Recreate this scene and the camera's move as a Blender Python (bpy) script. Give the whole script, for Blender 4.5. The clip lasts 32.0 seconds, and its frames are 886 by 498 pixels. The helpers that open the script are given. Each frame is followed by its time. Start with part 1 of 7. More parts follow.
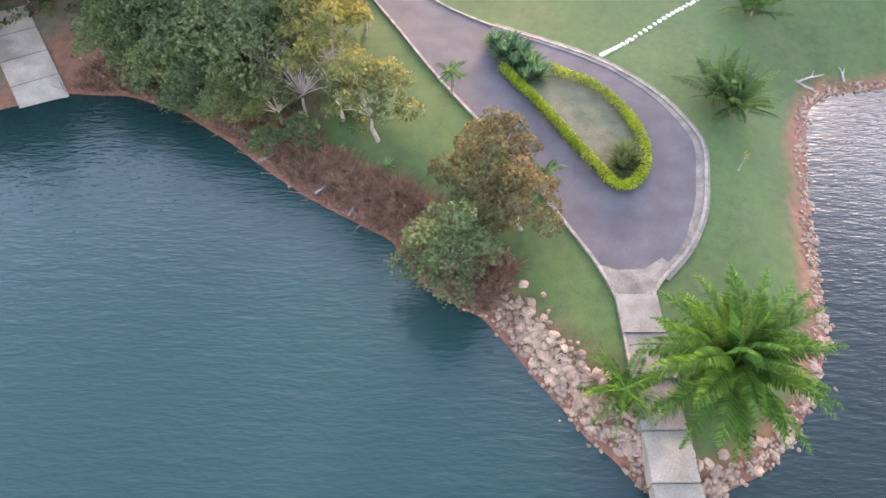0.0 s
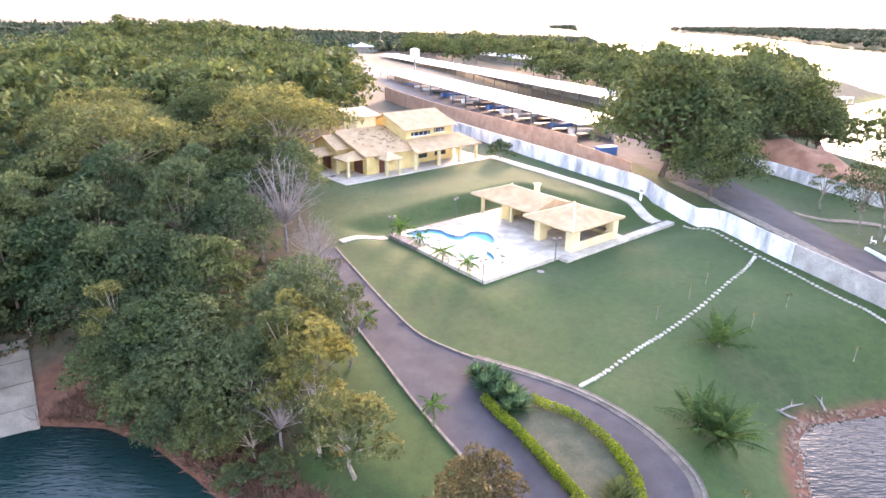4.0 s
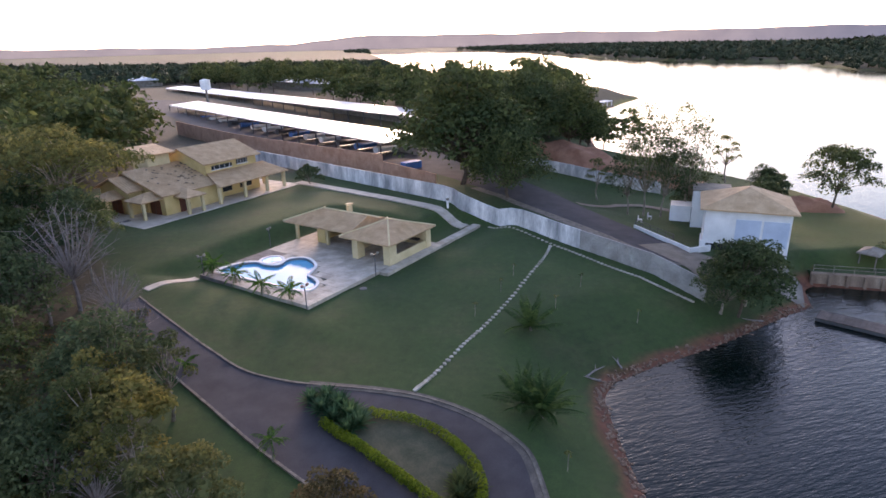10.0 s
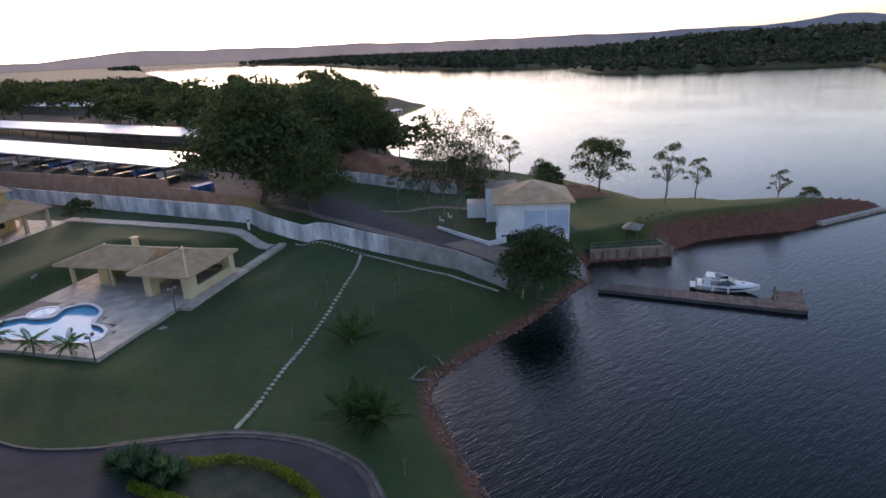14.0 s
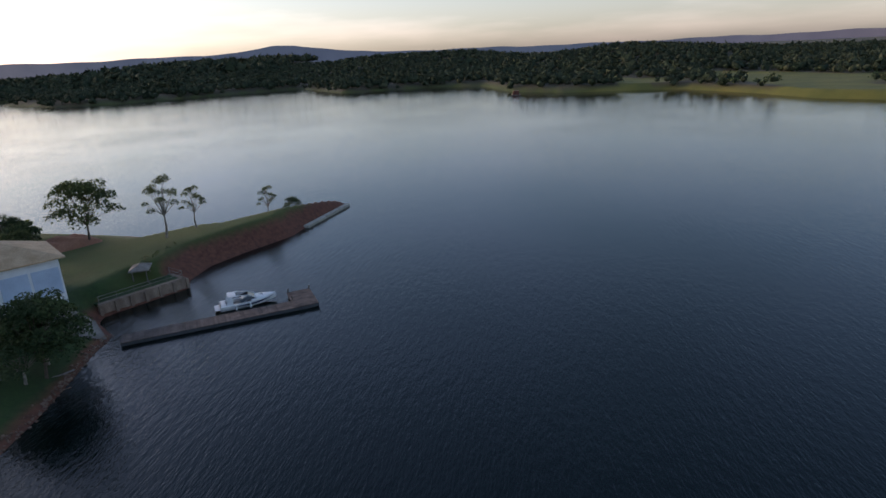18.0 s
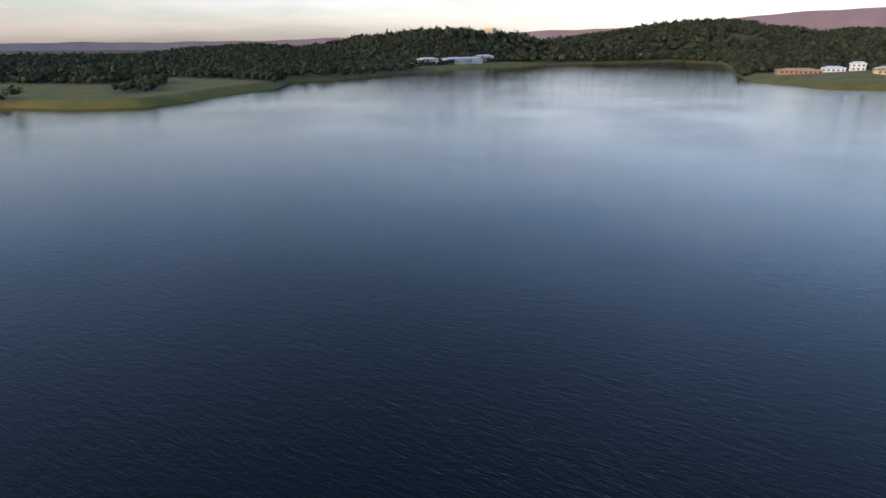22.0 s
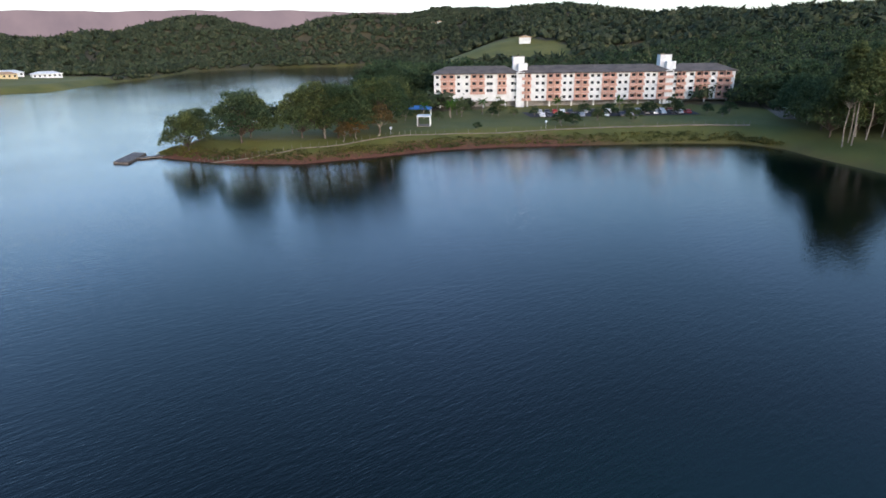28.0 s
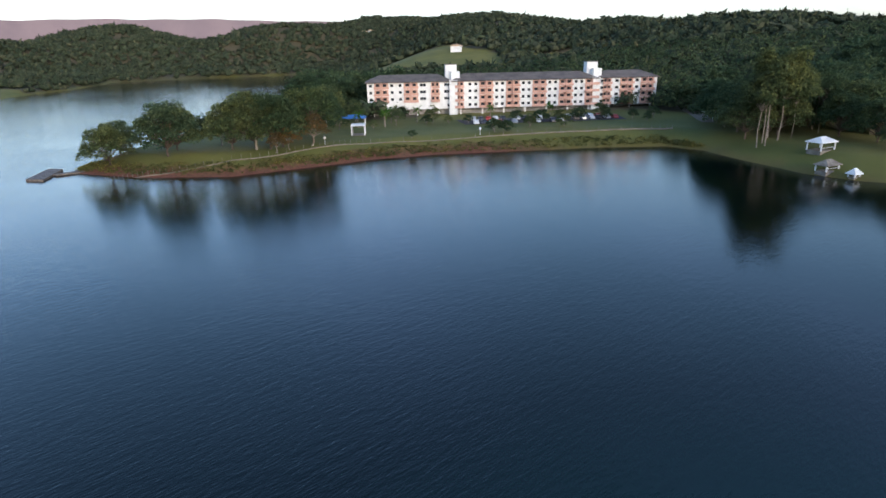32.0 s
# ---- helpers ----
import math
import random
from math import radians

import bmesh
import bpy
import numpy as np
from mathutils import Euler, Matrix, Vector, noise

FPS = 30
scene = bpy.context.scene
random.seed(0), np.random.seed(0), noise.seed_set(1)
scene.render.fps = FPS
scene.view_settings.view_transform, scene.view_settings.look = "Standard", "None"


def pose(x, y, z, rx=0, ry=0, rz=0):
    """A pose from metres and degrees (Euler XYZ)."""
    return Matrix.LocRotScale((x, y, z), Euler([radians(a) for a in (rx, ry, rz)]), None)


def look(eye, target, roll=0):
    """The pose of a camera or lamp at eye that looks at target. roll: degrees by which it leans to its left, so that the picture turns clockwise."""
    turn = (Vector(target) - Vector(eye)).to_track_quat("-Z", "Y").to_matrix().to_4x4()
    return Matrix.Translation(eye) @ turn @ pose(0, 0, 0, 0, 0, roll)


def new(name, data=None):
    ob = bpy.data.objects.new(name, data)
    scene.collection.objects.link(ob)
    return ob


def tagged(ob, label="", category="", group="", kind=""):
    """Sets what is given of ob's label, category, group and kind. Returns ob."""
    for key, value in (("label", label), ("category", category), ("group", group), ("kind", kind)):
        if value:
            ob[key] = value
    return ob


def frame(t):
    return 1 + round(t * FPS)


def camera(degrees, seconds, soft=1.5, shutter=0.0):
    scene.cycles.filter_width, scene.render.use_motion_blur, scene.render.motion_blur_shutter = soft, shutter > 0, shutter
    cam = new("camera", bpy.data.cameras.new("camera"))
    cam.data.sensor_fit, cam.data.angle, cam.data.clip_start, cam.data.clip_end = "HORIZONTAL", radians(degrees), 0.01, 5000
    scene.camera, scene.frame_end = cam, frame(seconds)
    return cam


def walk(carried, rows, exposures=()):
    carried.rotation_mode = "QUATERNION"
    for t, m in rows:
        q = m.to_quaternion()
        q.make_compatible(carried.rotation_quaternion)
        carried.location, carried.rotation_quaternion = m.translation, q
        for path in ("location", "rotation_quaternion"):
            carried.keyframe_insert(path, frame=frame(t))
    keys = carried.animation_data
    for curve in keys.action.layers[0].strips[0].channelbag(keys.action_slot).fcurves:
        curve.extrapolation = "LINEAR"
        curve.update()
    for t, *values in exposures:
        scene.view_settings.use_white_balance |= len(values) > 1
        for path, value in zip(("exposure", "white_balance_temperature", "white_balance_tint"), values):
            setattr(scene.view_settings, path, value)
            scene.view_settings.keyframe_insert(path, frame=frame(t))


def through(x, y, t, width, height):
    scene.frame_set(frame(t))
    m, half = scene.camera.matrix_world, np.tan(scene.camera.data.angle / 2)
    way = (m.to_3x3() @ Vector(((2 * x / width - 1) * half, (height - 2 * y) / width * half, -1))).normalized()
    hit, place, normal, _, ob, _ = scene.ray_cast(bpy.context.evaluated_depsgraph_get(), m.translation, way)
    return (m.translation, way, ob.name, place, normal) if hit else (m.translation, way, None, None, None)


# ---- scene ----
cam = camera(73.1, 32.0, 1.6)
# seconds, x, y, z, heading, pitch, roll
PATH = (
    (0.0, 0.02, 0.01, 28.99, -0.97, -50.18, 0.45),
    (0.5, 0.18, 0.36, 29.40, -1.18, -47.24, 0.51),
    (1.0, 0.40, 0.65, 29.70, -1.15, -41.53, 0.62),
    (1.5, 0.47, 0.89, 30.11, -1.33, -36.57, 0.72),
    (2.0, 0.50, 0.98, 30.23, -1.49, -31.89, 0.81),
    (2.5, 0.51, 1.02, 30.11, -1.58, -27.85, 0.79),
    (3.0, 0.53, 1.20, 29.95, -1.68, -24.65, 0.74),
    (3.5, 0.56, 1.29, 29.92, -1.72, -22.37, 0.77),
    (5.5, 0.78, 0.65, 29.96, -2.16, -19.66, 0.62),
    (6.0, 0.81, 0.57, 29.96, -2.72, -19.42, 0.64),
    (6.5, 0.84, 0.48, 29.94, -4.22, -19.26, 0.60),
    (7.0, 0.90, 0.37, 29.92, -6.57, -19.11, 0.49),
    (7.5, 0.95, 0.24, 29.90, -8.83, -19.04, 0.25),
    (8.0, 0.97, 0.13, 29.89, -10.98, -19.05, -0.16),
    (8.5, 0.98, 0.05, 29.89, -13.11, -19.06, -0.56),
    (9.0, 0.99, 0.01, 29.89, -15.24, -19.04, -0.93),
    (9.5, 1.03, 0.03, 29.89, -17.31, -19.05, -1.30),
    (10.0, 1.12, 0.06, 29.89, -19.45, -18.96, -1.42),
    (10.5, 1.23, 0.10, 29.87, -21.54, -18.80, -1.36),
    (11.0, 1.35, 0.16, 29.83, -23.56, -18.68, -1.28),
    (11.5, 1.45, 0.20, 29.81, -25.51, -18.58, -1.19),
    (12.0, 1.52, 0.25, 29.79, -27.46, -18.49, -1.23),
    (12.5, 1.55, 0.29, 29.79, -29.71, -18.48, -1.54),
    (13.0, 1.55, 0.32, 29.79, -32.11, -18.52, -2.01),
    (13.5, 1.52, 0.31, 29.81, -35.03, -18.50, -2.35),
    (15.5, 0.84, 0.05, 30.09, -50.60, -18.45, -2.65),
    (16.0, 0.84, 0.07, 30.13, -55.35, -18.14, -2.56),
    (16.5, 0.83, 0.11, 30.15, -61.47, -17.88, -2.49),
    (17.0, 0.79, 0.15, 30.19, -68.71, -17.72, -2.58),
    (17.5, 0.76, 0.19, 30.21, -77.06, -17.84, -2.63),
    (18.0, 0.73, 0.25, 30.23, -85.27, -18.16, -2.75),
    (18.5, 0.71, 0.32, 30.24, -93.20, -18.52, -3.00),
    (19.0, 0.71, 0.37, 30.26, -101.30, -18.75, -2.85),
    (19.5, 0.70, 0.42, 30.26, -109.90, -19.00, -2.30),
    (20.0, 0.70, 0.43, 30.25, -118.90, -19.20, -1.20),
    (20.5, 0.70, 0.44, 30.25, -127.37, -19.30, -0.30),
    (21.0, 0.70, 0.46, 30.24, -134.60, -19.03, -0.53),
    (21.5, 0.70, 0.47, 30.24, -141.79, -18.96, -0.58),
    (22.0, 0.71, 0.48, 30.23, -148.84, -18.94, -0.34),
    (22.5, 0.71, 0.49, 30.22, -155.69, -18.98, -0.09),
    (23.0, 0.71, 0.50, 30.22, -162.07, -19.04, -0.13),
    (23.5, 0.73, 0.49, 30.20, -168.18, -19.18, -0.20),
    (24.0, 0.75, 0.49, 30.18, -174.36, -19.27, -0.06),
    (24.5, 0.75, 0.50, 30.16, -180.58, -18.98, -0.05),
    (25.0, 0.75, 0.51, 30.13, -186.69, -18.68, -0.05),
    (25.5, 0.75, 0.51, 30.09, -192.98, -18.47, -0.35),
    (26.0, 0.77, 0.50, 30.08, -199.34, -18.43, -0.48),
    (26.5, 0.80, 0.47, 30.06, -205.58, -18.52, -0.66),
    (28.5, 0.96, 0.31, 29.78, -221.79, -19.50, -0.99),
    (29.0, 0.92, 0.29, 29.78, -222.97, -19.53, -1.15),
    (29.5, 0.89, 0.25, 29.78, -223.36, -19.53, -1.11),
    (30.0, 0.84, 0.20, 29.76, -223.53, -19.48, -1.16),
    (30.5, 0.79, 0.15, 29.76, -223.82, -19.34, -1.13),
    (31.0, 0.73, 0.10, 29.76, -224.18, -19.14, -1.19),
    (31.5, 0.68, 0.07, 29.76, -224.74, -18.91, -1.16),
    (32.0, 0.65, 0.05, 29.76, -225.50, -18.68, -1.10),
)


def flown(x, y, z, heading, pitch, roll):
    return pose(x, y, z, 90 + pitch, 0, heading) @ pose(0, 0, 0, 0, 0, roll)


EXPOSURES = ((0, 4.1, 9000, 25), (2, 4.15, 8700, 27), (3.5, 3.95, 8400, 30), (6, 3.35, 8000, 30), (9, 2.15, 7400, 28), (11, 1.6, 7200, 27), (13, 1.2, 7000, 25), (16, 0.75, 6800, 22), (19, 0.5, 6650, 16), (23, 0.9, 6500, 20), (26, 1.1, 6250, 14), (29, 1.2, 6050, 9), (32, 1.2, 6050, 9))
walk(cam, [(t, flown(*row)) for t, *row in PATH], EXPOSURES)

# ---- light ----
SUN_AZ, SUN_EL = 16.5, 13.0
world = bpy.data.worlds.new("sky")
scene.world = world
world.use_nodes = True
wn, wl = world.node_tree.nodes, world.node_tree.links
sky = wn.new("ShaderNodeTexSky")
sky.sky_type, sky.sun_disc = "NISHITA", False
sky.sun_elevation, sky.sun_rotation = radians(SUN_EL), radians(SUN_AZ)
sky.air_density, sky.dust_density, sky.ozone_density = 1.0, 1.2, 2.5
# thin streaks of high cloud
wco = wn.new("ShaderNodeTexCoord")
wmap = wn.new("ShaderNodeMapping")
wmap.inputs["Scale"].default_value = (1.6, 1.6, 11)
wl.new(wco.outputs["Generated"], wmap.inputs[0])
wnoise = wn.new("ShaderNodeTexNoise")
wnoise.inputs["Scale"].default_value, wnoise.inputs["Detail"].default_value = 1.7, 6
wl.new(wmap.outputs[0], wnoise.inputs["Vector"])
wramp = wn.new("ShaderNodeValToRGB")
wramp.color_ramp.elements[0].position, wramp.color_ramp.elements[0].color = 0.46, (1, 1, 1, 1)
wramp.color_ramp.elements[1].position, wramp.color_ramp.elements[1].color = 0.72, (1.5, 1.32, 1.4, 1)
wl.new(wnoise.outputs["Fac"], wramp.inputs[0])
wmix = wn.new("ShaderNodeMix")
wmix.data_type, wmix.blend_type = "RGBA", "MULTIPLY"
wmix.inputs["Factor"].default_value = 1.0
wl.new(sky.outputs[0], wmix.inputs["A"]), wl.new(wramp.outputs[0], wmix.inputs["B"])
# a rosy dusk tint low over the horizon
wgrey = wn.new("ShaderNodeRGBToBW")
wl.new(wmix.outputs["Result"], wgrey.inputs[0])
wrose = wn.new("ShaderNodeMix")
wrose.data_type, wrose.blend_type = "RGBA", "MULTIPLY"
wrose.inputs["Factor"].default_value, wrose.inputs["B"].default_value = 1.0, (1.05, 0.985, 1.02, 1)
wl.new(wgrey.outputs[0], wrose.inputs["A"])
wxyz = wn.new("ShaderNodeSeparateXYZ")
wl.new(wco.outputs["Generated"], wxyz.inputs[0])
wlow = wn.new("ShaderNodeMapRange")
wlow.interpolation_type = "SMOOTHSTEP"
wlow.inputs["From Min"].default_value, wlow.inputs["From Max"].default_value = 0.0, 0.30
wlow.inputs["To Min"].default_value, wlow.inputs["To Max"].default_value = 0.45, 0.0
wl.new(wxyz.outputs["Z"], wlow.inputs["Value"])
wdusk = wn.new("ShaderNodeMix")
wdusk.data_type = "RGBA"
wl.new(wlow.outputs[0], wdusk.inputs["Factor"])
wl.new(wmix.outputs["Result"], wdusk.inputs["A"]), wl.new(wrose.outputs["Result"], wdusk.inputs["B"])
wl.new(wdusk.outputs["Result"], wn["Background"].inputs[0])
wn["Background"].inputs[1].default_value = 0.15
sun = new("sun", bpy.data.lights.new("sun", "SUN"))
sun.data.energy, sun.data.angle, sun.data.color = 0.7, radians(12), (1.0, 0.78, 0.58)
az = radians(SUN_AZ)
sun.matrix_world = look((0, 0, 0), (-math.sin(az) * math.cos(radians(SUN_EL)), -math.cos(az) * math.cos(radians(SUN_EL)), -math.sin(radians(SUN_EL))))


# ---- materials ----
def material(name, rough=0.8, metal=0.0):
    m = bpy.data.materials.new(name)
    m.use_nodes = True
    p = m.node_tree.nodes["Principled BSDF"]
    p.inputs["Roughness"].default_value, p.inputs["Metallic"].default_value = rough, metal
    return m, m.node_tree.nodes, m.node_tree.links, p


def ramp(nodes, links, source, *stops):
    r = nodes.new("ShaderNodeValToRGB")
    while len(r.color_ramp.elements) < len(stops):
        r.color_ramp.elements.new(0.5)
    for e, (at, c) in zip(r.color_ramp.elements, stops):
        e.position, e.color = at, (*c, 1)
    links.new(source, r.inputs[0])
    return r.outputs[0]


def noise_tex(nodes, links, coords, scale, detail=4.0, rough=0.55):
    n = nodes.new("ShaderNodeTexNoise")
    n.inputs["Scale"].default_value, n.inputs["Detail"].default_value, n.inputs["Roughness"].default_value = scale, detail, rough
    links.new(coords, n.inputs["Vector"])
    return n.outputs["Fac"]


def mixed(nodes, links, fac, a, b, mode="MIX"):
    m = nodes.new("ShaderNodeMix")
    m.data_type, m.blend_type = "RGBA", mode
    for socket, value in ((m.inputs["Factor"], fac), (m.inputs["A"], a), (m.inputs["B"], b)):
        if isinstance(value, (int, float)):
            socket.default_value = value
        elif isinstance(value, tuple):
            socket.default_value = (*value, 1)
        else:
            links.new(value, socket)
    return m.outputs["Result"]


def bumped(nodes, links, p, height, strength, distance):
    b = nodes.new("ShaderNodeBump")
    b.inputs["Strength"].default_value, b.inputs["Distance"].default_value = strength, distance
    links.new(height, b.inputs["Height"])
    links.new(b.outputs[0], p.inputs["Normal"])


def stained(name, dark, light, scale=1.0, fine=14.0, rough=0.8, bump=0.3, depth=0.02, wear=0.35, metal=0.0, per_piece=0.0, streak=1.0):
    """A surface of two tones: broad stains, fine grain and a relief."""
    m, n, l, p = material(name, rough, metal)
    co = n.new("ShaderNodeNewGeometry").outputs["Position"]
    if streak != 1.0:
        tall = n.new("ShaderNodeMapping")
        tall.inputs["Scale"].default_value = (1, 1, streak)
        l.new(co, tall.inputs[0])
        co = tall.outputs[0]
    big, small = noise_tex(n, l, co, scale, 5), noise_tex(n, l, co, fine, 3, 0.7)
    base = ramp(n, l, big, (0.32, dark), (0.68, light))
    grain = ramp(n, l, small, (0.3, (1 - wear,) * 3), (0.7, (1 + wear * 0.4,) * 3))
    c = mixed(n, l, 1.0, base, grain, "MULTIPLY")
    if per_piece:
        info = n.new("ShaderNodeObjectInfo").outputs["Random"]
        c = mixed(n, l, 1.0, c, ramp(n, l, info, (0.0, (1 - per_piece,) * 3), (1.0, (1 + per_piece,) * 3)), "MULTIPLY")
    l.new(c, p.inputs["Base Color"])
    bumped(n, l, p, small, bump, depth)
    return m


def leafy(name, dark, light, tint=(1, 1, 1), through=0.45):
    """Foliage: every leaf a shade of its own, some light let through."""
    m, n, l, p = material(name, 0.75)
    g = n.new("ShaderNodeNewGeometry")
    c = ramp(n, l, g.outputs["Random Per Island"], (0.0, dark), (0.6, tuple((a + b) / 2 for a, b in zip(dark, light))), (1.0, light))
    patch = ramp(n, l, noise_tex(n, l, g.outputs["Position"], 0.35, 3), (0.35, (0.72, 0.77, 0.72)), (0.7, (1.2, 1.12, 1.0)))
    c = mixed(n, l, 1.0, c, patch, "MULTIPLY")
    stand = ramp(n, l, noise_tex(n, l, g.outputs["Position"], 0.11, 2), (0.32, (0.7, 0.8, 0.78)), (0.5, (1, 1, 1)), (0.68, (1.35, 1.2, 1.0)))
    c = mixed(n, l, 1.0, c, stand, "MULTIPLY")
    who = n.new("ShaderNodeObjectInfo").outputs["Random"]
    c = mixed(n, l, 1.0, c, ramp(n, l, who, (0.0, (0.68, 0.78, 0.76)), (0.5, (1, 1, 1)), (1.0, (1.4, 1.22, 1.0))), "MULTIPLY")
    l.new(c, p.inputs["Base Color"])
    p.inputs["Specular IOR Level"].default_value = 0.1
    tr = n.new("ShaderNodeBsdfTranslucent")
    l.new(c, tr.inputs[0])
    mix = n.new("ShaderNodeMixShader")
    mix.inputs[0].default_value = through
    l.new(p.outputs[0], mix.inputs[1]), l.new(tr.outputs[0], mix.inputs[2])
    l.new(mix.outputs[0], n["Material Output"].inputs[0])
    return m


def plain(name, color, rough=0.6, metal=0.0):
    return stained(name, tuple(c * 0.88 for c in color), tuple(min(1, c * 1.06) for c in color), 0.6, 9, rough, 0.15, 0.005, 0.1, metal)


M_GROUND, gn, gl, gp = material("ground_cover", 0.95)
gco = gn.new("ShaderNodeNewGeometry").outputs["Position"]
n1, n2, n3 = noise_tex(gn, gl, gco, 0.08, 5), noise_tex(gn, gl, gco, 1.3, 5, 0.65), noise_tex(gn, gl, gco, 9, 4, 0.7)
grass = ramp(gn, gl, n1, (0.3, (0.020, 0.047, 0.008)), (0.55, (0.031, 0.067, 0.012)), (0.75, (0.058, 0.080, 0.022)))
grass = mixed(gn, gl, ramp(gn, gl, noise_tex(gn, gl, gco, 0.22, 6, 0.65), (0.52, (0, 0, 0)), (0.72, (0.32, 0.32, 0.32))), grass, (0.075, 0.062, 0.028))
grass = mixed(gn, gl, 1.0, grass, ramp(gn, gl, n2, (0.3, (0.72, 0.75, 0.7)), (0.7, (1.2, 1.15, 1.1))), "MULTIPLY")
grass = mixed(gn, gl, 1.0, grass, ramp(gn, gl, n3, (0.25, (0.6, 0.62, 0.6)), (0.75, (1.25, 1.22, 1.2))), "MULTIPLY")
soil = ramp(gn, gl, n2, (0.3, (0.085, 0.029, 0.017)), (0.7, (0.19, 0.071, 0.038)))
litter = ramp(gn, gl, n2, (0.3, (0.045, 0.038, 0.02)), (0.7, (0.095, 0.070, 0.04)))
pasture = ramp(gn, gl, noise_tex(gn, gl, gco, 0.05, 6), (0.3, (0.092, 0.098, 0.014)), (0.7, (0.18, 0.155, 0.026)))
zones = gn.new("ShaderNodeVertexColor")
zones.layer_name = "cover"
rgb = gn.new("ShaderNodeSeparateColor")
gl.new(zones.outputs[0], rgb.inputs[0])
gc = mixed(gn, gl, rgb.outputs[2], grass, pasture)
gc = mixed(gn, gl, rgb.outputs[1], gc, litter)
gc = mixed(gn, gl, rgb.outputs[0], gc, soil)
gl.new(gc, gp.inputs["Base Color"])
bumped(gn, gl, gp, n3, 0.5, 0.06)

M_WATER, hn, hl, hp = material("lake_water", 0.015)
hco = hn.new("ShaderNodeNewGeometry").outputs["Position"]
hp.inputs["IOR"].default_value = 1.33
squash = hn.new("ShaderNodeMapping")
squash.inputs["Rotation"].default_value, squash.inputs["Scale"].default_value = (0, 0, radians(25)), (0.42, 1.5, 1)
hl.new(hco, squash.inputs[0])
deep = ramp(hn, hl, noise_tex(hn, hl, hco, 0.03, 3), (0.3, (0.0003, 0.0034, 0.0028)), (0.7, (0.0006, 0.005, 0.0042)))
shoal = hn.new("ShaderNodeVectorMath")
shoal.operation = "DISTANCE"
shoal.inputs[1].default_value = (-18, 14, 0)
hl.new(hco, shoal.inputs[0])
near_bed = hn.new("ShaderNodeMapRange")
near_bed.inputs["From Min"].default_value, near_bed.inputs["From Max"].default_value = 44, 18
hl.new(shoal.outputs["Value"], near_bed.inputs["Value"])
hl.new(mixed(hn, hl, near_bed.outputs[0], deep, (0.007, 0.029, 0.027)), hp.inputs["Base Color"])
wave = mixed(hn, hl, 0.4, noise_tex(hn, hl, squash.outputs[0], 1.1, 3, 0.5), noise_tex(hn, hl, squash.outputs[0], 3.2, 2, 0.5))
# gusts: ruffled and calmer patches, livelier round the point
gust = ramp(hn, hl, noise_tex(hn, hl, hco, 0.018, 2), (0.35, (0.6, 0.6, 0.6)), (0.65, (1, 1, 1)))
lee = hn.new("ShaderNodeVectorMath")
lee.operation = "DISTANCE"
lee.inputs[1].default_value = (22, 26, 0)
hl.new(hco, lee.inputs[0])
calm = hn.new("ShaderNodeMapRange")
calm.inputs["From Min"].default_value, calm.inputs["From Max"].default_value, calm.inputs["To Min"].default_value, calm.inputs["To Max"].default_value = 35, 85, 0.75, 0.36
hl.new(lee.outputs["Value"], calm.inputs["Value"])
force = hn.new("ShaderNodeMath")
force.operation = "MULTIPLY"
hl.new(gust, force.inputs[0]), hl.new(calm.outputs[0], force.inputs[1])
ripple = hn.new("ShaderNodeMath")
ripple.operation = "MULTIPLY"
hl.new(wave, ripple.inputs[0]), hl.new(force.outputs[0], ripple.inputs[1])
bumped(hn, hl, hp, ripple.outputs[0], 0.75, 0.25)

M_ASPHALT = stained("dark_asphalt", (0.038, 0.033, 0.037), (0.064, 0.056, 0.060), 0.5, 18, 0.9, 0.4, 0.01, 0.35)
M_CONCRETE = stained("weathered_concrete", (0.15, 0.125, 0.10), (0.30, 0.265, 0.22), 0.7, 12, 0.9, 0.35, 0.01)
M_KERB = stained("pale_kerb_stone", (0.10, 0.085, 0.065), (0.24, 0.20, 0.16), 1.5, 12, 0.9, 0.4, 0.01)
M_PAVING = stained("pale_stone_paving", (0.38, 0.32, 0.25), (0.58, 0.50, 0.41), 0.8, 8, 0.75, 0.2, 0.005, 0.2, per_piece=0.12)
M_WHITEWALL = stained("stained_whitewash", (0.26, 0.27, 0.28), (0.86, 0.85, 0.83), 0.55, 5, 0.9, 0.3, 0.01, 0.25, streak=0.3)
M_TAUPE = stained("brown_stained_concrete", (0.095, 0.08, 0.068), (0.18, 0.155, 0.13), 0.6, 12, 0.9, 0.35, 0.01)
M_DUST = stained("dusty_asphalt_edge", (0.07, 0.06, 0.052), (0.17, 0.14, 0.11), 0.9, 10, 0.95, 0.4, 0.01)
M_GREYWALL = stained("raw_grey_render", (0.26, 0.24, 0.22), (0.42, 0.40, 0.37), 0.6, 9, 0.95, 0.3, 0.01)
M_WHITE = stained("white_paint", (0.66, 0.66, 0.64), (0.82, 0.82, 0.80), 0.5, 9, 0.7, 0.15, 0.005, 0.1)
M_BLUEWHITE = stained("pale_blue_paint", (0.42, 0.5, 0.6), (0.55, 0.63, 0.72), 0.5, 9, 0.7, 0.15, 0.005, 0.1)
M_YELLOW = stained("yellow_paint", (0.58, 0.42, 0.17), (0.74, 0.57, 0.27), 0.5, 10, 0.8, 0.15, 0.005, 0.12)
M_CREAM = stained("cream_paint", (0.58, 0.46, 0.25), (0.74, 0.60, 0.36), 0.5, 10, 0.8, 0.15, 0.005, 0.12)
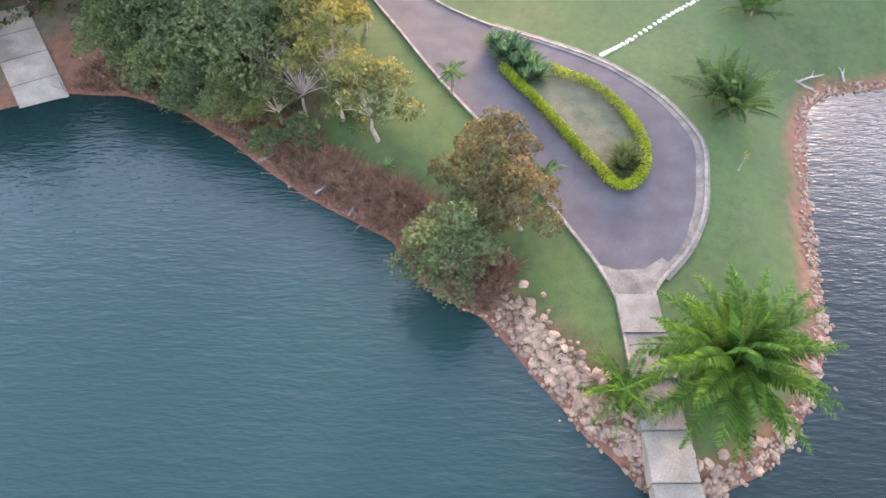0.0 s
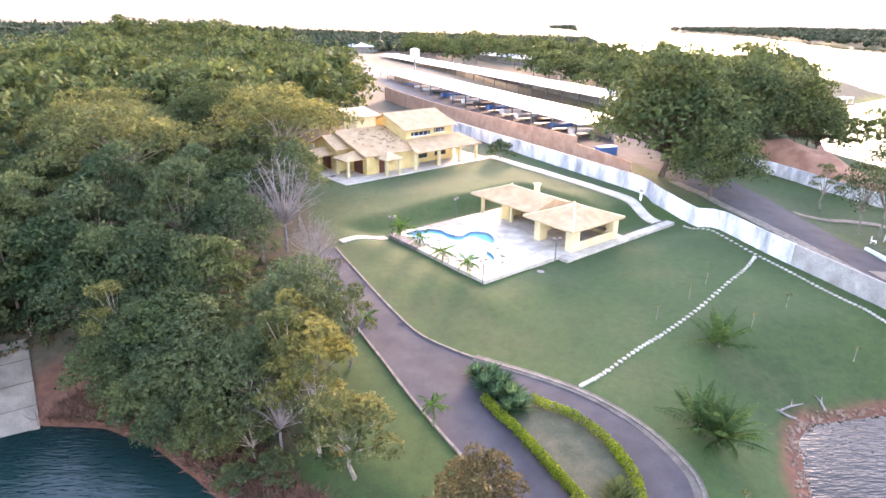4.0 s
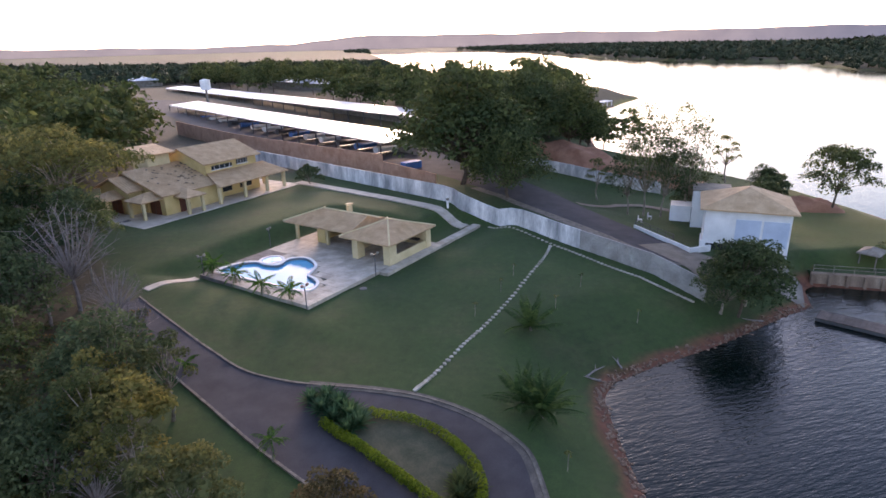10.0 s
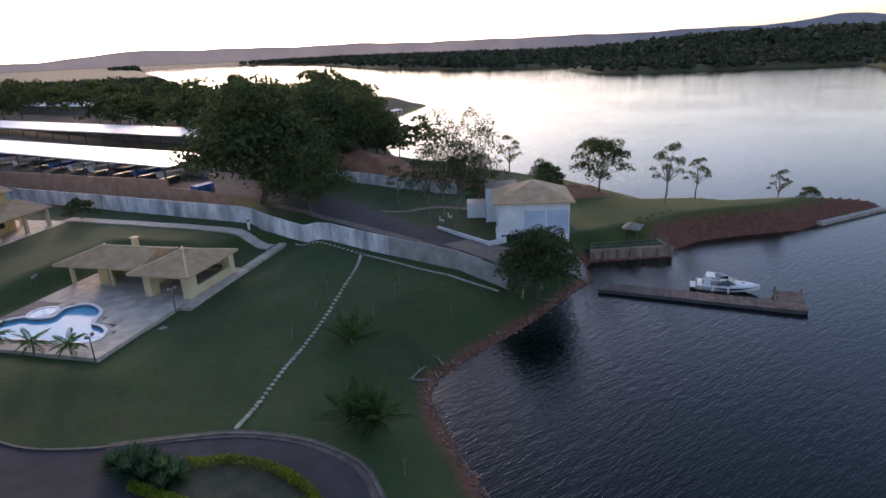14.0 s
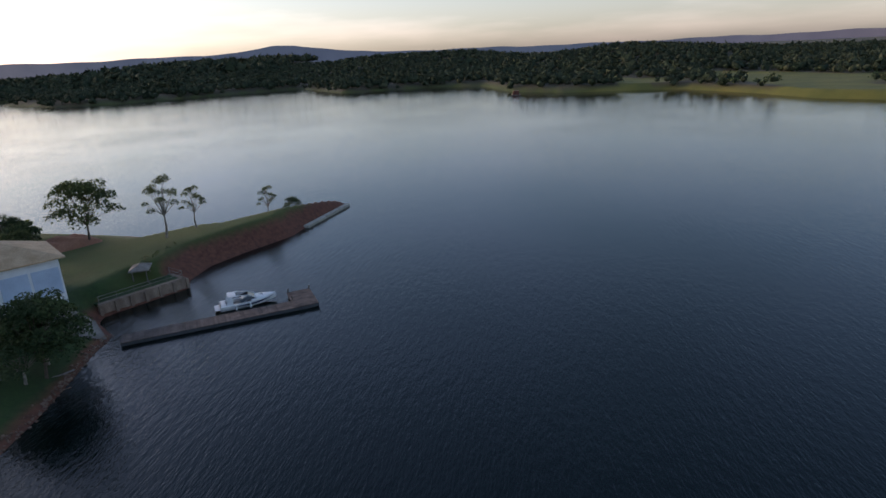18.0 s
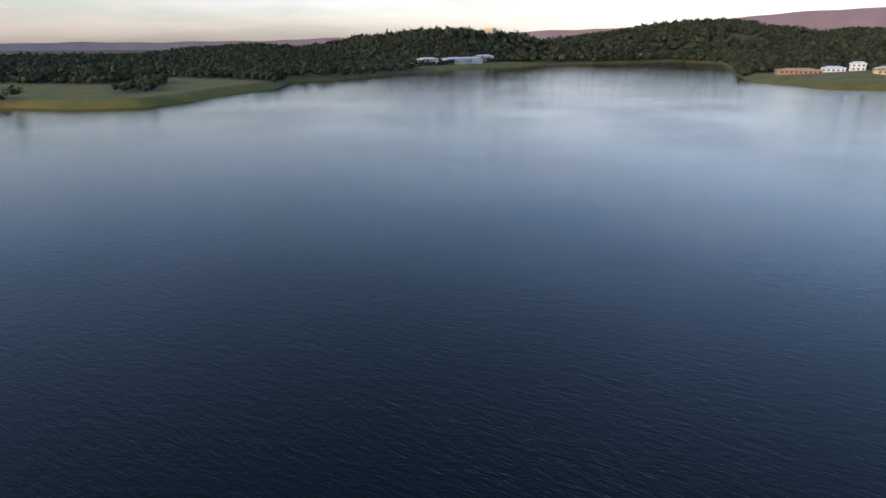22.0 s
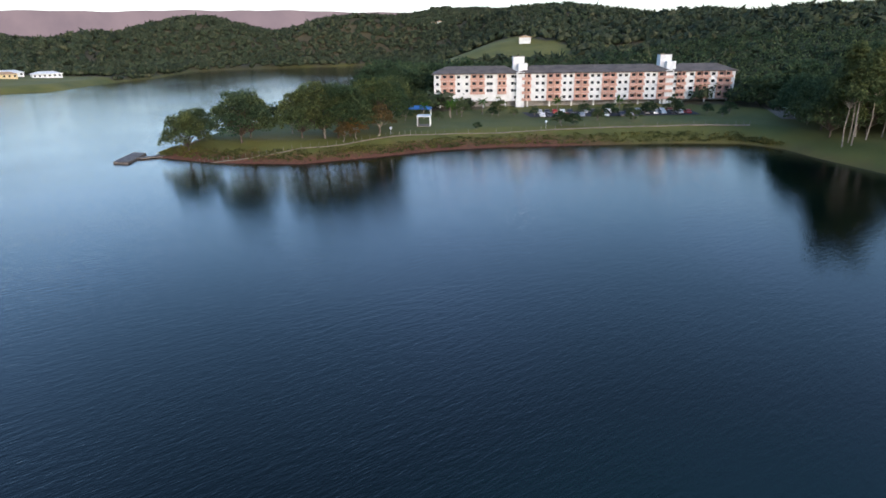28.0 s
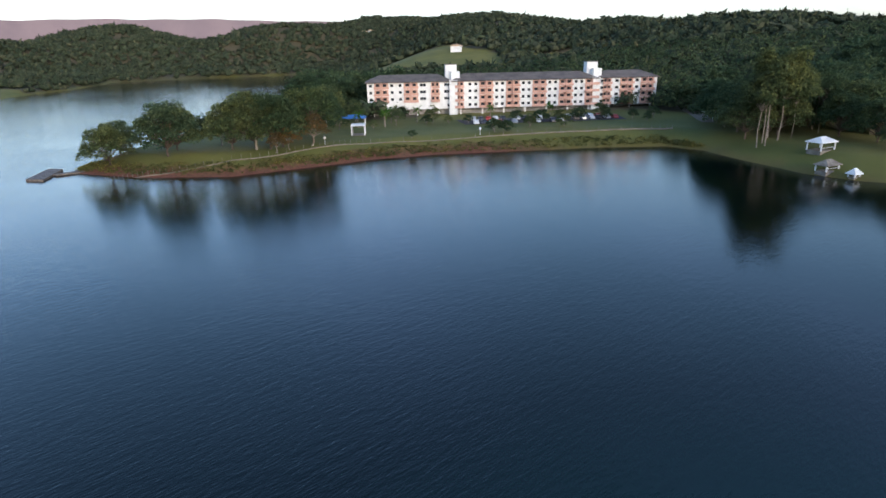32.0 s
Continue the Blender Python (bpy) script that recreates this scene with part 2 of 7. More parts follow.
M_ROOF = stained("sand_roof_tile", (0.46, 0.295, 0.155), (0.62, 0.415, 0.245), 0.8, 10, 0.85, 0.4, 0.02, 0.3)
M_BRICK = stained("orange_hollow_brick", (0.36, 0.19, 0.12), (0.52, 0.31, 0.21), 0.6, 8, 0.9, 0.4, 0.02, 0.3)
M_WOOD = stained("weathered_planks", (0.10, 0.08, 0.065), (0.22, 0.18, 0.15), 1.2, 16, 0.85, 0.4, 0.01, 0.4, per_piece=0.2)
M_DOOR = stained("red_brown_timber", (0.10, 0.03, 0.015), (0.19, 0.06, 0.03), 1.2, 16, 0.6, 0.2, 0.005)
M_BARK = stained("pale_bark", (0.15, 0.12, 0.09), (0.34, 0.29, 0.23), 1.5, 12, 0.95, 0.6, 0.03)
M_DARKBARK = stained("dark_bark", (0.07, 0.05, 0.035), (0.15, 0.11, 0.08), 1.5, 12, 0.95, 0.6, 0.03)
M_METALROOF = stained("pale_metal_sheet", (0.62, 0.64, 0.68), (0.78, 0.80, 0.84), 0.2, 5, 0.35, 0.1, 0.01, 0.08)
M_STEEL = plain("dark_painted_steel", (0.09, 0.095, 0.10), 0.5, 0.3)
M_TANSTONE = stained("tan_stone_wall", (0.15, 0.095, 0.065), (0.34, 0.25, 0.18), 0.8, 10, 0.9, 0.4, 0.02, 0.3, streak=0.3)
M_NAVYHULL = plain("dark_blue_gelcoat", (0.03, 0.045, 0.09), 0.3)
M_DOCKWOOD = stained("red_brown_planks", (0.085, 0.06, 0.048), (0.19, 0.135, 0.11), 1.2, 16, 0.85, 0.4, 0.01, 0.4, per_piece=0.25)
M_BLUE = plain("blue_paint", (0.04, 0.16, 0.42))
M_ROCK = stained("reddish_rock", (0.15, 0.085, 0.055), (0.30, 0.19, 0.13), 1.0, 9, 0.9, 0.6, 0.03, 0.3, per_piece=0.3)
M_STONE = stained("pale_stepping_stone", (0.30, 0.27, 0.21), (0.50, 0.45, 0.37), 1.0, 9, 0.9, 0.4, 0.01, 0.2, per_piece=0.15)
M_GLASS, _n, _l, _p = material("dark_window_glass", 0.08)
_p.inputs["Base Color"].default_value = (0.02, 0.025, 0.03, 1)
M_LEAF = leafy("green_leaves", (0.052, 0.080, 0.042), (0.125, 0.165, 0.088))
M_LEAF_YELLOW = leafy("yellowing_leaves", (0.075, 0.092, 0.036), (0.17, 0.175, 0.078))
M_LEAF_RUST = leafy("rusty_leaves", (0.085, 0.072, 0.034), (0.20, 0.14, 0.072))
M_LEAF_DARK = leafy("dark_leaves", (0.036, 0.058, 0.028), (0.088, 0.122, 0.056), through=0.28)
M_FROND = leafy("palm_fronds", (0.035, 0.10, 0.02), (0.12, 0.24, 0.05))
M_LAWNFROND = leafy("pale_palm_fronds", (0.04, 0.085, 0.03), (0.11, 0.18, 0.07))
M_HEDGE = leafy("lime_hedge_leaves", (0.10, 0.16, 0.015), (0.26, 0.32, 0.04))
M_AGAVE = leafy("blue_green_blades", (0.03, 0.085, 0.045), (0.10, 0.19, 0.11))
M_DRYTWIG = stained("dry_stalks", (0.11, 0.045, 0.028), (0.25, 0.13, 0.085), 1.5, 9, 0.95, 0.2, 0.01, 0.4)
M_TWIG = stained("grey_twigs", (0.16, 0.13, 0.12), (0.30, 0.26, 0.24), 2, 12, 0.95, 0.3, 0.01)


# ---- mesh helpers ----
def mesh_of(name, verts, faces, mat, smooth=False):
    me = bpy.data.meshes.new(name)
    me.from_pydata([tuple(v) for v in verts], [], [tuple(f) for f in faces])
    me.materials.append(mat)
    if smooth:
        me.shade_smooth()
    me.update()
    return me


def part(name, data, mat, parent, label="", at=None):
    """Links a bmesh, or a ready mesh, as one mesh object under a thing or part."""
    if isinstance(data, bmesh.types.BMesh):
        me = bpy.data.meshes.new(name)
        data.to_mesh(me)
        data.free()
        me.materials.append(mat)
    else:
        me = data
    ob = new(name, me)
    ob.parent = parent
    if at is not None:
        ob.matrix_basis = at
    return tagged(ob, label)


def thing(name, at, label, category, group="", kind=""):
    ob = new(name)
    ob.matrix_basis = at
    return tagged(ob, label, category, group, kind)


def box(bm, x0, y0, z0, x1, y1, z1, bevel=0.0):
    vs = [bm.verts.new(p) for p in ((x0, y0, z0), (x1, y0, z0), (x1, y1, z0), (x0, y1, z0), (x0, y0, z1), (x1, y0, z1), (x1, y1, z1), (x0, y1, z1))]
    fs = [bm.faces.new([vs[i] for i in f]) for f in ((3, 2, 1, 0), (4, 5, 6, 7), (0, 1, 5, 4), (1, 2, 6, 5), (2, 3, 7, 6), (3, 0, 4, 7))]
    if bevel:
        edges = list({e for f in fs for e in f.edges})
        bmesh.ops.bevel(bm, geom=edges, offset=bevel, segments=1, affect="EDGES")
    return bm


def boxed(*args, **kw):
    return box(bmesh.new(), *args, **kw)


def tube(bm, points, radii, sides=6):
    """A tapered tube along points."""
    rings = []
    for k, p in enumerate(points):
        p = Vector(p)
        d = (Vector(points[min(k + 1, len(points) - 1)]) - Vector(points[max(k - 1, 0)])).normalized()
        a = d.orthogonal().normalized()
        b = d.cross(a)
        rings.append([bm.verts.new(p + radii[k] * (math.cos(w) * a + math.sin(w) * b)) for w in (2 * math.pi * i / sides for i in range(sides))])
    for r, s in zip(rings, rings[1:]):
        for i in range(sides):
            bm.faces.new((r[i], r[(i + 1) % sides], s[(i + 1) % sides], s[i]))
    bm.faces.new(rings[-1])
    bm.faces.new(list(reversed(rings[0])))
    return bm


def solid(points, low, high, mat, name):
    """A flat plate with the outline points between two heights."""
    bm = bmesh.new()
    bottom, top = [bm.verts.new((x, y, low)) for x, y in points], [bm.verts.new((x, y, high)) for x, y in points]
    bm.faces.new(list(reversed(bottom)))
    bm.faces.new(top)
    for i in range(len(points)):
        j = (i + 1) % len(points)
        bm.faces.new((bottom[i], bottom[j], top[j], top[i]))
    bmesh.ops.recalc_face_normals(bm, faces=bm.faces)
    me = bpy.data.meshes.new(name)
    bm.to_mesh(me)
    bm.free()
    me.materials.append(mat)
    return me


# ---- the lay of the land ----
LAKE = (
    (-160, -15), (-150, 10), (-120, 25), (-80, 33), (-50, 37), (-40, 36.5), (-36, 38), (-32.6, 39.6), (-29.8, 41), (-24.2, 40.6), (-19.5, 38.4),
    (-14.8, 34.7), (-10.8, 31), (-8.1, 28.8), (-4.9, 26.7), (-2.6, 25.2), (-0.6, 21.8), (1, 20.4), (2.9, 19.3), (4.4, 17.2), (5.5, 15.4), (6.8, 13.6),
    (7.7, 12.1), (9, 10.9), (10, 9.4), (12.6, 8.8), (13, 9.3), (15.8, 10.4), (17.8, 12.2), (19.4, 14), (21.4, 17.1), (22.3, 19.5), (23.5, 23.7),
    (25.1, 28.7), (27.3, 34.7), (29, 38.6), (31.5, 40.5), (37.2, 41.5), (45, 42.4), (52, 43.8), (57.8, 45.1), (62, 45.6), (65.5, 49.6), (67.8, 50.2),
    (77.3, 43.6), (80.3, 44.9),
)
LAKE += (
    (86.5, 44.6), (93, 41.6), (102.2, 36.2), (109, 35), (117, 32.4), (123.4, 30.7), (125.8, 32.2), (121.5, 36.2), (114, 41.5), (104, 50), (101, 58),
    (104, 68), (106, 80), (104, 92), (100, 112), (98, 130), (102, 150), (122, 188), (143, 222), (175, 245), (211, 272), (200, 321),
    (150, 400), (160, 640), (230, 850), (300, 1100), (600, 2600), (1000, 2600), (900, 1700), (640, 960), (590, 640), (673, 500), (578, 480),
    (520, 385), (526, 332), (595, 268), (660, 202), (545, 130), (575, 53), (560, 4), (466, -18), (434, -56), (432, -92), (422, -130), (362, -156), (322, -165), (297, -190),
)
LAKE += (
    (306, -228), (326, -266), (345, -330), (392, -389), (376, -422), (388, -516), (391, -589), (385, -664), (380, -765), (351, -892), (204, -1132),
    (125, -1014), (94, -856), (66, -655), (50, -566), (-4, -494), (-68, -500), (-106, -556), (-161, -612), (-230, -715), (-320, -710), (-440, -680),
    (-460, -620), (-400, -540), (-275, -440), (-200, -310), (-140, -255), (-85, -220), (-55, -193), (-43, -180), (-45, -174), (-53, -157.5), (-68, -141),
    (-91, -135), (-107, -131.5), (-123.5, -123), (-143, -108), (-163, -93), (-177, -78), (-176, -66.5), (-168, -54.5), (-162, -43), (-158, -36), (-156.5, -25),
)
EDGE = np.array(LAKE, float)


def inland(x, y):
    """Distance to the shore, positive on land."""
    x, y = np.asarray(x, float), np.asarray(y, float)
    if x.size < 64:
        a, b, p = EDGE, np.roll(EDGE, -1, 0), np.stack([x.ravel(), y.ravel()], 1)[:, None]
        e = b - a
        k = np.clip(((p - a) * e).sum(-1) / (e * e).sum(-1), 0, 1)
        near = ((p - a - k[..., None] * e) ** 2).sum(-1).min(1)
        cross = (a[:, 1] > p[..., 1]) != (b[:, 1] > p[..., 1])
        rise = np.where(e[:, 1] == 0, 1e-9, e[:, 1])
        odd = (cross & (p[..., 0] < e[:, 0] * (p[..., 1] - a[:, 1]) / rise + a[:, 0])).sum(1) % 2
        return (np.where(odd == 1, -1, 1) * np.sqrt(near)).reshape(x.shape)
    best, inside = np.full(x.shape, 1e18), np.zeros(x.shape, bool)
    for (ax, ay), (bx, by) in zip(EDGE, np.roll(EDGE, -1, 0)):
        ex, ey = bx - ax, by - ay
        k = np.clip(((x - ax) * ex + (y - ay) * ey) / (ex * ex + ey * ey), 0, 1)
        best = np.minimum(best, (x - ax - k * ex) ** 2 + (y - ay - k * ey) ** 2)
        if ay != by:
            inside ^= ((ay > y) != (by > y)) & (x < ex * (y - ay) / ey + ax)
    return np.where(inside, -1, 1) * np.sqrt(best)


def step(a, b, v):
    k = np.clip((v - a) / (b - a), 0, 1)
    return k * k * (3 - 2 * k)


# x, y, radius, height of the hills
HILLS = (
    (1050, 420, 260, 22), (1000, 100, 240, 22), (759, -184, 170, 20), (891, -438, 260, 11), (700, -640, 180, 20), (560, -930, 230, 41),
    (230, -1450, 320, 56), (-335, -985, 190, 52), (-560, -860, 220, 58), (-640, -560, 220, 60), (-600, -330, 190, 43), (-520, -160, 170, 37),
    (-420, -40, 140, 30), (-430, -420, 150, 34), (-790, -900, 270, 72), (-10, -930, 180, 38), (-25, -590, 70, 7), (-170, -860, 130, 34), (-300, 500, 300, 10),
    (-560, 100, 200, 30),
)


def rough_noise(x, y, size):
    """A smooth, bumpy sum of waves, about -1 to 1."""
    x, y = np.asarray(x) / size, np.asarray(y) / size
    return (np.sin(x * 1.3 + 2.1 * np.sin(y * 0.7)) + np.sin(y * 1.7 + 1.3 * np.sin(x * 0.9 + 1)) + np.sin((x + y) * 2.3 + 0.5) * 0.5) / 2.5


def height(x, y):
    x, y = np.asarray(x, float), np.asarray(y, float)
    d = inland(x, y)
    near = step(-5, 8, y) * step(260, 200, np.abs(x)) * step(480, 300, y)
    lawn = np.clip(1.4 + 0.075 * (y - 22), 1.2, 6.2)
    lawn = lawn + (3.4 - lawn) * step(47, 60, x) * step(110, 80, y)
    # the level ground under the pool deck and the pavilion
    lx, ly = (x - 6.7) * 0.7986 + (y - 58) * 0.6018, (y - 58) * 0.7986 - (x - 6.7) * 0.6018
    lawn = lawn + (4.2 - lawn) * step(5, 0.4, np.minimum(np.maximum(np.abs(lx - 11.9) - 11.9, np.abs(ly - 8.5) - 10.2), np.maximum(np.abs(lx - 17) - 17, np.abs(ly + 0.3) - 1.9)))
    slope = 0.34 + 0.5 * step(76, 82, x) * step(60, 50, y)
    slope = slope + 0.8 * np.exp(-((x - 67) ** 2 + (y - 55) ** 2) / 64)
    far_cap = 4.0 + 0.008 * np.clip(d - 90, 0, 400)
    cap = lawn * near + far_cap * (1 - near)
    z = np.minimum(0.12 + slope * np.maximum(d, 0), cap)
    z = z + 0.05 * rough_noise(x, y, 2.2) * step(0, 3, d)
    hill = np.zeros(x.shape)
    for hx, hy, r, h in HILLS:
        hill = np.maximum(hill, h * np.exp(-((x - hx) ** 2 + (y - hy) ** 2) / (r * r)))
    hill = hill * (1 + 0.12 * rough_noise(x, y, 70) + 0.05 * rough_noise(x, y, 23))
    z = z + hill * step(10, 150, d) * step(90, 170, np.hypot(x, y - 60))
    return np.where(d > 0, z, np.maximum(0.12 + 0.3 * d, -4.0))


def ground_at(x, y):
    return float(height(np.array([x]), np.array([y]))[0])


def spread(*runs):
    """Coordinates from runs of (start, end, step at the start, step at the end)."""
    out = []
    for a, b, s, e in runs:
        v, sign = a, 1 if b > a else -1
        while (b - v) * sign > 0.5 * s:
            out.append(v)
            k = (v - a) / (b - a)
            v += sign * (s + (e - s) * k)
    return np.array(out + [runs[-1][1]])


gx = spread((-4000, -1100, 260, 36), (-1100, -320, 22, 8), (-320, -60, 6, 2.4), (-60, 135, 0.9, 0.9), (135, 700, 2, 14), (700, 4000, 16, 260))
gy = spread((-4000, -1750, 260, 50), (-1750, -700, 32, 14), (-700, -240, 12, 4), (-240, 4, 3.2, 2), (4, 135, 0.85, 0.85), (135, 700, 2, 14), (700, 4000, 18, 260))
GX, GY = np.meshgrid(gx, gy)
GZ = height(GX, GY)
GD = inland(GX, GY)
nx, ny = len(gx), len(gy)
idx = np.arange(nx * ny).reshape(ny, nx)
quads = np.stack([idx[:-1, :-1], idx[:-1, 1:], idx[1:, 1:], idx[1:, :-1]], -1).reshape(-1, 4)
me = bpy.data.meshes.new("ground")
me.vertices.add(nx * ny)
me.vertices.foreach_set("co", np.stack([GX, GY, GZ], -1).ravel())
me.loops.add(quads.size)
me.loops.foreach_set("vertex_index", quads.ravel())
me.polygons.add(len(quads))
me.polygons.foreach_set("loop_start", np.arange(0, quads.size, 4))
me.polygons.foreach_set("loop_total", np.full(len(quads), 4))
me.update(calc_edges=True)
me.shade_smooth()


def open_land(x, y):
    """Meadows and gardens that stay free of trees."""
    m = (x > 290) & (x < 560) & (y < -90) & (y > -340) & (inland(x, y) < 110) & (rough_noise(x, y, 30) > np.where(y > -165, 0.05, -0.7))
    m |= (np.hypot((x + 22) / 1.15, (y + 560)) < 85)
    m |= (np.hypot(x + 355, (y + 362) / 1.35) < 48) & (rough_noise(x, y, 24) > -0.75)
    m |= (np.hypot(x + 350, (y + 298) / 1.2) < 16)
    m |= np.abs((x + 428) * 0.55 + (y + 262) * 0.2) + np.abs((y + 262) * 0.5) < 22
    m |= (x > 330) & (x < 470) & (y < -600) & (y > -900) & (inland(x, y) < 30)
    m |= (np.abs((x + 190) * 0.75 + (y + 150) * -0.66) < 34) & (np.abs((x + 190) * 0.66 + (y + 150) * 0.75) < 90)
    m |= (x > -215) & (x < -40) & (y > -215) & (y < -20) & (inland(x, y) < 60)
    return m


def covers(x, y, d):
    """How bare (soil), wooded (litter) and rough (pasture) the ground is."""
    wob = rough_noise(x, y, 1.6) * 0.8 + rough_noise(x, y, 5) * 0.7
    soil = np.where((x > 12) & (x < 76) & (y < 60), step(1.5, 0.3, d + 0.4 * wob), step(3.4, 0.6, d + wob))
    soil = np.maximum(soil, step(4.0, 2.6, d + 0.4 * wob) * (x > 78) * (y < 60) * (y > 20))
    wood = step(-1.5, 1.5, np.where(y < 62, -8.5, -8.5 - 0.42 * (y - 62)) - x + wob) * (y > 30) * (y < 130) * (x > -300)
    wood = np.maximum(wood, step(118, 124, y + wob) * (y < 700) * step(20, 12, x - (y - 118) * 0.4) * (x < 200))
    past = step(10, 30, np.hypot(x - 40, y - 50) - 150)
    wood = np.maximum(wood, 0.9 * (np.hypot(x, y) > 230) * ~open_land(x, y) * step(1, 4, d))
    hotel_lawn = (x > -225) & (x < -40) & (y > -215) & (y < -15) & (d < 60)
    past = past * (1 - 0.6 * step(700, 1000, y)) * (1 - 0.6 * (x > 250) * step(-90, -50, y))
    soil = soil * np.where(hotel_lawn, 0.25 + 0.75 * step(-160, -135, x), step(280, 210, np.hypot(x, y)))
    past = np.maximum(past, 0.4 * step(70, 78, x + wob) * (y < 78) * (y > 30) * (x < 140))
    past = np.where(hotel_lawn, 0.7, past)
    soil = np.where(hotel_lawn, np.maximum(soil, 0.85 * step(6.0, 3.0, d + 1.6 * wob) * step(-160, -135, x)), soil)
    soil = np.maximum(soil, 0.9 * step(7, 4, np.hypot(x + 28, y - 43.5) + 1.2 + 0.6 * wob))
    wood = np.where(hotel_lawn, 0, wood)
    return soil, np.clip(wood, 0, 1), past


soil_v, wood_v, past_v = covers(GX, GY, GD)
layer = me.color_attributes.new("cover", "FLOAT_COLOR", "POINT")
layer.data.foreach_set("color", np.stack([soil_v, wood_v, past_v, np.ones_like(soil_v)], -1).ravel())
me.materials.append(M_GROUND)
tagged(new("ground", me), "grassy lakeside ground with red earth banks", "ground", kind="structure")
tagged(new("water", mesh_of("water", [(-4500, -4500, 0), (4500, -4500, 0), (4500, 4500, 0), (-4500, 4500, 0)], [(0, 1, 2, 3)], M_WATER)),
       "calm dark blue lake with small ripples", "lake", kind="structure")

# bearing, elevation in degrees and painted haze hue of the ridges on the horizon
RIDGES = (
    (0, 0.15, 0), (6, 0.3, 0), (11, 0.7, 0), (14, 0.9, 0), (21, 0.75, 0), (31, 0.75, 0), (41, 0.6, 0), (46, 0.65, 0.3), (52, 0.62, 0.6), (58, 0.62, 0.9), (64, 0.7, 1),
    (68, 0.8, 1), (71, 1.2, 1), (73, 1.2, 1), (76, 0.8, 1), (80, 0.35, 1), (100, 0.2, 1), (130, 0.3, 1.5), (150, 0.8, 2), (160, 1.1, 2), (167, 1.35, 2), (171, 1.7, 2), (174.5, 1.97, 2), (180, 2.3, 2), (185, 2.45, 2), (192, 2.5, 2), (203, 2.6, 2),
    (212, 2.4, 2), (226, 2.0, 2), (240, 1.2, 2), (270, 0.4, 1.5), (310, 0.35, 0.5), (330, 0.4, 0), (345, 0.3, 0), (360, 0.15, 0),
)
# haze colours, not ground colours: pale grey-mauve, slate blue, pinkish mauve
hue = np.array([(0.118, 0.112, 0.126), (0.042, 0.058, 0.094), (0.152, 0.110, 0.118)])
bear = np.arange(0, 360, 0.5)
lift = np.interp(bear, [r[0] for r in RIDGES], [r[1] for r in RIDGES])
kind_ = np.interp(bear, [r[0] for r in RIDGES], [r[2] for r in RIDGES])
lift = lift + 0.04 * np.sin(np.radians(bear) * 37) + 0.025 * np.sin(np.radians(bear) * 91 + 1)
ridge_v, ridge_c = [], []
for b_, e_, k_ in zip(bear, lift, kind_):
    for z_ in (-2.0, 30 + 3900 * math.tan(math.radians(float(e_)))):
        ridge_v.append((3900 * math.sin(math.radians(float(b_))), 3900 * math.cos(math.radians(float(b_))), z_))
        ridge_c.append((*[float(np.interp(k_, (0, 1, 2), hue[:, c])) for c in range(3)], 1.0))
n_b = len(bear)
M_RIDGE_HAZE, rn, rl, rp = material("ridge_haze_glow", 1.0)
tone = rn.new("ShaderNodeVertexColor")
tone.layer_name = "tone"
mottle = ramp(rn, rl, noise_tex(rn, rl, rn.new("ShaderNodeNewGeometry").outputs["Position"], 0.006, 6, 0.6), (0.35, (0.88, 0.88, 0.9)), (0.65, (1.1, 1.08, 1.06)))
# distance haze is put into the emission colour, so the ridges glow
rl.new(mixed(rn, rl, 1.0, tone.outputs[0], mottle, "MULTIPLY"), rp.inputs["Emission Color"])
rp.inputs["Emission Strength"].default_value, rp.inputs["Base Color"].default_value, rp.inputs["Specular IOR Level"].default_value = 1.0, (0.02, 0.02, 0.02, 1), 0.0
ridge_me = mesh_of("backdrop", ridge_v, [(2 * i, 2 * ((i + 1) % n_b), 2 * ((i + 1) % n_b) + 1, 2 * i + 1) for i in range(n_b)], M_RIDGE_HAZE)
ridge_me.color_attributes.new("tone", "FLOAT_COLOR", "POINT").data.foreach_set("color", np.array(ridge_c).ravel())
tagged(new("backdrop", ridge_me), "horizon ridges glowing in painted mauve and blue haze colours", "hills", kind="structure")


# ---- roads, paths and paving ----
from mathutils.geometry import delaunay_2d_cdt


def dense(points, gap, closed=True):
    out, n = [], len(points)
    for i in range(n if closed else n - 1):
        (ax, ay), (bx, by) = points[i], points[(i + 1) % n]
        k = max(1, int(math.hypot(bx - ax, by - ay) / gap))
        out += [(ax + (bx - ax) * j / k, ay + (by - ay) * j / k) for j in range(k)]
    return out if closed else out + [points[-1]]


def curved(points, per=6, closed=False):
    """A smooth line through points (Catmull-Rom)."""
    n, out = len(points), []
    for i in range(n if closed else n - 1):
        p = [points[(i + k) % n] if closed else points[min(max(i + k, 0), n - 1)] for k in (-1, 0, 1, 2)]
        for j in range(per):
            t = j / per
            out.append(tuple(0.5 * (2 * b + (c - a) * t + (2 * a - 5 * b + 4 * c - d) * t * t + (3 * b - a - 3 * c + d) * t ** 3) for a, b, c, d in zip(*p)))
    return out if closed else out + [points[-1]]


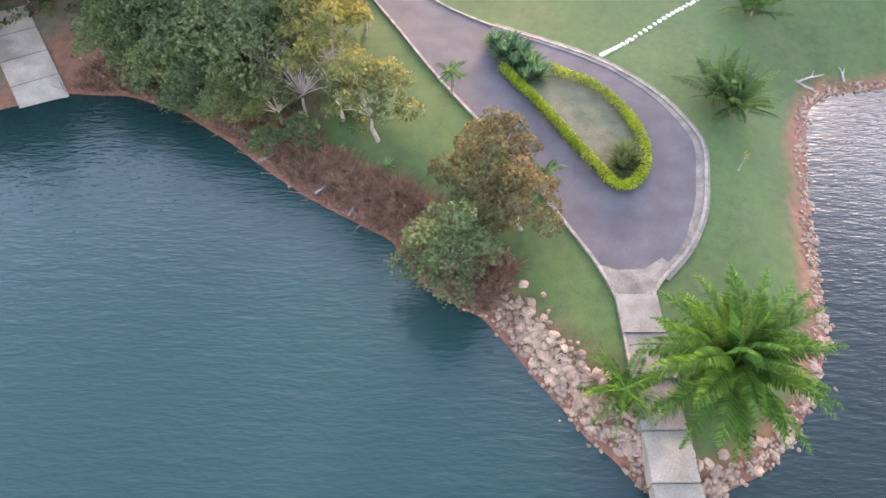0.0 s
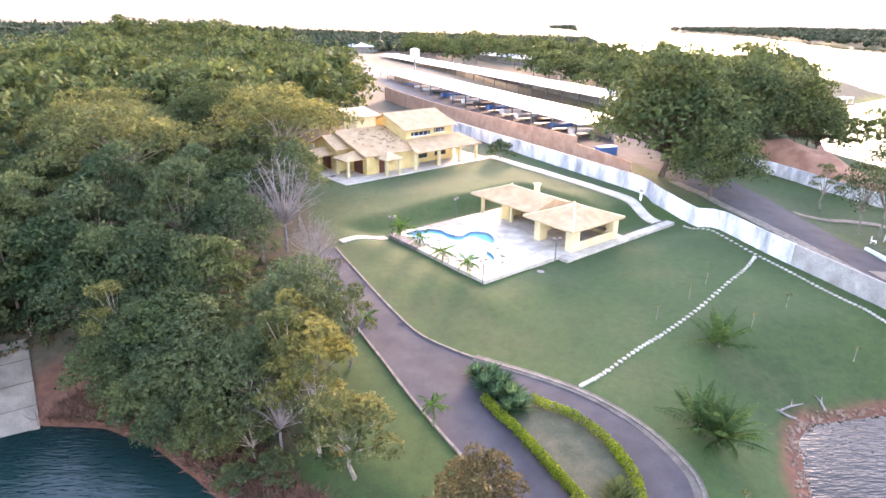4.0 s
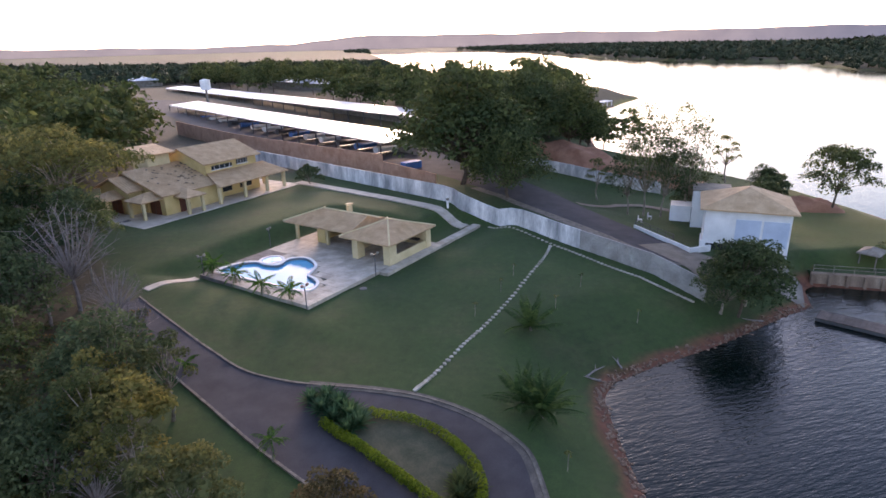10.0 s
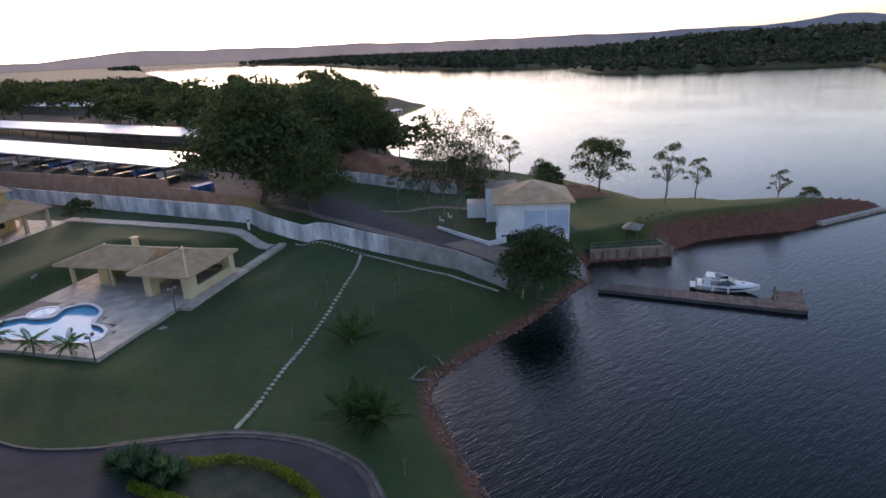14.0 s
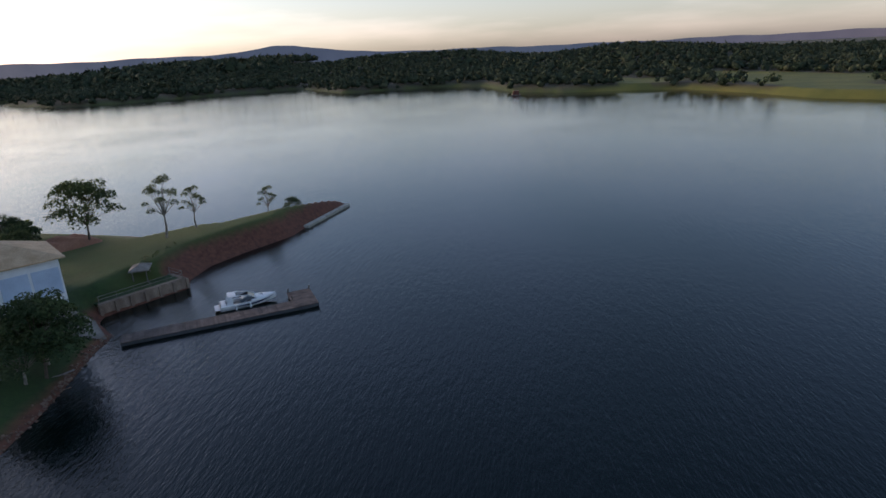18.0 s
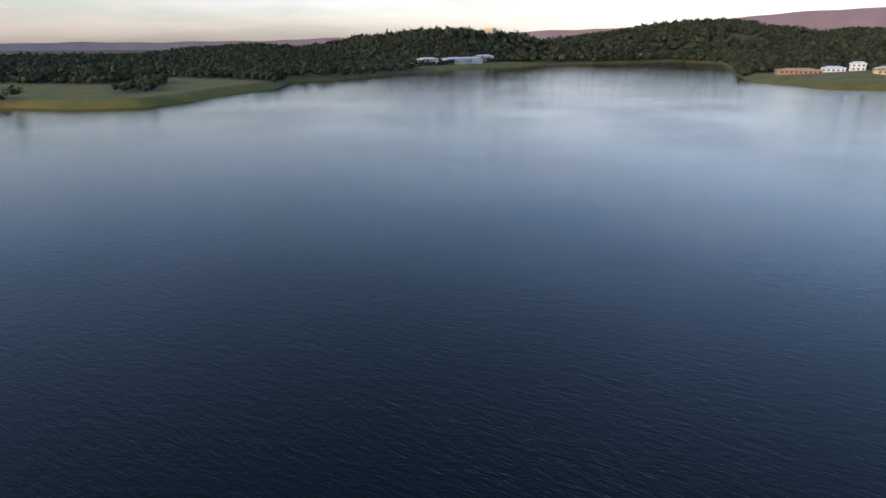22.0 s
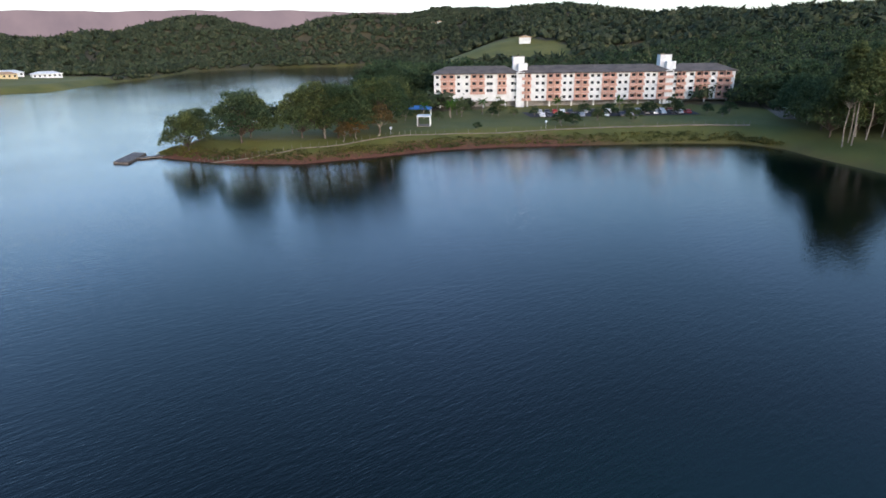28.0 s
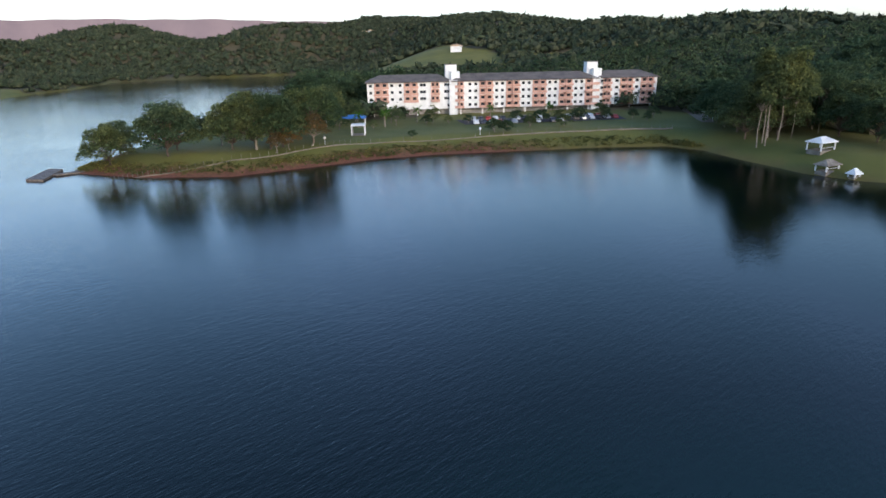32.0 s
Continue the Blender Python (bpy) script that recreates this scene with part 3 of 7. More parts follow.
def draped(name, outline, lift, gap, mat):
    """A thin sheet that follows the ground inside an outline."""
    rim = dense(outline, gap)
    xs, ys = [p[0] for p in rim], [p[1] for p in rim]
    inner = [(x + 0.13 * gap * math.sin(y * 7), y) for x in np.arange(min(xs), max(xs), gap) for y in np.arange(min(ys), max(ys), gap)]
    pts = [Vector(p) for p in rim + inner]
    edges = [(i, (i + 1) % len(rim)) for i in range(len(rim))]
    v, _, f, *_ = delaunay_2d_cdt(pts, edges, [], 1, 1e-4)
    x, y = np.array([p.x for p in v]), np.array([p.y for p in v])
    z = height(x, y) + lift
    faces = [t if (v[t[1]] - v[t[0]]).cross(v[t[2]] - v[t[0]]) > 0 else tuple(reversed(t)) for t in f]
    return mesh_of(name, np.stack([x, y, z], 1), faces, mat, True)


def kerb_along(bm, line, width, rise, drop=0.25, lift=0.0):
    """A box profile swept along a line on the ground."""
    line = np.array(line, float)
    t = np.gradient(line, axis=0)
    t /= np.linalg.norm(t, axis=1)[:, None] + 1e-9
    side = np.stack([-t[:, 1], t[:, 0]], 1) * width / 2
    z = height(line[:, 0], line[:, 1]) + lift
    rows = []
    for p, s, h in zip(line, side, z):
        a, b = p + s, p - s
        rows.append([bm.verts.new((*q, h + dz)) for q, dz in ((a, -drop), (a, rise), (b, rise), (b, -drop))])
    for r, q in zip(rows, rows[1:]):
        for i in range(3):
            bm.faces.new((r[i], q[i], q[i + 1], r[i + 1]))
    bm.faces.new(rows[0][::-1]), bm.faces.new(rows[-1])
    bmesh.ops.recalc_face_normals(bm, faces=bm.faces)
    return bm


DRIVE_WEST = curved([(-13, 64), (-9.4, 57), (-6.6, 51.6), (-3.4, 45.6), (-0.6, 40.2), (2.0, 35.7), (4.2, 32), (6.4, 28), (8.0, 24.8), (9.4, 21.9), (10.3, 19.2)])
DRIVE_EAST = curved([(12.3, 19.6), (13.2, 20.8), (15.2, 22.9), (16.8, 25.6), (17.8, 28.8), (18.3, 31.4), (17.9, 33.4), (16.7, 36.2), (15, 38.5), (12.8, 40.6), (10, 42.4), (6.6, 44.2), (3, 46.3), (0, 48.8), (-2.6, 53), (-5, 57.4), (-7.2, 61.6), (-10, 67)])
drive = tagged(new("driveway", draped("driveway", DRIVE_WEST + DRIVE_EAST, 0.07, 0.9, M_ASPHALT)), "dark asphalt driveway ending in a turning loop", "driveway", kind="structure")
for line in (DRIVE_WEST, DRIVE_EAST):
    part("kerb", kerb_along(bmesh.new(), line, 0.2, 0.15), M_KERB, drive, "pale worn concrete kerb")
dust = bmesh.new()
kerb_along(dust, [(p[0] * 0.985 + 0.10, p[1] + 0.05) for p in DRIVE_EAST[6:70]], 0.9, 0.085, 0.1)
part("dusty_edge", dust, M_DUST, drive, "pale dust along the drive edge")
tagged(new("apron", draped("apron", [(10.2, 19.3), (12.3, 19.7), (14.0, 21.5), (13.4, 22.2), (12.2, 21.4), (10.6, 21.3), (9.6, 21.7)], 0.085, 0.6, M_DUST)), "dusty worn end of the driveway", "driveway", kind="structure")
YARD_NEAR = curved([(31, 125), (38, 107), (41, 93), (43.2, 82), (45.4, 75.3), (48.2, 65.4), (50.4, 56.2), (51, 54)])
YARD_FAR = curved([(55.5, 55.5), (54.5, 67), (52.5, 82), (50.5, 95), (48, 112), (46, 135)])
tagged(new("road", draped("road", YARD_NEAR + YARD_FAR, 0.07, 1.2, M_ASPHALT)), "grey asphalt access road behind the wall", "road", kind="structure")
tagged(new("road", draped("yard_road", [(31, 125), (46, 135), (10, 240), (-22, 300), (-40, 300), (-8, 205)], 0.08, 3.0, M_ASPHALT)), "asphalt boat yard between the sheds", "yard", kind="structure")
M_SLAB = stained("newer_concrete", (0.17, 0.135, 0.10), (0.27, 0.215, 0.165), 0.7, 12, 0.9, 0.3, 0.01)
walkway = new("walkway")
tagged(walkway, "stained concrete walkway slabs leading to the water", "walkway", kind="structure")
for (y0, y1), z in zip(((19.6, 17.1), (17.05, 14.4), (14.35, 11.75), (11.7, 9.3), (9.25, 6.4), (6.35, 3.2)), (1.42, 1.34, 1.22, 1.06, 0.84, 0.5)):
    w0, w1 = (10.25, 12.5) if y0 > 15 else (9.98, 12.25), (10.1, 12.35) if y0 > 15 else (9.9, 12.15)
    part("slab", solid([(w1[0], y1), (w1[1], y1), (w0[1], y0), (w0[0], y0)], z - 0.9, z, M_TAUPE if y0 > 11.72 else M_SLAB, "slab"), None, walkway)
edging = bmesh.new()
kerb_along(edging, dense([(10.2, 19.6), (9.95, 11.7)], 1, False), 0.16, 0.2)
part("edging", edging, M_KERB, walkway)

# ---- pool deck and pavilion ----
DECK = pose(6.7, 58.0, 4.6, 0, 0, 37)


deck = thing("pool_deck", DECK, "pale stone paved pool deck beside the pavilion", "deck", kind="structure")
POOL = curved([(2.0, 17.0), (3.9, 17.2), (5.6, 16.6), (6.5, 15.2), (6.4, 13.5), (7.2, 12.2), (9.2, 12.7), (10.5, 11.5), (10.2, 9.8), (9.0, 8.0), (7.5, 7.2), (6.3, 6.6), (5.9, 5.2), (5.0, 3.8), (3.5, 3.2), (2.6, 4.2), (2.4, 7.0), (2.4, 10.0), (2.0, 13.4)], 4, True)
HOT_TUB = [(7.9 + 1.25 * math.cos(a), 14.3 + 1.25 * math.sin(a)) for a in np.linspace(0, 2 * math.pi, 25)[:-1]]


part("base",
     solid([(0, 0), (11.2, 0), (11.7, -2.1), (33.4, -1.4), (33.4, 0.9), (23.8, 0.6), (23.8, 18.8), (0.1, 18.0)], -0.7, -0.5, M_CONCRETE, "base"), None, deck)
M_TIMBERDECK = stained("grey_brown_pavers", (0.13, 0.11, 0.10), (0.24, 0.21, 0.19), 1.2, 12, 0.85, 0.3, 0.01, 0.3)
M_POOLWATER, pn, pl, pp = material("pool_water", 0.05)
pp.inputs["Base Color"].default_value, pp.inputs["IOR"].default_value = (0.10, 0.42, 0.62, 1), 1.33
bumped(pn, pl, pp, noise_tex(pn, pl, pn.new("ShaderNodeNewGeometry").outputs["Position"], 3, 2), 0.08, 0.1)
M_POOLTILE = plain("blue_pool_tile", (0.06, 0.28, 0.55), 0.2)
M_COPING = plain("white_pool_coping", (0.75, 0.74, 0.72), 0.6)


def in_polygon(p, poly):
    inside = False
    for (ax, ay), (bx, by) in zip(poly, poly[1:] + poly[:1]):
        if (ay > p[1]) != (by > p[1]) and p[0] < (bx - ax) * (p[1] - ay) / (by - ay) + ax:
            inside = not inside
    return inside


def ring(bm, poly, width, low, high):
    """A coping: a flat band outside an outline."""
    n = len(poly)
    c = Vector((sum(p[0] for p in poly) / n, sum(p[1] for p in poly) / n))
    area = sum(a[0] * b[1] - b[0] * a[1] for a, b in zip(poly, poly[1:] + poly[:1]))
    rows = []
    for i in range(n):
        t = (Vector(poly[(i + 1) % n]) - Vector(poly[i - 1])).normalized() * (1 if area > 0 else -1)
        o = Vector(poly[i]) + Vector((t.y, -t.x)) * width
        rows.append([bm.verts.new((*poly[i], low)), bm.verts.new((*poly[i], high)), bm.verts.new((*o, high)), bm.verts.new((*o, low))])
    for i in range(n):
        r, q = rows[i], rows[(i + 1) % n]
        for k in range(3):
            bm.faces.new((r[k], q[k], q[k + 1], r[k + 1]))
    bmesh.ops.recalc_face_normals(bm, faces=bm.faces)
    return bm


pool = thing("swimming_pool", DECK, "blue free-form swimming pool with white coping", "pool")
part("water", solid(POOL, -0.45, -0.32, M_POOLWATER, "water"), None, pool, "still light blue pool water")
part("coping", ring(bmesh.new(), POOL, 0.36, -0.06, 0.05), M_COPING, pool, "white stone coping")
part("tile_band", ring(bmesh.new(), POOL, 0.3, -0.5, -0.065), M_POOLTILE, pool, "blue tiled pool wall")
part("surround", ring(bmesh.new(), [(x, y) for x, y in POOL], 0.85, -0.5, -0.066), M_PAVING, deck)
tub = thing("hot_tub", DECK, "small round hot tub sunk in the deck", "hot tub")
part("water", solid(HOT_TUB, -0.06, 0.02, M_POOLWATER, "water"), None, tub)
part("coping", ring(bmesh.new(), HOT_TUB, 0.35, -0.12, 0.08), M_COPING, tub)
tiles = []
for i in range(18):
    for j in range(16):
        x, y = 0.02 + i * 1.32, 0.02 + j * 1.2
        c = (x + 0.65, y + 0.6)
        if c[1] > 18.2 or (c[0] < 11 and (in_polygon(c, POOL) or math.hypot(c[0] - 7.9, c[1] - 14.3) < 1.9 or min(math.hypot(c[0] - q[0], c[1] - q[1]) for q in POOL) < 0.78)):
            continue
        tiles.append((x, y, c[0] < 10.6 and c[1] > 14.6 or c[0] < 2.2 and c[1] > 12.5))
TILE = {}
for dark, mat in ((False, M_PAVING), (True, M_TIMBERDECK)):
    bm = boxed(0, 0, -0.5, 1.3, 1.18, 0.0, bevel=0.012)
    TILE[dark] = bpy.data.meshes.new("paver")
    bm.to_mesh(TILE[dark])
    bm.free()
    TILE[dark].materials.append(mat)
for x, y, dark in tiles:
    part("paver", TILE[dark], None, deck, "", pose(x, y, 0.0))
for i in range(17):
    part("paver", TILE[False], None, deck, "", pose(11.5 + i * 1.32, -1.35 + 0.02 * i, 0.0))


def hip_roof(bm, x0, y0, x1, y1, eave, top, ridge, thick=0.16):
    """A hip roof, its ridge from ridge[0] to ridge[1]."""
    (rx0, ry0), (rx1, ry1) = ridge
    base = [(x0, y0), (x1, y0), (x1, y1), (x0, y1)]
    lo = [bm.verts.new((*p, eave - thick)) for p in base]
    hi = [bm.verts.new((*p, eave)) for p in base]
    a, b = bm.verts.new((rx0, ry0, top)), bm.verts.new((rx1, ry1, top))
    for i in range(4):
        bm.faces.new((lo[i], lo[(i + 1) % 4], hi[(i + 1) % 4], hi[i]))
    bm.faces.new(lo[::-1])
    if abs(rx1 - rx0) > abs(ry1 - ry0):
        for f in ((hi[0], hi[1], b, a), (hi[1], hi[2], b), (hi[2], hi[3], a, b), (hi[3], hi[0], a)):
            bm.faces.new(f)
    else:
        for f in ((hi[0], hi[1], a), (hi[1], hi[2], b, a), (hi[2], hi[3], b), (hi[3], hi[0], a, b)):
            bm.faces.new(f)
    bmesh.ops.recalc_face_normals(bm, faces=bm.faces)
    return bm


def slope_roof(bm, a, b, c, d, thick=0.16):
    """One roof plane through four corners, with thickness."""
    top, low = [bm.verts.new(p) for p in (a, b, c, d)], [bm.verts.new((p[0], p[1], p[2] - thick)) for p in (a, b, c, d)]
    bm.faces.new(top), bm.faces.new(low[::-1])
    for i in range(4):
        bm.faces.new((low[i], low[(i + 1) % 4], top[(i + 1) % 4], top[i]))
    bmesh.ops.recalc_face_normals(bm, faces=bm.faces)
    return bm


def tile_rows(bm, a, b, c, d, gap=0.42, r=0.07, ends=True):
    """Rounded cover tiles running down a roof plane: eave a-b, top d-c."""
    a, b, c, d = (Vector(p) for p in (a, b, c, d))
    n = max(2, int((b - a).length / gap))
    up = (b - a).cross(d - a).normalized()
    across = (b - a).normalized()
    for i in range(n):
        k = (i + 0.5) / n
        p, q = a.lerp(b, k), d.lerp(c, k)
        if (q - p).length < 0.3:
            continue
        ring0 = [p + across * (r * x) + up * (r * h) for x, h in ((-1, -0.1), (-0.6, 0.75), (0.6, 0.75), (1, -0.1))]
        ring1 = [q + across * (r * x) + up * (r * h) for x, h in ((-1, -0.1), (-0.6, 0.75), (0.6, 0.75), (1, -0.1))]
        u, w = [bm.verts.new(v) for v in ring0], [bm.verts.new(v) for v in ring1]
        for j in range(3):
            bm.faces.new((u[j], u[j + 1], w[j + 1], w[j]))
        bm.faces.new(u[::-1])
    return bm


pav = thing("pool_pavilion", DECK, "open-sided yellow pool pavilion with a sand tiled hip roof", "pavilion")
bm = hip_roof(bmesh.new(), 14.4, 7.0, 22.6, 18.9, 2.82, 4.2, ((18.4, 7.0), (18.4, 15.0)))
roof = part("roof", bm, M_ROOF, pav, "sand-coloured clay tile roof")
bm = bmesh.new()
tile_rows(bm, (14.4, 18.9, 2.82), (14.4, 7.2, 2.82), (18.4, 7.2, 4.2), (18.4, 15.0, 4.2))
part("cover_tiles", bm, M_ROOF, roof)
bm = hip_roof(bmesh.new(), 12.9, -0.7, 22.7, 7.3, 2.82, 4.35, ((17.8, 3.2), (17.8, 3.4)))
front = part("front_roof", bm, M_ROOF, pav, "hipped tile roof with pale ridge caps")
bm = bmesh.new()
tile_rows(bm, (12.9, 7.3, 2.82), (12.9, -0.7, 2.82), (17.8, 3.2, 4.35), (17.8, 3.4, 4.35))
tile_rows(bm, (12.9, -0.7, 2.82), (22.7, -0.7, 2.82), (17.8, 3.2, 4.35), (17.8, 3.2, 4.35))
part("cover_tiles", bm, M_ROOF, front)
for p, q in (((12.9, -0.7, 2.86), (17.8, 3.3, 4.4)), ((22.7, -0.7, 2.86), (17.8, 3.3, 4.4)), ((22.7, 7.3, 2.86), (17.8, 3.3, 4.4)), ((12.9, 7.3, 2.86), (17.8, 3.3, 4.4)), ((18.4, 5, 4.22), (18.4, 15, 4.24)), ((18.4, 15, 4.24), (14.4, 18.9, 2.86)), ((18.4, 15, 4.24), (22.6, 18.9, 2.86))):
    part("ridge_cap", tube(bmesh.new(), (p, q), (0.12, 0.12), 6), M_CREAM, front, "pale mortar ridge cap")
for x, y in ((16.0, 18.0), (16.0, 12.3), (22.2, 18.0)):
    part("column", boxed(x - 0.2, y - 0.2, -0.1, x + 0.2, y + 0.2, 2.75, bevel=0.02), M_CREAM, pav)
for x0, y0, x1, y1 in ((13.6, 5.0, 15.0, 5.9), (13.6, -0.1, 15.0, 0.9), (21.4, -0.1, 22.4, 0.9)):
    part("pier", boxed(x0, y0, -0.1, x1, y1, 2.72, bevel=0.02), M_CREAM, pav)
part("counter_wall", boxed(15.0, 0.0, -0.1, 21.4, 0.25, 1.0), M_CREAM, pav, "low cream wall under the open window")
part("beam", boxed(15.0, 0.02, 2.3, 21.4, 0.24, 2.71), M_CREAM, pav)
part("back_wall", boxed(22.1, 0.9, -0.1, 22.35, 17.8, 2.7), M_CREAM, pav)
part("kitchen_wall", boxed(16.2, 14.2, -0.1, 22.1, 14.4, 2.7), M_YELLOW, pav, "yellow inner wall")
part("kitchen_front", boxed(16.2, 13.0, -0.1, 16.4, 14.2, 2.7), M_YELLOW, pav)
part("partition", boxed(15.6, 7.0, -0.1, 22.1, 7.2, 2.7), M_CREAM, pav)
part("worktop", boxed(21.2, 1.2, 0.8, 22.1, 6.8, 0.9, bevel=0.02), M_CONCRETE, pav)
chim = part("chimney", boxed(19.5, 11.2, 3.4, 20.1, 11.8, 4.7, bevel=0.02), M_CREAM, pav, "small square barbecue chimney")
part("cap", boxed(19.4, 11.1, 4.85, 20.2, 11.9, 4.95), M_CREAM, chim)
for x, y in ((19.6, 11.3), (20.0, 11.7)):
    part("cap_leg", boxed(x - 0.06, y - 0.06, 4.7, x + 0.06, y + 0.06, 4.85), M_CREAM, chim)
# ---- house ----
M_DARKTILE = plain("broken_tile", (0.10, 0.075, 0.055))
HOUSE = pose(-11.4, 90.5, 6.2, 0, 0, 40)
house = thing("house", HOUSE, "yellow two-storey house with sand tiled gable roofs", "house")
part("terrace", boxed(-0.4, -0.4, -0.7, 31, 16.4, 0.06, bevel=0.03), M_PAVING, house, "pale paved terrace")


def gable_block(x0, y0, x1, y1, eave, top, ridge_y, wall, label="", over=0.7):
    """A block with a ridge along x: walls with gable ends and two roof planes."""
    bm = bmesh.new()
    prof = [(y0, 0), (y1, 0), (y1, eave), (ridge_y, top - 0.12), (y0, eave)]
    l, r = [bm.verts.new((x0, y, z)) for y, z in prof], [bm.verts.new((x1, y, z)) for y, z in prof]
    bm.faces.new(l[::-1]), bm.faces.new(r)
    for i in range(5):
        j = (i + 1) % 5
        if i not in (2, 3):
            bm.faces.new((l[i], l[j], r[j], r[i]))
    bmesh.ops.recalc_face_normals(bm, faces=bm.faces)
    w = part("wall", bm, wall, house, label)
    k0, k1 = (top - eave) / (ridge_y - y0), (top - eave) / (y1 - ridge_y)
    for ya, k, s in ((y0, k0, -1), (y1, k1, 1)):
        e = (ya + s * over, eave - over * k + 0.12)
        a, b, c, d = (x0 - over, e[0], e[1]), (x1 + over, e[0], e[1]), (x1 + over, ridge_y, top + 0.12), (x0 - over, ridge_y, top + 0.12)
        if s > 0:
            a, b, c, d = b, a, d, c
        rf = part("roof", slope_roof(bmesh.new(), a, b, c, d), M_ROOF, house, "sand-coloured clay tile roof slope")
        part("cover_tiles", tile_rows(bmesh.new(), a, b, c, d), M_ROOF, rf)
    return w


gable_block(5.6, 2.9, 16.4, 15.0, 3.3, 6.0, 11.6, M_YELLOW, "yellow gable wall")
gable_block(3.4, 8.0, 5.5, 15.2, 3.9, 5.4, 11.6, M_YELLOW, "yellow stepped gable wall")
slips = bmesh.new()
for k in range(46):
    u, w = random.uniform(0.06, 0.94), random.uniform(0.06, 0.94)
    x, y = 5.6 + 10.8 * u, 3.0 + 8.2 * w
    z = 3.3 + (y - 2.9) * 0.3103 + 0.2
    box(slips, x, y, z, x + 0.22, y + 0.3, z + 0.1)
part("slipped_tiles", slips, M_DARKTILE, house, "dark slipped roof tiles")["kind"] = "stuff"
gable_block(15.2, 4.9, 26.0, 14.8, 6.2, 8.2, 10.6, M_YELLOW, "yellow upper storey wall")
part("tower", boxed(9.6, 11.4, 4.0, 13.6, 15.4, 8.0), M_CREAM, house, "cream water tank tower")
part("tower_roof", slope_roof(bmesh.new(), (8.8, 10.6, 8.0), (14.4, 10.6, 8.0), (14.4, 16.2, 8.9), (8.8, 16.2, 8.9)), M_ROOF, house)
ver = part("veranda_roof", slope_roof(bmesh.new(), (13.6, 0.2, 3.0), (29, 0.2, 3.0), (27.6, 5.0, 4.5), (15.3, 5.0, 4.5)), M_ROOF, house, "sand tiled lean-to veranda roof")
part("cover_tiles", tile_rows(bmesh.new(), (13.6, 0.2, 3.0), (29, 0.2, 3.0), (27.6, 5.0, 4.5), (15.3, 5.0, 4.5)), M_ROOF, ver)
for a, b, c, d in (((29, 0.2, 3.0), (29, 12, 3.0), (26, 11, 4.5), (26, 5.0, 4.5)),):
    side = part("veranda_roof", slope_roof(bmesh.new(), a, b, c, d), M_ROOF, house)
    part("cover_tiles", tile_rows(bmesh.new(), a, b, c, d), M_ROOF, side)
for x, y in ((14.2, 1.0), (19.4, 1.0), (24.3, 1.0), (28.4, 1.0), (28.4, 6.0), (28.4, 11.0)):
    part("column", boxed(x - 0.24, y - 0.24, 0, x + 0.24, y + 0.24, 3.0, bevel=0.02), M_CREAM, house)
part("veranda_wall", boxed(15.2, 4.6, 0, 26, 4.9, 3.6), M_YELLOW, house, "yellow wall under the veranda")
for x, w in ((16.5, 3.2), (21.5, 2.6)):
    win = part("window", boxed(x, 4.52, 0.9, x + w, 4.6, 2.3), M_GLASS, house, "dark glazed window")
    part("sill", boxed(x - 0.1, 4.42, 0.8, x + w + 0.1, 4.6, 0.9), M_CREAM, win)
for x, w, z0, z1 in ((16.4, 4.2, 4.85, 5.5), (21.6, 2.4, 5.0, 6.0)):
    win = part("window", boxed(x, 4.82, z0, x + w, 4.9, z1), M_GLASS, house, "strip of dark upper windows")
    part("frame", boxed(x - 0.08, 4.78, z0 - 0.12, x + w + 0.08, 4.9, z0), M_WHITE, win)
    for k in range(4):
        part("mullion", boxed(x + w * (k + 0.5) / 4 - 0.03, 4.79, z0, x + w * (k + 0.5) / 4 + 0.03, 4.83, z1), M_WHITE, win)


def portico(x, y, w, d, turn):
    """A small hipped porch on two posts over a double door."""
    m = pose(x, y, 0, 0, 0, turn)
    p = part("portico_roof", hip_roof(bmesh.new(), -w / 2 - 0.5, -0.5, w / 2 + 0.5, d + 0.4, 2.75, 3.7, ((0, d * 0.6), (0, d + 0.3))), M_ROOF, house, "small hipped tile porch roof", m)
    for s in (-1, 1):
        part("post", boxed(s * w / 2 - 0.22, -0.1, 0, s * w / 2 + 0.22, 0.34, 2.7, bevel=0.02), M_CREAM, house, "", m)
    door = part("door", boxed(-w / 2 + 0.4, d - 0.12, 0.06, w / 2 - 0.4, d + 0.02, 2.25, bevel=0.02), M_DOOR, house, "red-brown timber double door", m)
    part("leaf_gap", boxed(-0.02, d - 0.14, 0.1, 0.02, d - 0.11, 2.2), M_STEEL, door)


portico(2.4, 5.2, 3.2, 3.2, -90)
portico(0.6, 11.4, 3.4, 2.8, -90)
portico(9.0, 0.2, 2.6, 2.7, 0)
part("corner_panel", boxed(5.52, 7.0, 0, 5.6, 8.0, 4.3), M_YELLOW, house, "yellow wall strip")
for x in (1.2, 5.6):
    mat = thing("door_mat", HOUSE @ pose(0.9, x + 4.5, 0.07), "small dark door mat on the terrace", "door mat")
    part("pile", boxed(-0.5, -0.35, 0, 0.5, 0.35, 0.04, bevel=0.01), M_STEEL, mat)
gpath = curved([(32.4, 78.6), (29.8, 83.6), (26.2, 89.6), (22, 96.6), (17, 104.4), (12.4, 111.6)])
tagged(new("footpath", bpy.data.meshes.new("footpath")), "pale concrete garden path to the house", "path", kind="structure")
bm = bmesh.new()
kerb_along(bm, gpath, 1.9, 0.16, 0.5)
bm.to_mesh(bpy.data.objects["footpath"].data)
bm.free()
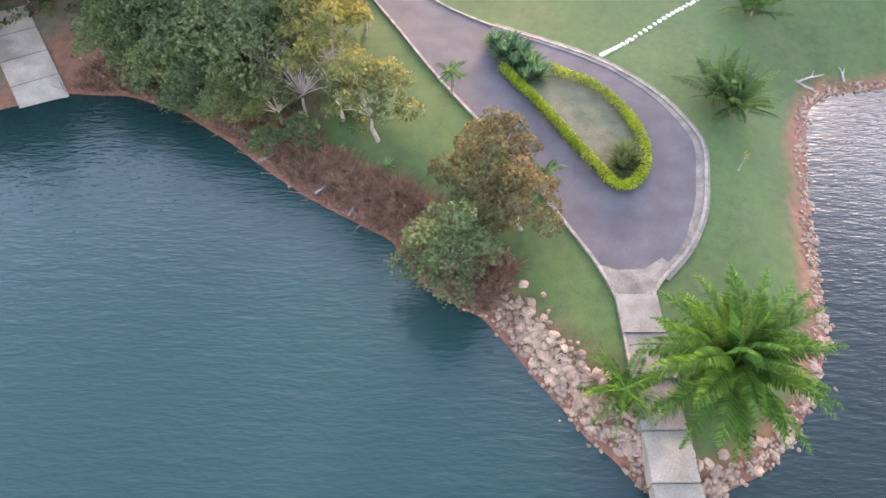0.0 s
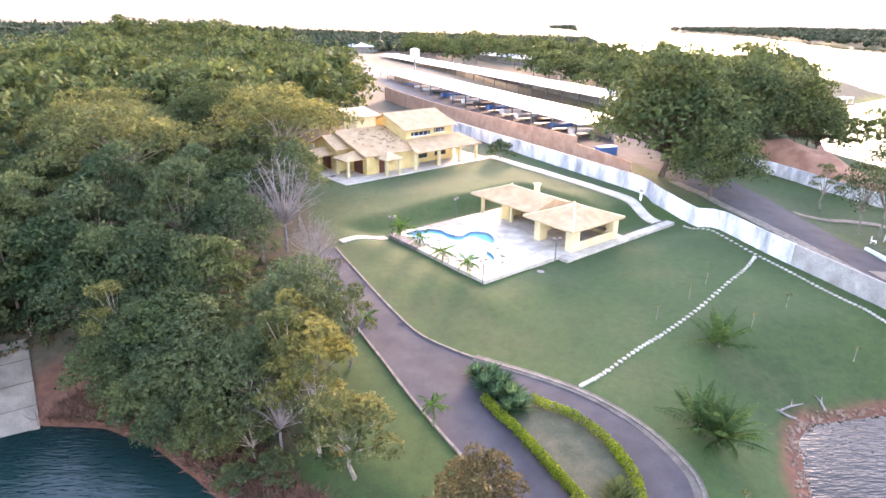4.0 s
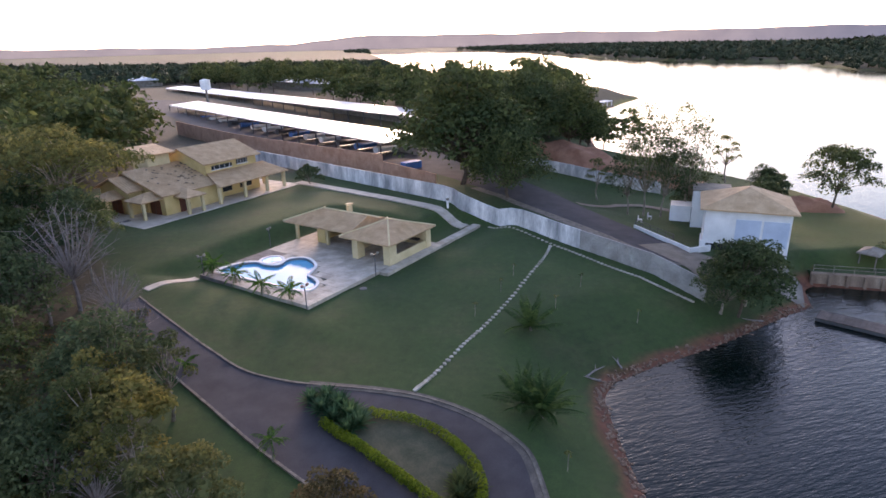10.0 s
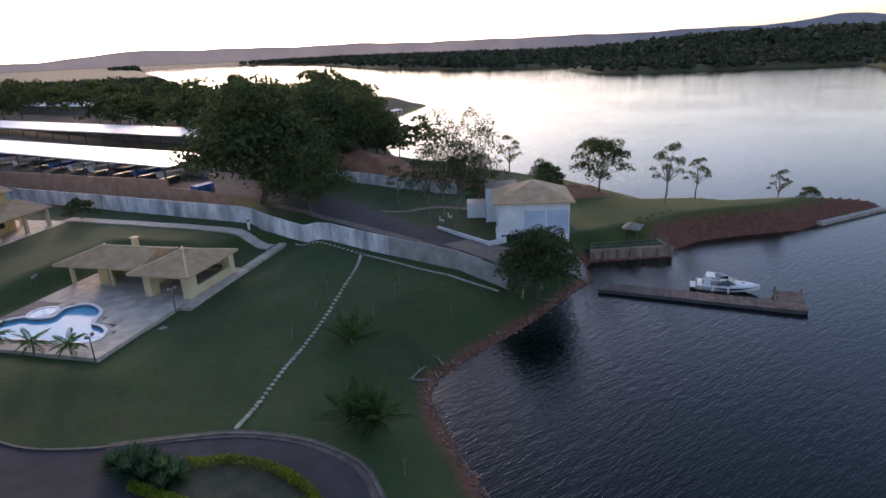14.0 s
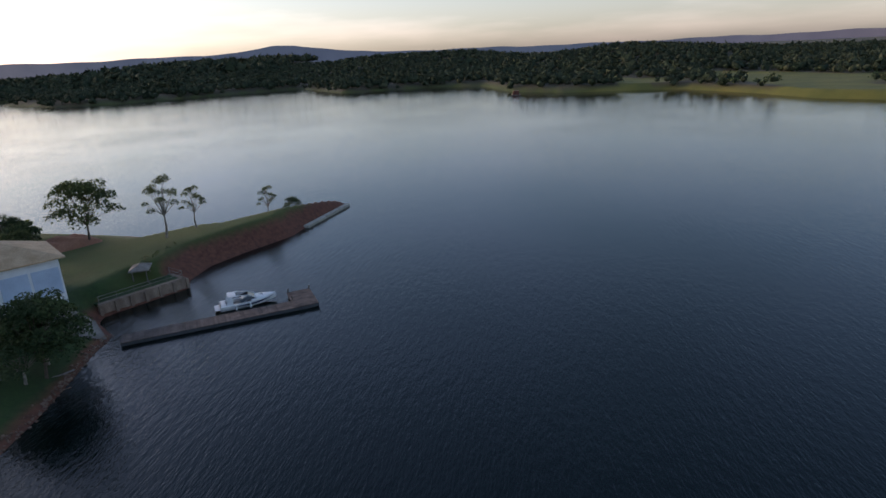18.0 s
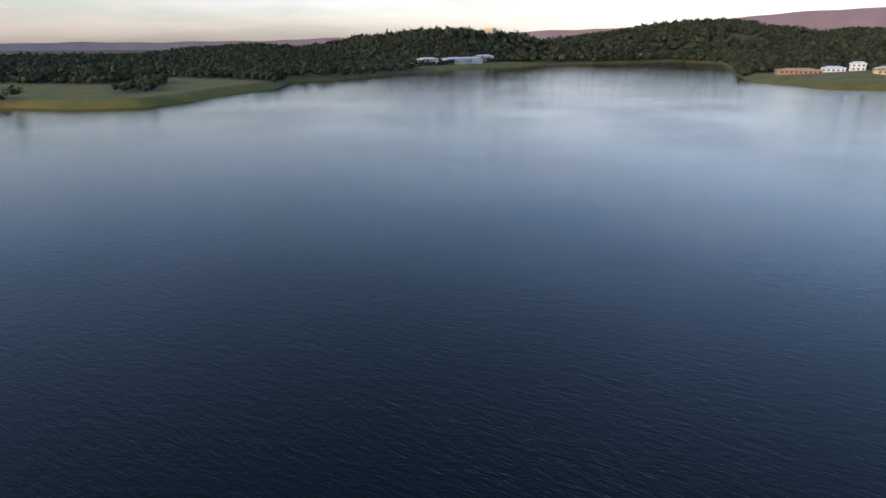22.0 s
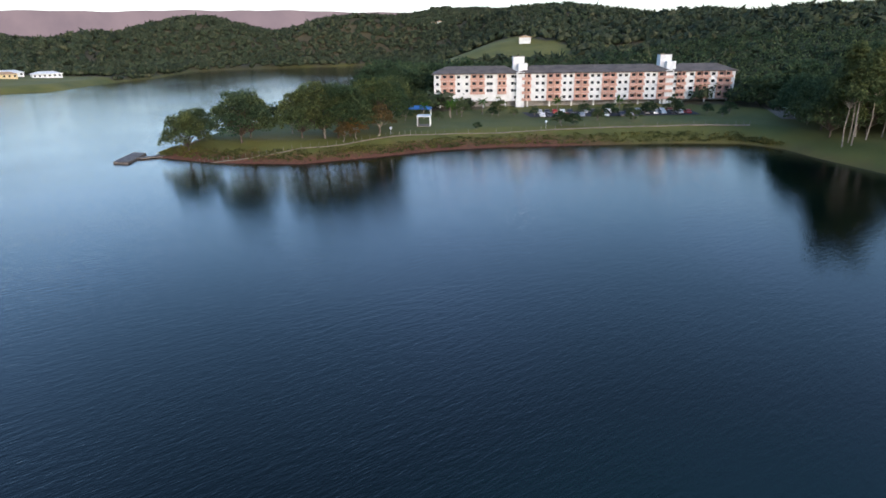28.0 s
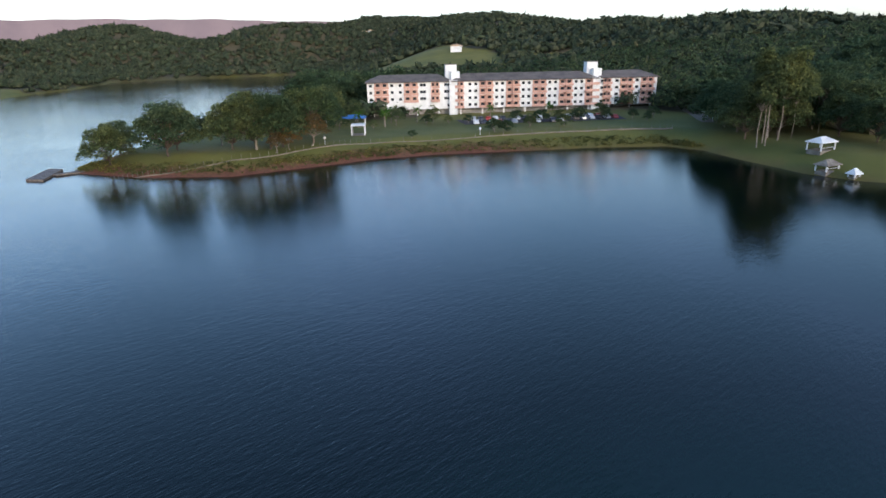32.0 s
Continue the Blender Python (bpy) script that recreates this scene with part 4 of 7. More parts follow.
bpy.data.objects["footpath"].data.materials.append(M_PAVING)
bm = bmesh.new()
kerb_along(bm, curved([(-4.4, 72.2), (-7, 70.6), (-9.6, 68.8)]), 1.2, 0.08, 0.4)
me = bpy.data.meshes.new("steps")
bm.to_mesh(me)
bm.free()
me.materials.append(M_PAVING)
tagged(new("footpath", me), "short pale concrete path from the drive to the deck", "path", kind="structure")

# ---- boundary wall ----
WALL = curved([(2, 147), (8, 135), (14.2, 122.8), (19.9, 111.6), (25.6, 100.4), (31.2, 89.4), (35.0, 81.4), (38.6, 72.4), (40.4, 67.2), (42.1, 62.8), (44.2, 57.8), (46.6, 52.6), (49.2, 48.2)], 4)


def wall_run(name, line, tall, thick, mat, label, base=-0.3):
    """A garden wall in separate bays, with a coping and buttress joints."""
    w = tagged(new(name), label, "wall", kind="structure")
    for i in range(len(line) - 1):
        (ax, ay), (bx, by) = line[i], line[i + 1]
        n, ang = math.hypot(bx - ax, by - ay), math.degrees(math.atan2(by - ay, bx - ax))
        za, zb = ground_at(ax, ay), ground_at(bx, by)
        bm = boxed(0, -thick / 2, base, n - 0.015, thick / 2, tall)
        for v in bm.verts:
            v.co.z += za + (zb - za) * v.co.x / n
        part("bay", bm, mat, w, "", pose(ax, ay, 0, 0, 0, ang))
        bm = boxed(-0.1, -thick / 2 - 0.04, base, 0.1, thick / 2 + 0.02, tall + 0.02, bevel=0.015)
        part("pillar", bm, mat, w, "", pose(ax, ay, za, 0, 0, ang))
    return w


wall_run("wall_boundary", WALL[:37], 2.5, 0.2, M_WHITEWALL, "long whitewashed boundary wall with grey stains")
wall_run("wall_boundary_end", WALL[36:], 2.45, 0.2, M_GREYWALL, "bare grey end of the boundary wall")
BRICKWALL = curved([(-12, 190), (3, 158), (9.5, 146), (19.4, 128), (28.7, 111.8)], 4)
bw = wall_run("wall_brick", BRICKWALL, 3.8, 0.2, M_BRICK, "tall unrendered orange brick wall beside the yard")
wall_run("wall_brick_low", curved([(28.7, 111.8), (31.5, 104), (34, 96)], 3), 2.5, 0.2, M_BRICK, "lower orange brick wall")
wall_run("wall_far", curved([(54.5, 110), (58.3, 104.4), (63.5, 97), (68.5, 90.2), (72.5, 85)], 4), 2.1, 0.2, M_WHITEWALL, "whitewashed wall across the road with red earth behind")

# ---- boat sheds ----


def shed(name, a, b, width, z0, label):
    """A long open shed: a gently sloped metal roof on two rows of posts."""
    ax, ay = a
    bx, by = b
    n, ang = math.hypot(bx - ax, by - ay), math.degrees(math.atan2(by - ay, bx - ax))
    s = thing(name, pose(ax, ay, z0, 0, 0, ang), label, "boat shed")
    bm = slope_roof(bmesh.new(), (0, 0, 4.3), (n, 0, 4.3), (n, width, 5.0), (0, width, 5.0), 0.25)
    part("roof", bm, M_METALROOF, s, "pale corrugated metal roof")
    for k in range(int(n / 9) + 1):
        for y, h in ((0.6, 4.1), (width - 0.6, 4.75)):
            x = min(n - 0.4, 0.4 + k * 9)
            part("post", boxed(x - 0.12, y - 0.12, -0.4, x + 0.12, y + 0.12, h), M_STEEL, s)
    part("back_wall", boxed(2, width + 0.1, 0, n - 2, width + 0.3, 2.0), M_GREYWALL, s, "low grey back wall")
    part("fascia", boxed(0, -0.06, 4.05, n, 0.0, 4.32), M_METALROOF, s)
    return s


shed("boat_shed", (31.9, 122.9), (-17.7, 251), -10.6, 6.2, "long open boat shed with a white metal roof")
shed("boat_shed", (55.5, 153), (-27, 368), -10.5, 6.2, "long open boat shed with a white metal roof behind the first")


def parked_boat(x, y, ang, hue):
    b = thing("stored_boat", pose(x, y, 6.3, 0, 0, ang), "covered motor boat stored on a trailer in the shed", "boat", "boats in the shed")
    bm = bmesh.new()
    rows = []
    for k in range(7):
        u = k / 6
        w, h = 1.15 * (1 - u ** 2.6) + 0.03, 0.25 + 0.25 * u
        rows.append([bm.verts.new(p) for p in ((u * 6 - 3, -w, 1.6), (u * 6 - 3, -w * 0.7, 0.7 + h * 0.3), (u * 6 - 3, 0, 0.5 + h * 0.5), (u * 6 - 3, w * 0.7, 0.7 + h * 0.3), (u * 6 - 3, w, 1.6), (u * 6 - 3, 0, 2.1 - 0.4 * u))])
    for r, q in zip(rows, rows[1:]):
        for i in range(6):
            bm.faces.new((r[i], r[(i + 1) % 6], q[(i + 1) % 6], q[i]))
    bm.faces.new(rows[0]), bm.faces.new(rows[-1][::-1])
    bmesh.ops.recalc_face_normals(bm, faces=bm.faces)
    part("hull", bm, hue, b)
    part("trailer", boxed(-2.6, -0.7, 0.35, 2.9, 0.7, 0.5), M_STEEL, b)
    for s in (-1, 1):
        bm = bmesh.new()
        tube(bm, ((-0.6, s * 0.8, 0.3), (-0.6, s * 1.0, 0.3)), (0.3, 0.3), 10)
        part("wheel", bm, M_STEEL, b)


for k in range(16):
    u = 0.06 + k / 17
    parked_boat(33.4 - 50.4 * u + 4.6, 123.6 + 122.4 * u + 2.0, 22, (M_WHITE, M_BLUE, M_STEEL, M_WHITE)[k % 4])
bx = thing("blue_skip", pose(35.2, 114.5, 6.2, 0, 0, 22), "blue painted metal skip beside the shed", "skip")
bm = boxed(-2, -0.9, 0.1, 2, 0.9, 1.5, bevel=0.04)
part("body", bm, M_BLUE, bx)
for s in (-1, 1):
    part("rib", boxed(s * 1.2 - 0.06, -0.97, 0.1, s * 1.2 + 0.06, 0.97, 1.5), M_BLUE, bx)
tk = thing("water_tank", pose(-4, 250, 6), "white water tank on a tall post", "water tank")
bm = bmesh.new()
tube(bm, ((0, 0, -1), (0, 0, 9.5)), (0.5, 0.4), 8)
part("post", bm, M_CONCRETE, tk)
bm = bmesh.new()
tube(bm, ((0, 0, 9.5), (0, 0, 10), (0, 0, 13), (0, 0, 13.4)), (1.6, 1.9, 1.9, 0.6), 12)
part("tank", bm, M_WHITE, tk)

# ---- white boathouse, retaining wall, dock ----
WH = pose(58.4, 59.2, 3.3, 0, 0, -42)
wh = thing("boathouse", WH, "white lakeside house with a hipped tile roof", "house")
part("wall", boxed(0, 0, -2.6, 10.0, 8.6, 5.5), M_WHITE, wh)
part("roof", hip_roof(bmesh.new(), -0.7, -0.7, 10.7, 9.3, 5.65, 7.9, ((5.0, 3.8), (5.4, 4.8))), M_ROOF, wh, "faded sand tile hip roof")
for x in (3.7, 6.9):
    part("shutter", boxed(x, -0.07, 1.0, x + 2.9, 0.0, 4.4, bevel=0.02), M_BLUEWHITE, wh, "pale blue roller shutter")
part("window", boxed(0.4, -0.06, -0.4, 3.2, 0.0, 0.9), M_GLASS, wh, "dark low window strip")
part("wing", boxed(-1.6, 9.6, 0.0, 3.4, 14.6, 5.6), M_WHITE, wh, "white side wing")
part("wing_door", boxed(-1.66, 10.4, 0.1, -1.58, 12.0, 2.6), M_GLASS, wh)
part("wing_parapet", boxed(-1.7, 9.5, 5.6, 3.5, 14.7, 5.75), M_CONCRETE, wh)
part("low_wing", boxed(-4.6, 12.4, 0.0, -1.6, 15.6, 2.5), M_WHITE, wh, "low white annex wall")
part("side_wall", boxed(-0.3, 0.0, -1.2, 0.0, 3.4, 1.2), M_WHITE, wh)


def railing(parent, line, z, tall=1.0, posts=2.0):
    """Two rails on posts along a line."""
    bm = bmesh.new()
    pts = dense(line, posts, False)
    for h in (0.55, 1.0):
        tube(bm, [(x, y, z + tall * h) for x, y in pts], [0.035] * len(pts), 5)
    part("rail", bm, M_CONCRETE, parent)
    for x, y in pts:
        bm = tube(bmesh.new(), ((x, y, z - 0.2), (x, y, z + tall)), (0.035, 0.035), 5)
        part("post", bm, M_CONCRETE, parent)


quay = tagged(new("quay_wall"), "stained stone retaining wall with a white railing", "retaining wall", kind="structure")
part("face", solid([(67.9, 50.2), (77.4, 43.4), (77.8, 43.9), (68.3, 50.8)], -1.2, 1.6, M_TANSTONE, "face"), None, quay)
part("return_wall", solid([(77.4, 43.4), (79.6, 47.0), (79.1, 47.2), (77.0, 43.9)], -1.2, 1.6, M_TANSTONE, "return_wall"), None, quay)
for k in range(7):
    x, y = 67.9 + 9.5 * k / 6, 50.2 - 6.8 * k / 6
    part("pilaster", solid([(x - 0.25, y - 0.1), (x, y - 0.35), (x + 0.3, y), (x, y + 0.3)], -1.0, 1.5, M_TANSTONE, "pilaster"), None, quay)
part("garden", solid([(68.3, 50.7), (77.5, 44.1), (79.6, 47.6), (80, 52), (74, 57), (69.5, 56)], -0.5, 1.57, M_GROUND, "garden"), None, quay, "small lawn behind the wall")
railing(quay, [(68.2, 50.4), (77.4, 43.9), (79.0, 46.6)], 1.6)
launch = tagged(new("launch_ramp", draped("launch_ramp", [(61, 45.2), (66, 49.8), (63, 56), (57, 52.5)], 0.1, 1.0, M_CONCRETE)), "worn concrete boat ramp", "ramp", kind="structure")

DOCKA, DOCKB = Vector((60.4, 43.0)), Vector((71.0, 23.2))
dl, da = (DOCKB - DOCKA).length, math.degrees(math.atan2(DOCKB.y - DOCKA.y, DOCKB.x - DOCKA.x))
dock = thing("floating_dock", pose(DOCKA.x, DOCKA.y, 0.0, 0, 0, da), "long weathered timber dock on floats", "dock")
part("frame", boxed(0, -1.2, 0.05, dl, 1.2, 0.42), M_STEEL, dock, "dark float frame")
PLANK = bpy.data.meshes.new("plank")
bm = boxed(0.005, -1.25, 0.42, 0.265, 1.25, 0.5, bevel=0.01)
bm.to_mesh(PLANK)
bm.free()
PLANK.materials.append(M_DOCKWOOD)
for k in range(int(dl / 0.27)):
    part("plank", PLANK, None, dock, "", pose(k * 0.27, 0, 0.004 * (k % 3)))
part("platform", boxed(dl - 2.6, -1.1, 0.06, dl + 0.4, 4.4, 0.44), M_STEEL, dock)
PLANK2 = bpy.data.meshes.new("plank")
bm = boxed(0, 0.005, 0.44, 3.1, 0.265, 0.54, bevel=0.01)
bm.to_mesh(PLANK2)
bm.free()
PLANK2.materials.append(M_DOCKWOOD)
for k in range(20):
    part("plank", PLANK2, None, dock, "", pose(dl - 2.7, -1.15 + k * 0.28, 0.01))
for x, y in ((dl - 2.5, 4.2), (dl + 0.3, 4.2), (dl - 2.5, 1.4)):
    part("pile", tube(bmesh.new(), ((x, y, -2), (x, y, 1.1)), (0.1, 0.1), 7), M_WOOD, dock)
for k in range(10):
    part("bumper", boxed(1.5 + k * 1.9, 1.26, 0.15, 2.1 + k * 1.9, 1.4, 0.5, bevel=0.03), M_STEEL, dock)

boat = thing("motor_boat", pose(70.9, 32.2, 0.0, 0, 0, da), "white sport motor boat with a swept arch, moored at the dock", "boat")


def boat_rows(x0, x1, n, ring):
    """A skin lofted through rings of points along the boat."""
    skin = bmesh.new()
    rings = [[skin.verts.new(p) for p in ring(k / (n - 1), x0 + (x1 - x0) * k / (n - 1))] for k in range(n)]
    for r, q in zip(rings, rings[1:]):
        for i in range(len(r) - 1):
            skin.faces.new((r[i], r[i + 1], q[i + 1], q[i]))
    skin.faces.new(rings[0])
    bmesh.ops.recalc_face_normals(skin, faces=skin.faces)
    for f in skin.faces:
        f.smooth = True
    return skin


def beam(u):
    return 1.2 * (1 - max(0, (u - 0.4) / 0.6) ** 2.4) + 0.02


def hull_ring(u, x):
    w, top = beam(u), 0.72 + 0.36 * u ** 1.5
    half = [(w, top), (w * 0.97, top - 0.22), (w * 0.9, 0.28 + 0.14 * u), (w * 0.6, -0.12 + 0.5 * u * u)]
    return [(x, -y, z) for y, z in half] + [(x, 0, -0.35 + 0.8 * u ** 3)] + [(x, y, z) for y, z in half[::-1]]


part("hull", boat_rows(-3.3, 3.9, 15, hull_ring), M_WHITE, boat, "white moulded hull")
for s in (-1, 1):
    stripe = bmesh.new()
    line = []
    for k in range(11):
        u = 0.3 + 0.64 * k / 10
        w, top, tall = beam(u) + 0.012, 0.72 + 0.36 * u ** 1.5, 0.2 * math.sin(math.pi * min(1, 0.12 + k / 11)) + 0.03
        line.append([stripe.verts.new((-3.3 + 7.2 * u, s * w * 0.985, top - 0.2)), stripe.verts.new((-3.3 + 7.2 * u, s * (w * 0.94 + 0.012), top - 0.22 - tall))])
    for r, q in zip(line, line[1:]):
        stripe.faces.new((r[0], r[1], q[1], q[0]))
    part("hull_stripe", stripe, M_NAVYHULL, boat, "dark blue hull stripe")
part("swim_platform", boxed(-3.95, -1.0, 0.3, -3.3, 1.0, 0.4, bevel=0.04), M_WHITE, boat)
part("cockpit_floor", boxed(-3.25, -1.02, 0.36, 0.9, 1.02, 0.42), M_GREYWALL, boat, "grey cockpit floor")
for s in (-1, 1):
    part("side_deck", boxed(-3.25, s * 1.08 - 0.14, 0.66, 0.7, s * 1.08 + 0.14, 0.8, bevel=0.05), M_WHITE, boat)
part("foredeck", boat_rows(0.6, 3.8, 10, lambda u, x: [(x, a * (1.17 * (1 - u ** 2.2) + 0.015), 0.86 + 0.2 * u + h * (1 - 0.75 * u)) for a, h in ((-1, 0), (-0.8, 0.2), (-0.4, 0.34), (0, 0.38), (0.4, 0.34), (0.8, 0.2), (1, 0))]), M_WHITE, boat, "rounded white foredeck")
part("deck_hatch", boxed(1.7, -0.25, 1.15, 2.2, 0.25, 1.2, bevel=0.02), M_GLASS, boat, "dark deck hatch")
part("windscreen", slope_roof(bmesh.new(), (1.3, -0.85, 1.12), (1.3, 0.85, 1.12), (0.35, 0.72, 1.62), (0.35, -0.72, 1.62), 0.04), M_GLASS, boat, "dark raked windscreen")
for s in (-1, 1):
    part("side_window", slope_roof(bmesh.new(), (1.25, s * 0.9, 1.08), (-0.9, s * 1.1, 0.86), (-0.7, s * 0.95, 1.2), (0.35, s * 0.76, 1.6), 0.03), M_GLASS, boat, "dark side window")
    part("arch_leg", slope_roof(bmesh.new(), (-2.5, s * 1.12, 0.78), (-1.6, s * 1.12, 0.78), (-1.75, s * 0.92, 1.85), (-2.15, s * 0.92, 1.85), 0.1), M_WHITE, boat, "swept white arch leg")
    part("window_frame", tube(bmesh.new(), ((1.35, s * 0.9, 1.12), (0.3, s * 0.78, 1.64), (-0.9, s * 0.88, 1.78), (-1.9, s * 0.92, 1.84)), (0.04, 0.05, 0.06, 0.07), 6), M_WHITE, boat)
part("arch_top", boxed(-2.2, -0.95, 1.8, -1.2, 0.95, 1.88, bevel=0.04), M_WHITE, boat, "white canopy on the arch")
part("stern_bench", boxed(-3.15, -0.9, 0.42, -2.55, 0.9, 0.86, bevel=0.07), M_WHITE, boat)
for s in (-1, 1):
    part("seat", boxed(-0.5, s * 0.5 - 0.28, 0.42, 0.05, s * 0.5 + 0.28, 1.1, bevel=0.07), M_WHITE, boat)
part("helm", boxed(0.3, 0.1, 0.42, 0.7, 0.9, 1.15, bevel=0.05), M_GREYWALL, boat)
for x in (-1.4, 0.4):
    part("fender", tube(bmesh.new(), ((x, -1.34, 0.1), (x, -1.34, 0.7)), (0.12, 0.12), 7), M_WHITE, boat)
sw = tagged(new("sea_wall", solid([(107, 34.2), (123.6, 30.0), (123.8, 31.0), (107.2, 35.2)], -1.0, 0.5, M_STONE, "sea_wall")), "pale stone edging along the point", "sea wall", kind="structure")

# ---- hotel ----
HOTEL = pose(-238, -112, 4.0, 0, 0, -41.2)
hotel = thing("hotel", HOTEL, "long white four-storey hotel with salmon balconies", "hotel")
M_SALMON = stained("salmon_paint", (0.50, 0.28, 0.21), (0.63, 0.39, 0.31), 0.5, 9, 0.8, 0.15, 0.005, 0.12)
M_DARKROOF = stained("dark_roof_tile", (0.09, 0.075, 0.065), (0.17, 0.14, 0.12), 0.3, 4, 0.9, 0.4, 0.03, 0.3)
HL = 116.0
SEG = ((HL - 33, HL, 0, -14.5), (HL - 91, HL - 33.4, 0.8, -13.5), (0, HL - 92, 0, -14.5))
for x0, x1, y, d in SEG:
    part("wall", boxed(x0, d, 2.6, x1, y, 13.0), M_WHITE, hotel)
    part("ground_floor", boxed(x0 + 0.6, d, -0.5, x1 - 0.6, y - 3.2, 2.6), M_GREYWALL, hotel)
    part("roof", hip_roof(bmesh.new(), x0 - 0.8, d - 0.8, x1 + 0.8, y + 0.9, 13.1, 15.6, ((x0 + 5, (y + d) / 2), (x1 - 5, (y + d) / 2)), 0.3), M_DARKROOF, hotel, "weathered dark tile roof")
WIN = bpy.data.meshes.new("window")
bm = boxed(-0.7, -0.05, 0, 0.7, 0.06, 1.2)
bm.to_mesh(WIN), bm.free()
WIN.materials.append(M_GLASS)
BALC = bpy.data.meshes.new("balcony")
bm = box(boxed(-2.9, 0.0, 0.0, 2.9, 1.1, 0.14), -2.9, 1.0, 0.14, 2.9, 1.1, 1.0)
box(bm, -0.12, 0.0, 0.14, 0.12, 1.02, 2.55)
bm.to_mesh(BALC), bm.free()
BALC.materials.append(M_SALMON)
RECESS = bpy.data.meshes.new("recess")
bm = boxed(-2.7, -0.05, 0.05, 2.7, 0.03, 2.3)
bm.to_mesh(RECESS), bm.free()
RECESS.materials.append(M_SALMON)
bays = [5.5, 17, 26.5] + [36 + 10.6 * k for k in range(6)] + [95.5, 103.5, 112]
for i, u in enumerate(bays):
    x = HL - u
    y = 0.8 if 33 < u < 91 else 0.0
    for f in range(4):
        z = 2.7 + f * 2.6
        if u < 33 and f == 0:
            continue
        wide = 0.62 if u in (26.5, 36, 95.5) else 1.0
        b = part("balcony", BALC, None, hotel, "salmon balcony parapet", pose(x, y, z) @ Matrix.Diagonal((wide, 1, 1, 1)))
        part("recess", RECESS, None, b, "", pose(0, 0, 0.1))
        for s in (-1, 1):
            part("window", WIN, None, b, "", pose(s * 1.35, 0.06, 0.75))
        for s in (-1, 1):
            wx = x + s * 4.15
            if 0.8 < wx < HL - 0.8 and not 32.2 < HL - wx < 34.6 and not 90 < HL - wx < 93:
                part("window", WIN, None, hotel, "", pose(wx, y, z + 0.8) @ Matrix.Diagonal((0.8, 1, 0.85, 1)))
for k in range(14):
    x = 2 + k * 8.6
    y = 0.6 if 33.4 < HL - x < 91 else -0.2
    part("pilotis", boxed(x - 0.25, y - 0.5, -0.5, x + 0.25, y, 2.6), M_WHITE, hotel)
for x in (HL - 35.4, HL - 92.4):
    t = part("stair_tower", boxed(x, -8, 13, x + 4.4, -3.6, 19.0), M_WHITE, hotel, "square white water tower on the roof")
    part("annex", boxed(x - 1, -3.6, 13, x + 2.4, -1.2, 16.6), M_WHITE, t)
    part("lid", boxed(x - 0.2, -8.2, 19.0, x + 4.6, -3.4, 19.25), M_CONCRETE, t)
    part("stair_wall", boxed(x + 0.2, -0.4, -0.4, x + 3.4, 1.3, 13.4), M_WHITE, hotel)
part("aerial", tube(bmesh.new(), ((HL - 90, -5, 19.2), (HL - 90, -5, 23)), (0.05, 0.03), 5), M_STEEL, hotel)


# ---- trees ----
rng = np.random.default_rng(7)


def leaves(centres, radii, count, size, squash=0.7, droop=0.0):
    """Leaf quads scattered over the shells of clumps; returns vertices and faces."""
    c = np.asarray(centres, float)
    r = np.asarray(radii, float)
    pick = rng.choice(len(c), count, p=r ** 2 / (r ** 2).sum())
    d = rng.normal(size=(count, 3))
    d /= np.linalg.norm(d, axis=1)[:, None]
    d[:, 2] = np.where(d[:, 2] < -0.3, -d[:, 2] * 0.6, d[:, 2])
    p = c[pick] + d * (r[pick] * rng.uniform(0.55, 1.08, count) ** 0.6)[:, None] * [1, 1, squash]
    nrm = d * 0.5 + rng.normal(size=(count, 3)) * 0.55 + [0, 0, 0.55]
    nrm /= np.linalg.norm(nrm, axis=1)[:, None]
    a = np.cross(nrm, rng.normal(size=(count, 3)))
    a /= np.linalg.norm(a, axis=1)[:, None]
    b = np.cross(nrm, a)
    s = size * rng.uniform(0.6, 1.35, count)[:, None]
    v = np.stack([p - a * s, p - b * s * 0.55 - [0, 0, 0], p + a * s - nrm * s * (0.25 + droop), p + b * s * 0.55], 1)
    return v.reshape(-1, 3), np.arange(count * 4).reshape(-1, 4)


def fast_mesh(name, verts, quads, mat):
    me = bpy.data.meshes.new(name)
    me.vertices.add(len(verts))
    me.vertices.foreach_set("co", np.asarray(verts, float).ravel())
    me.loops.add(quads.size)
    me.loops.foreach_set("vertex_index", quads.ravel())
    k = quads.shape[1]
    me.polygons.add(len(quads))
    me.polygons.foreach_set("loop_start", np.arange(0, quads.size, k))
    me.polygons.foreach_set("loop_total", np.full(len(quads), k))
    me.update(calc_edges=True)
    me.materials.append(mat)
    return me


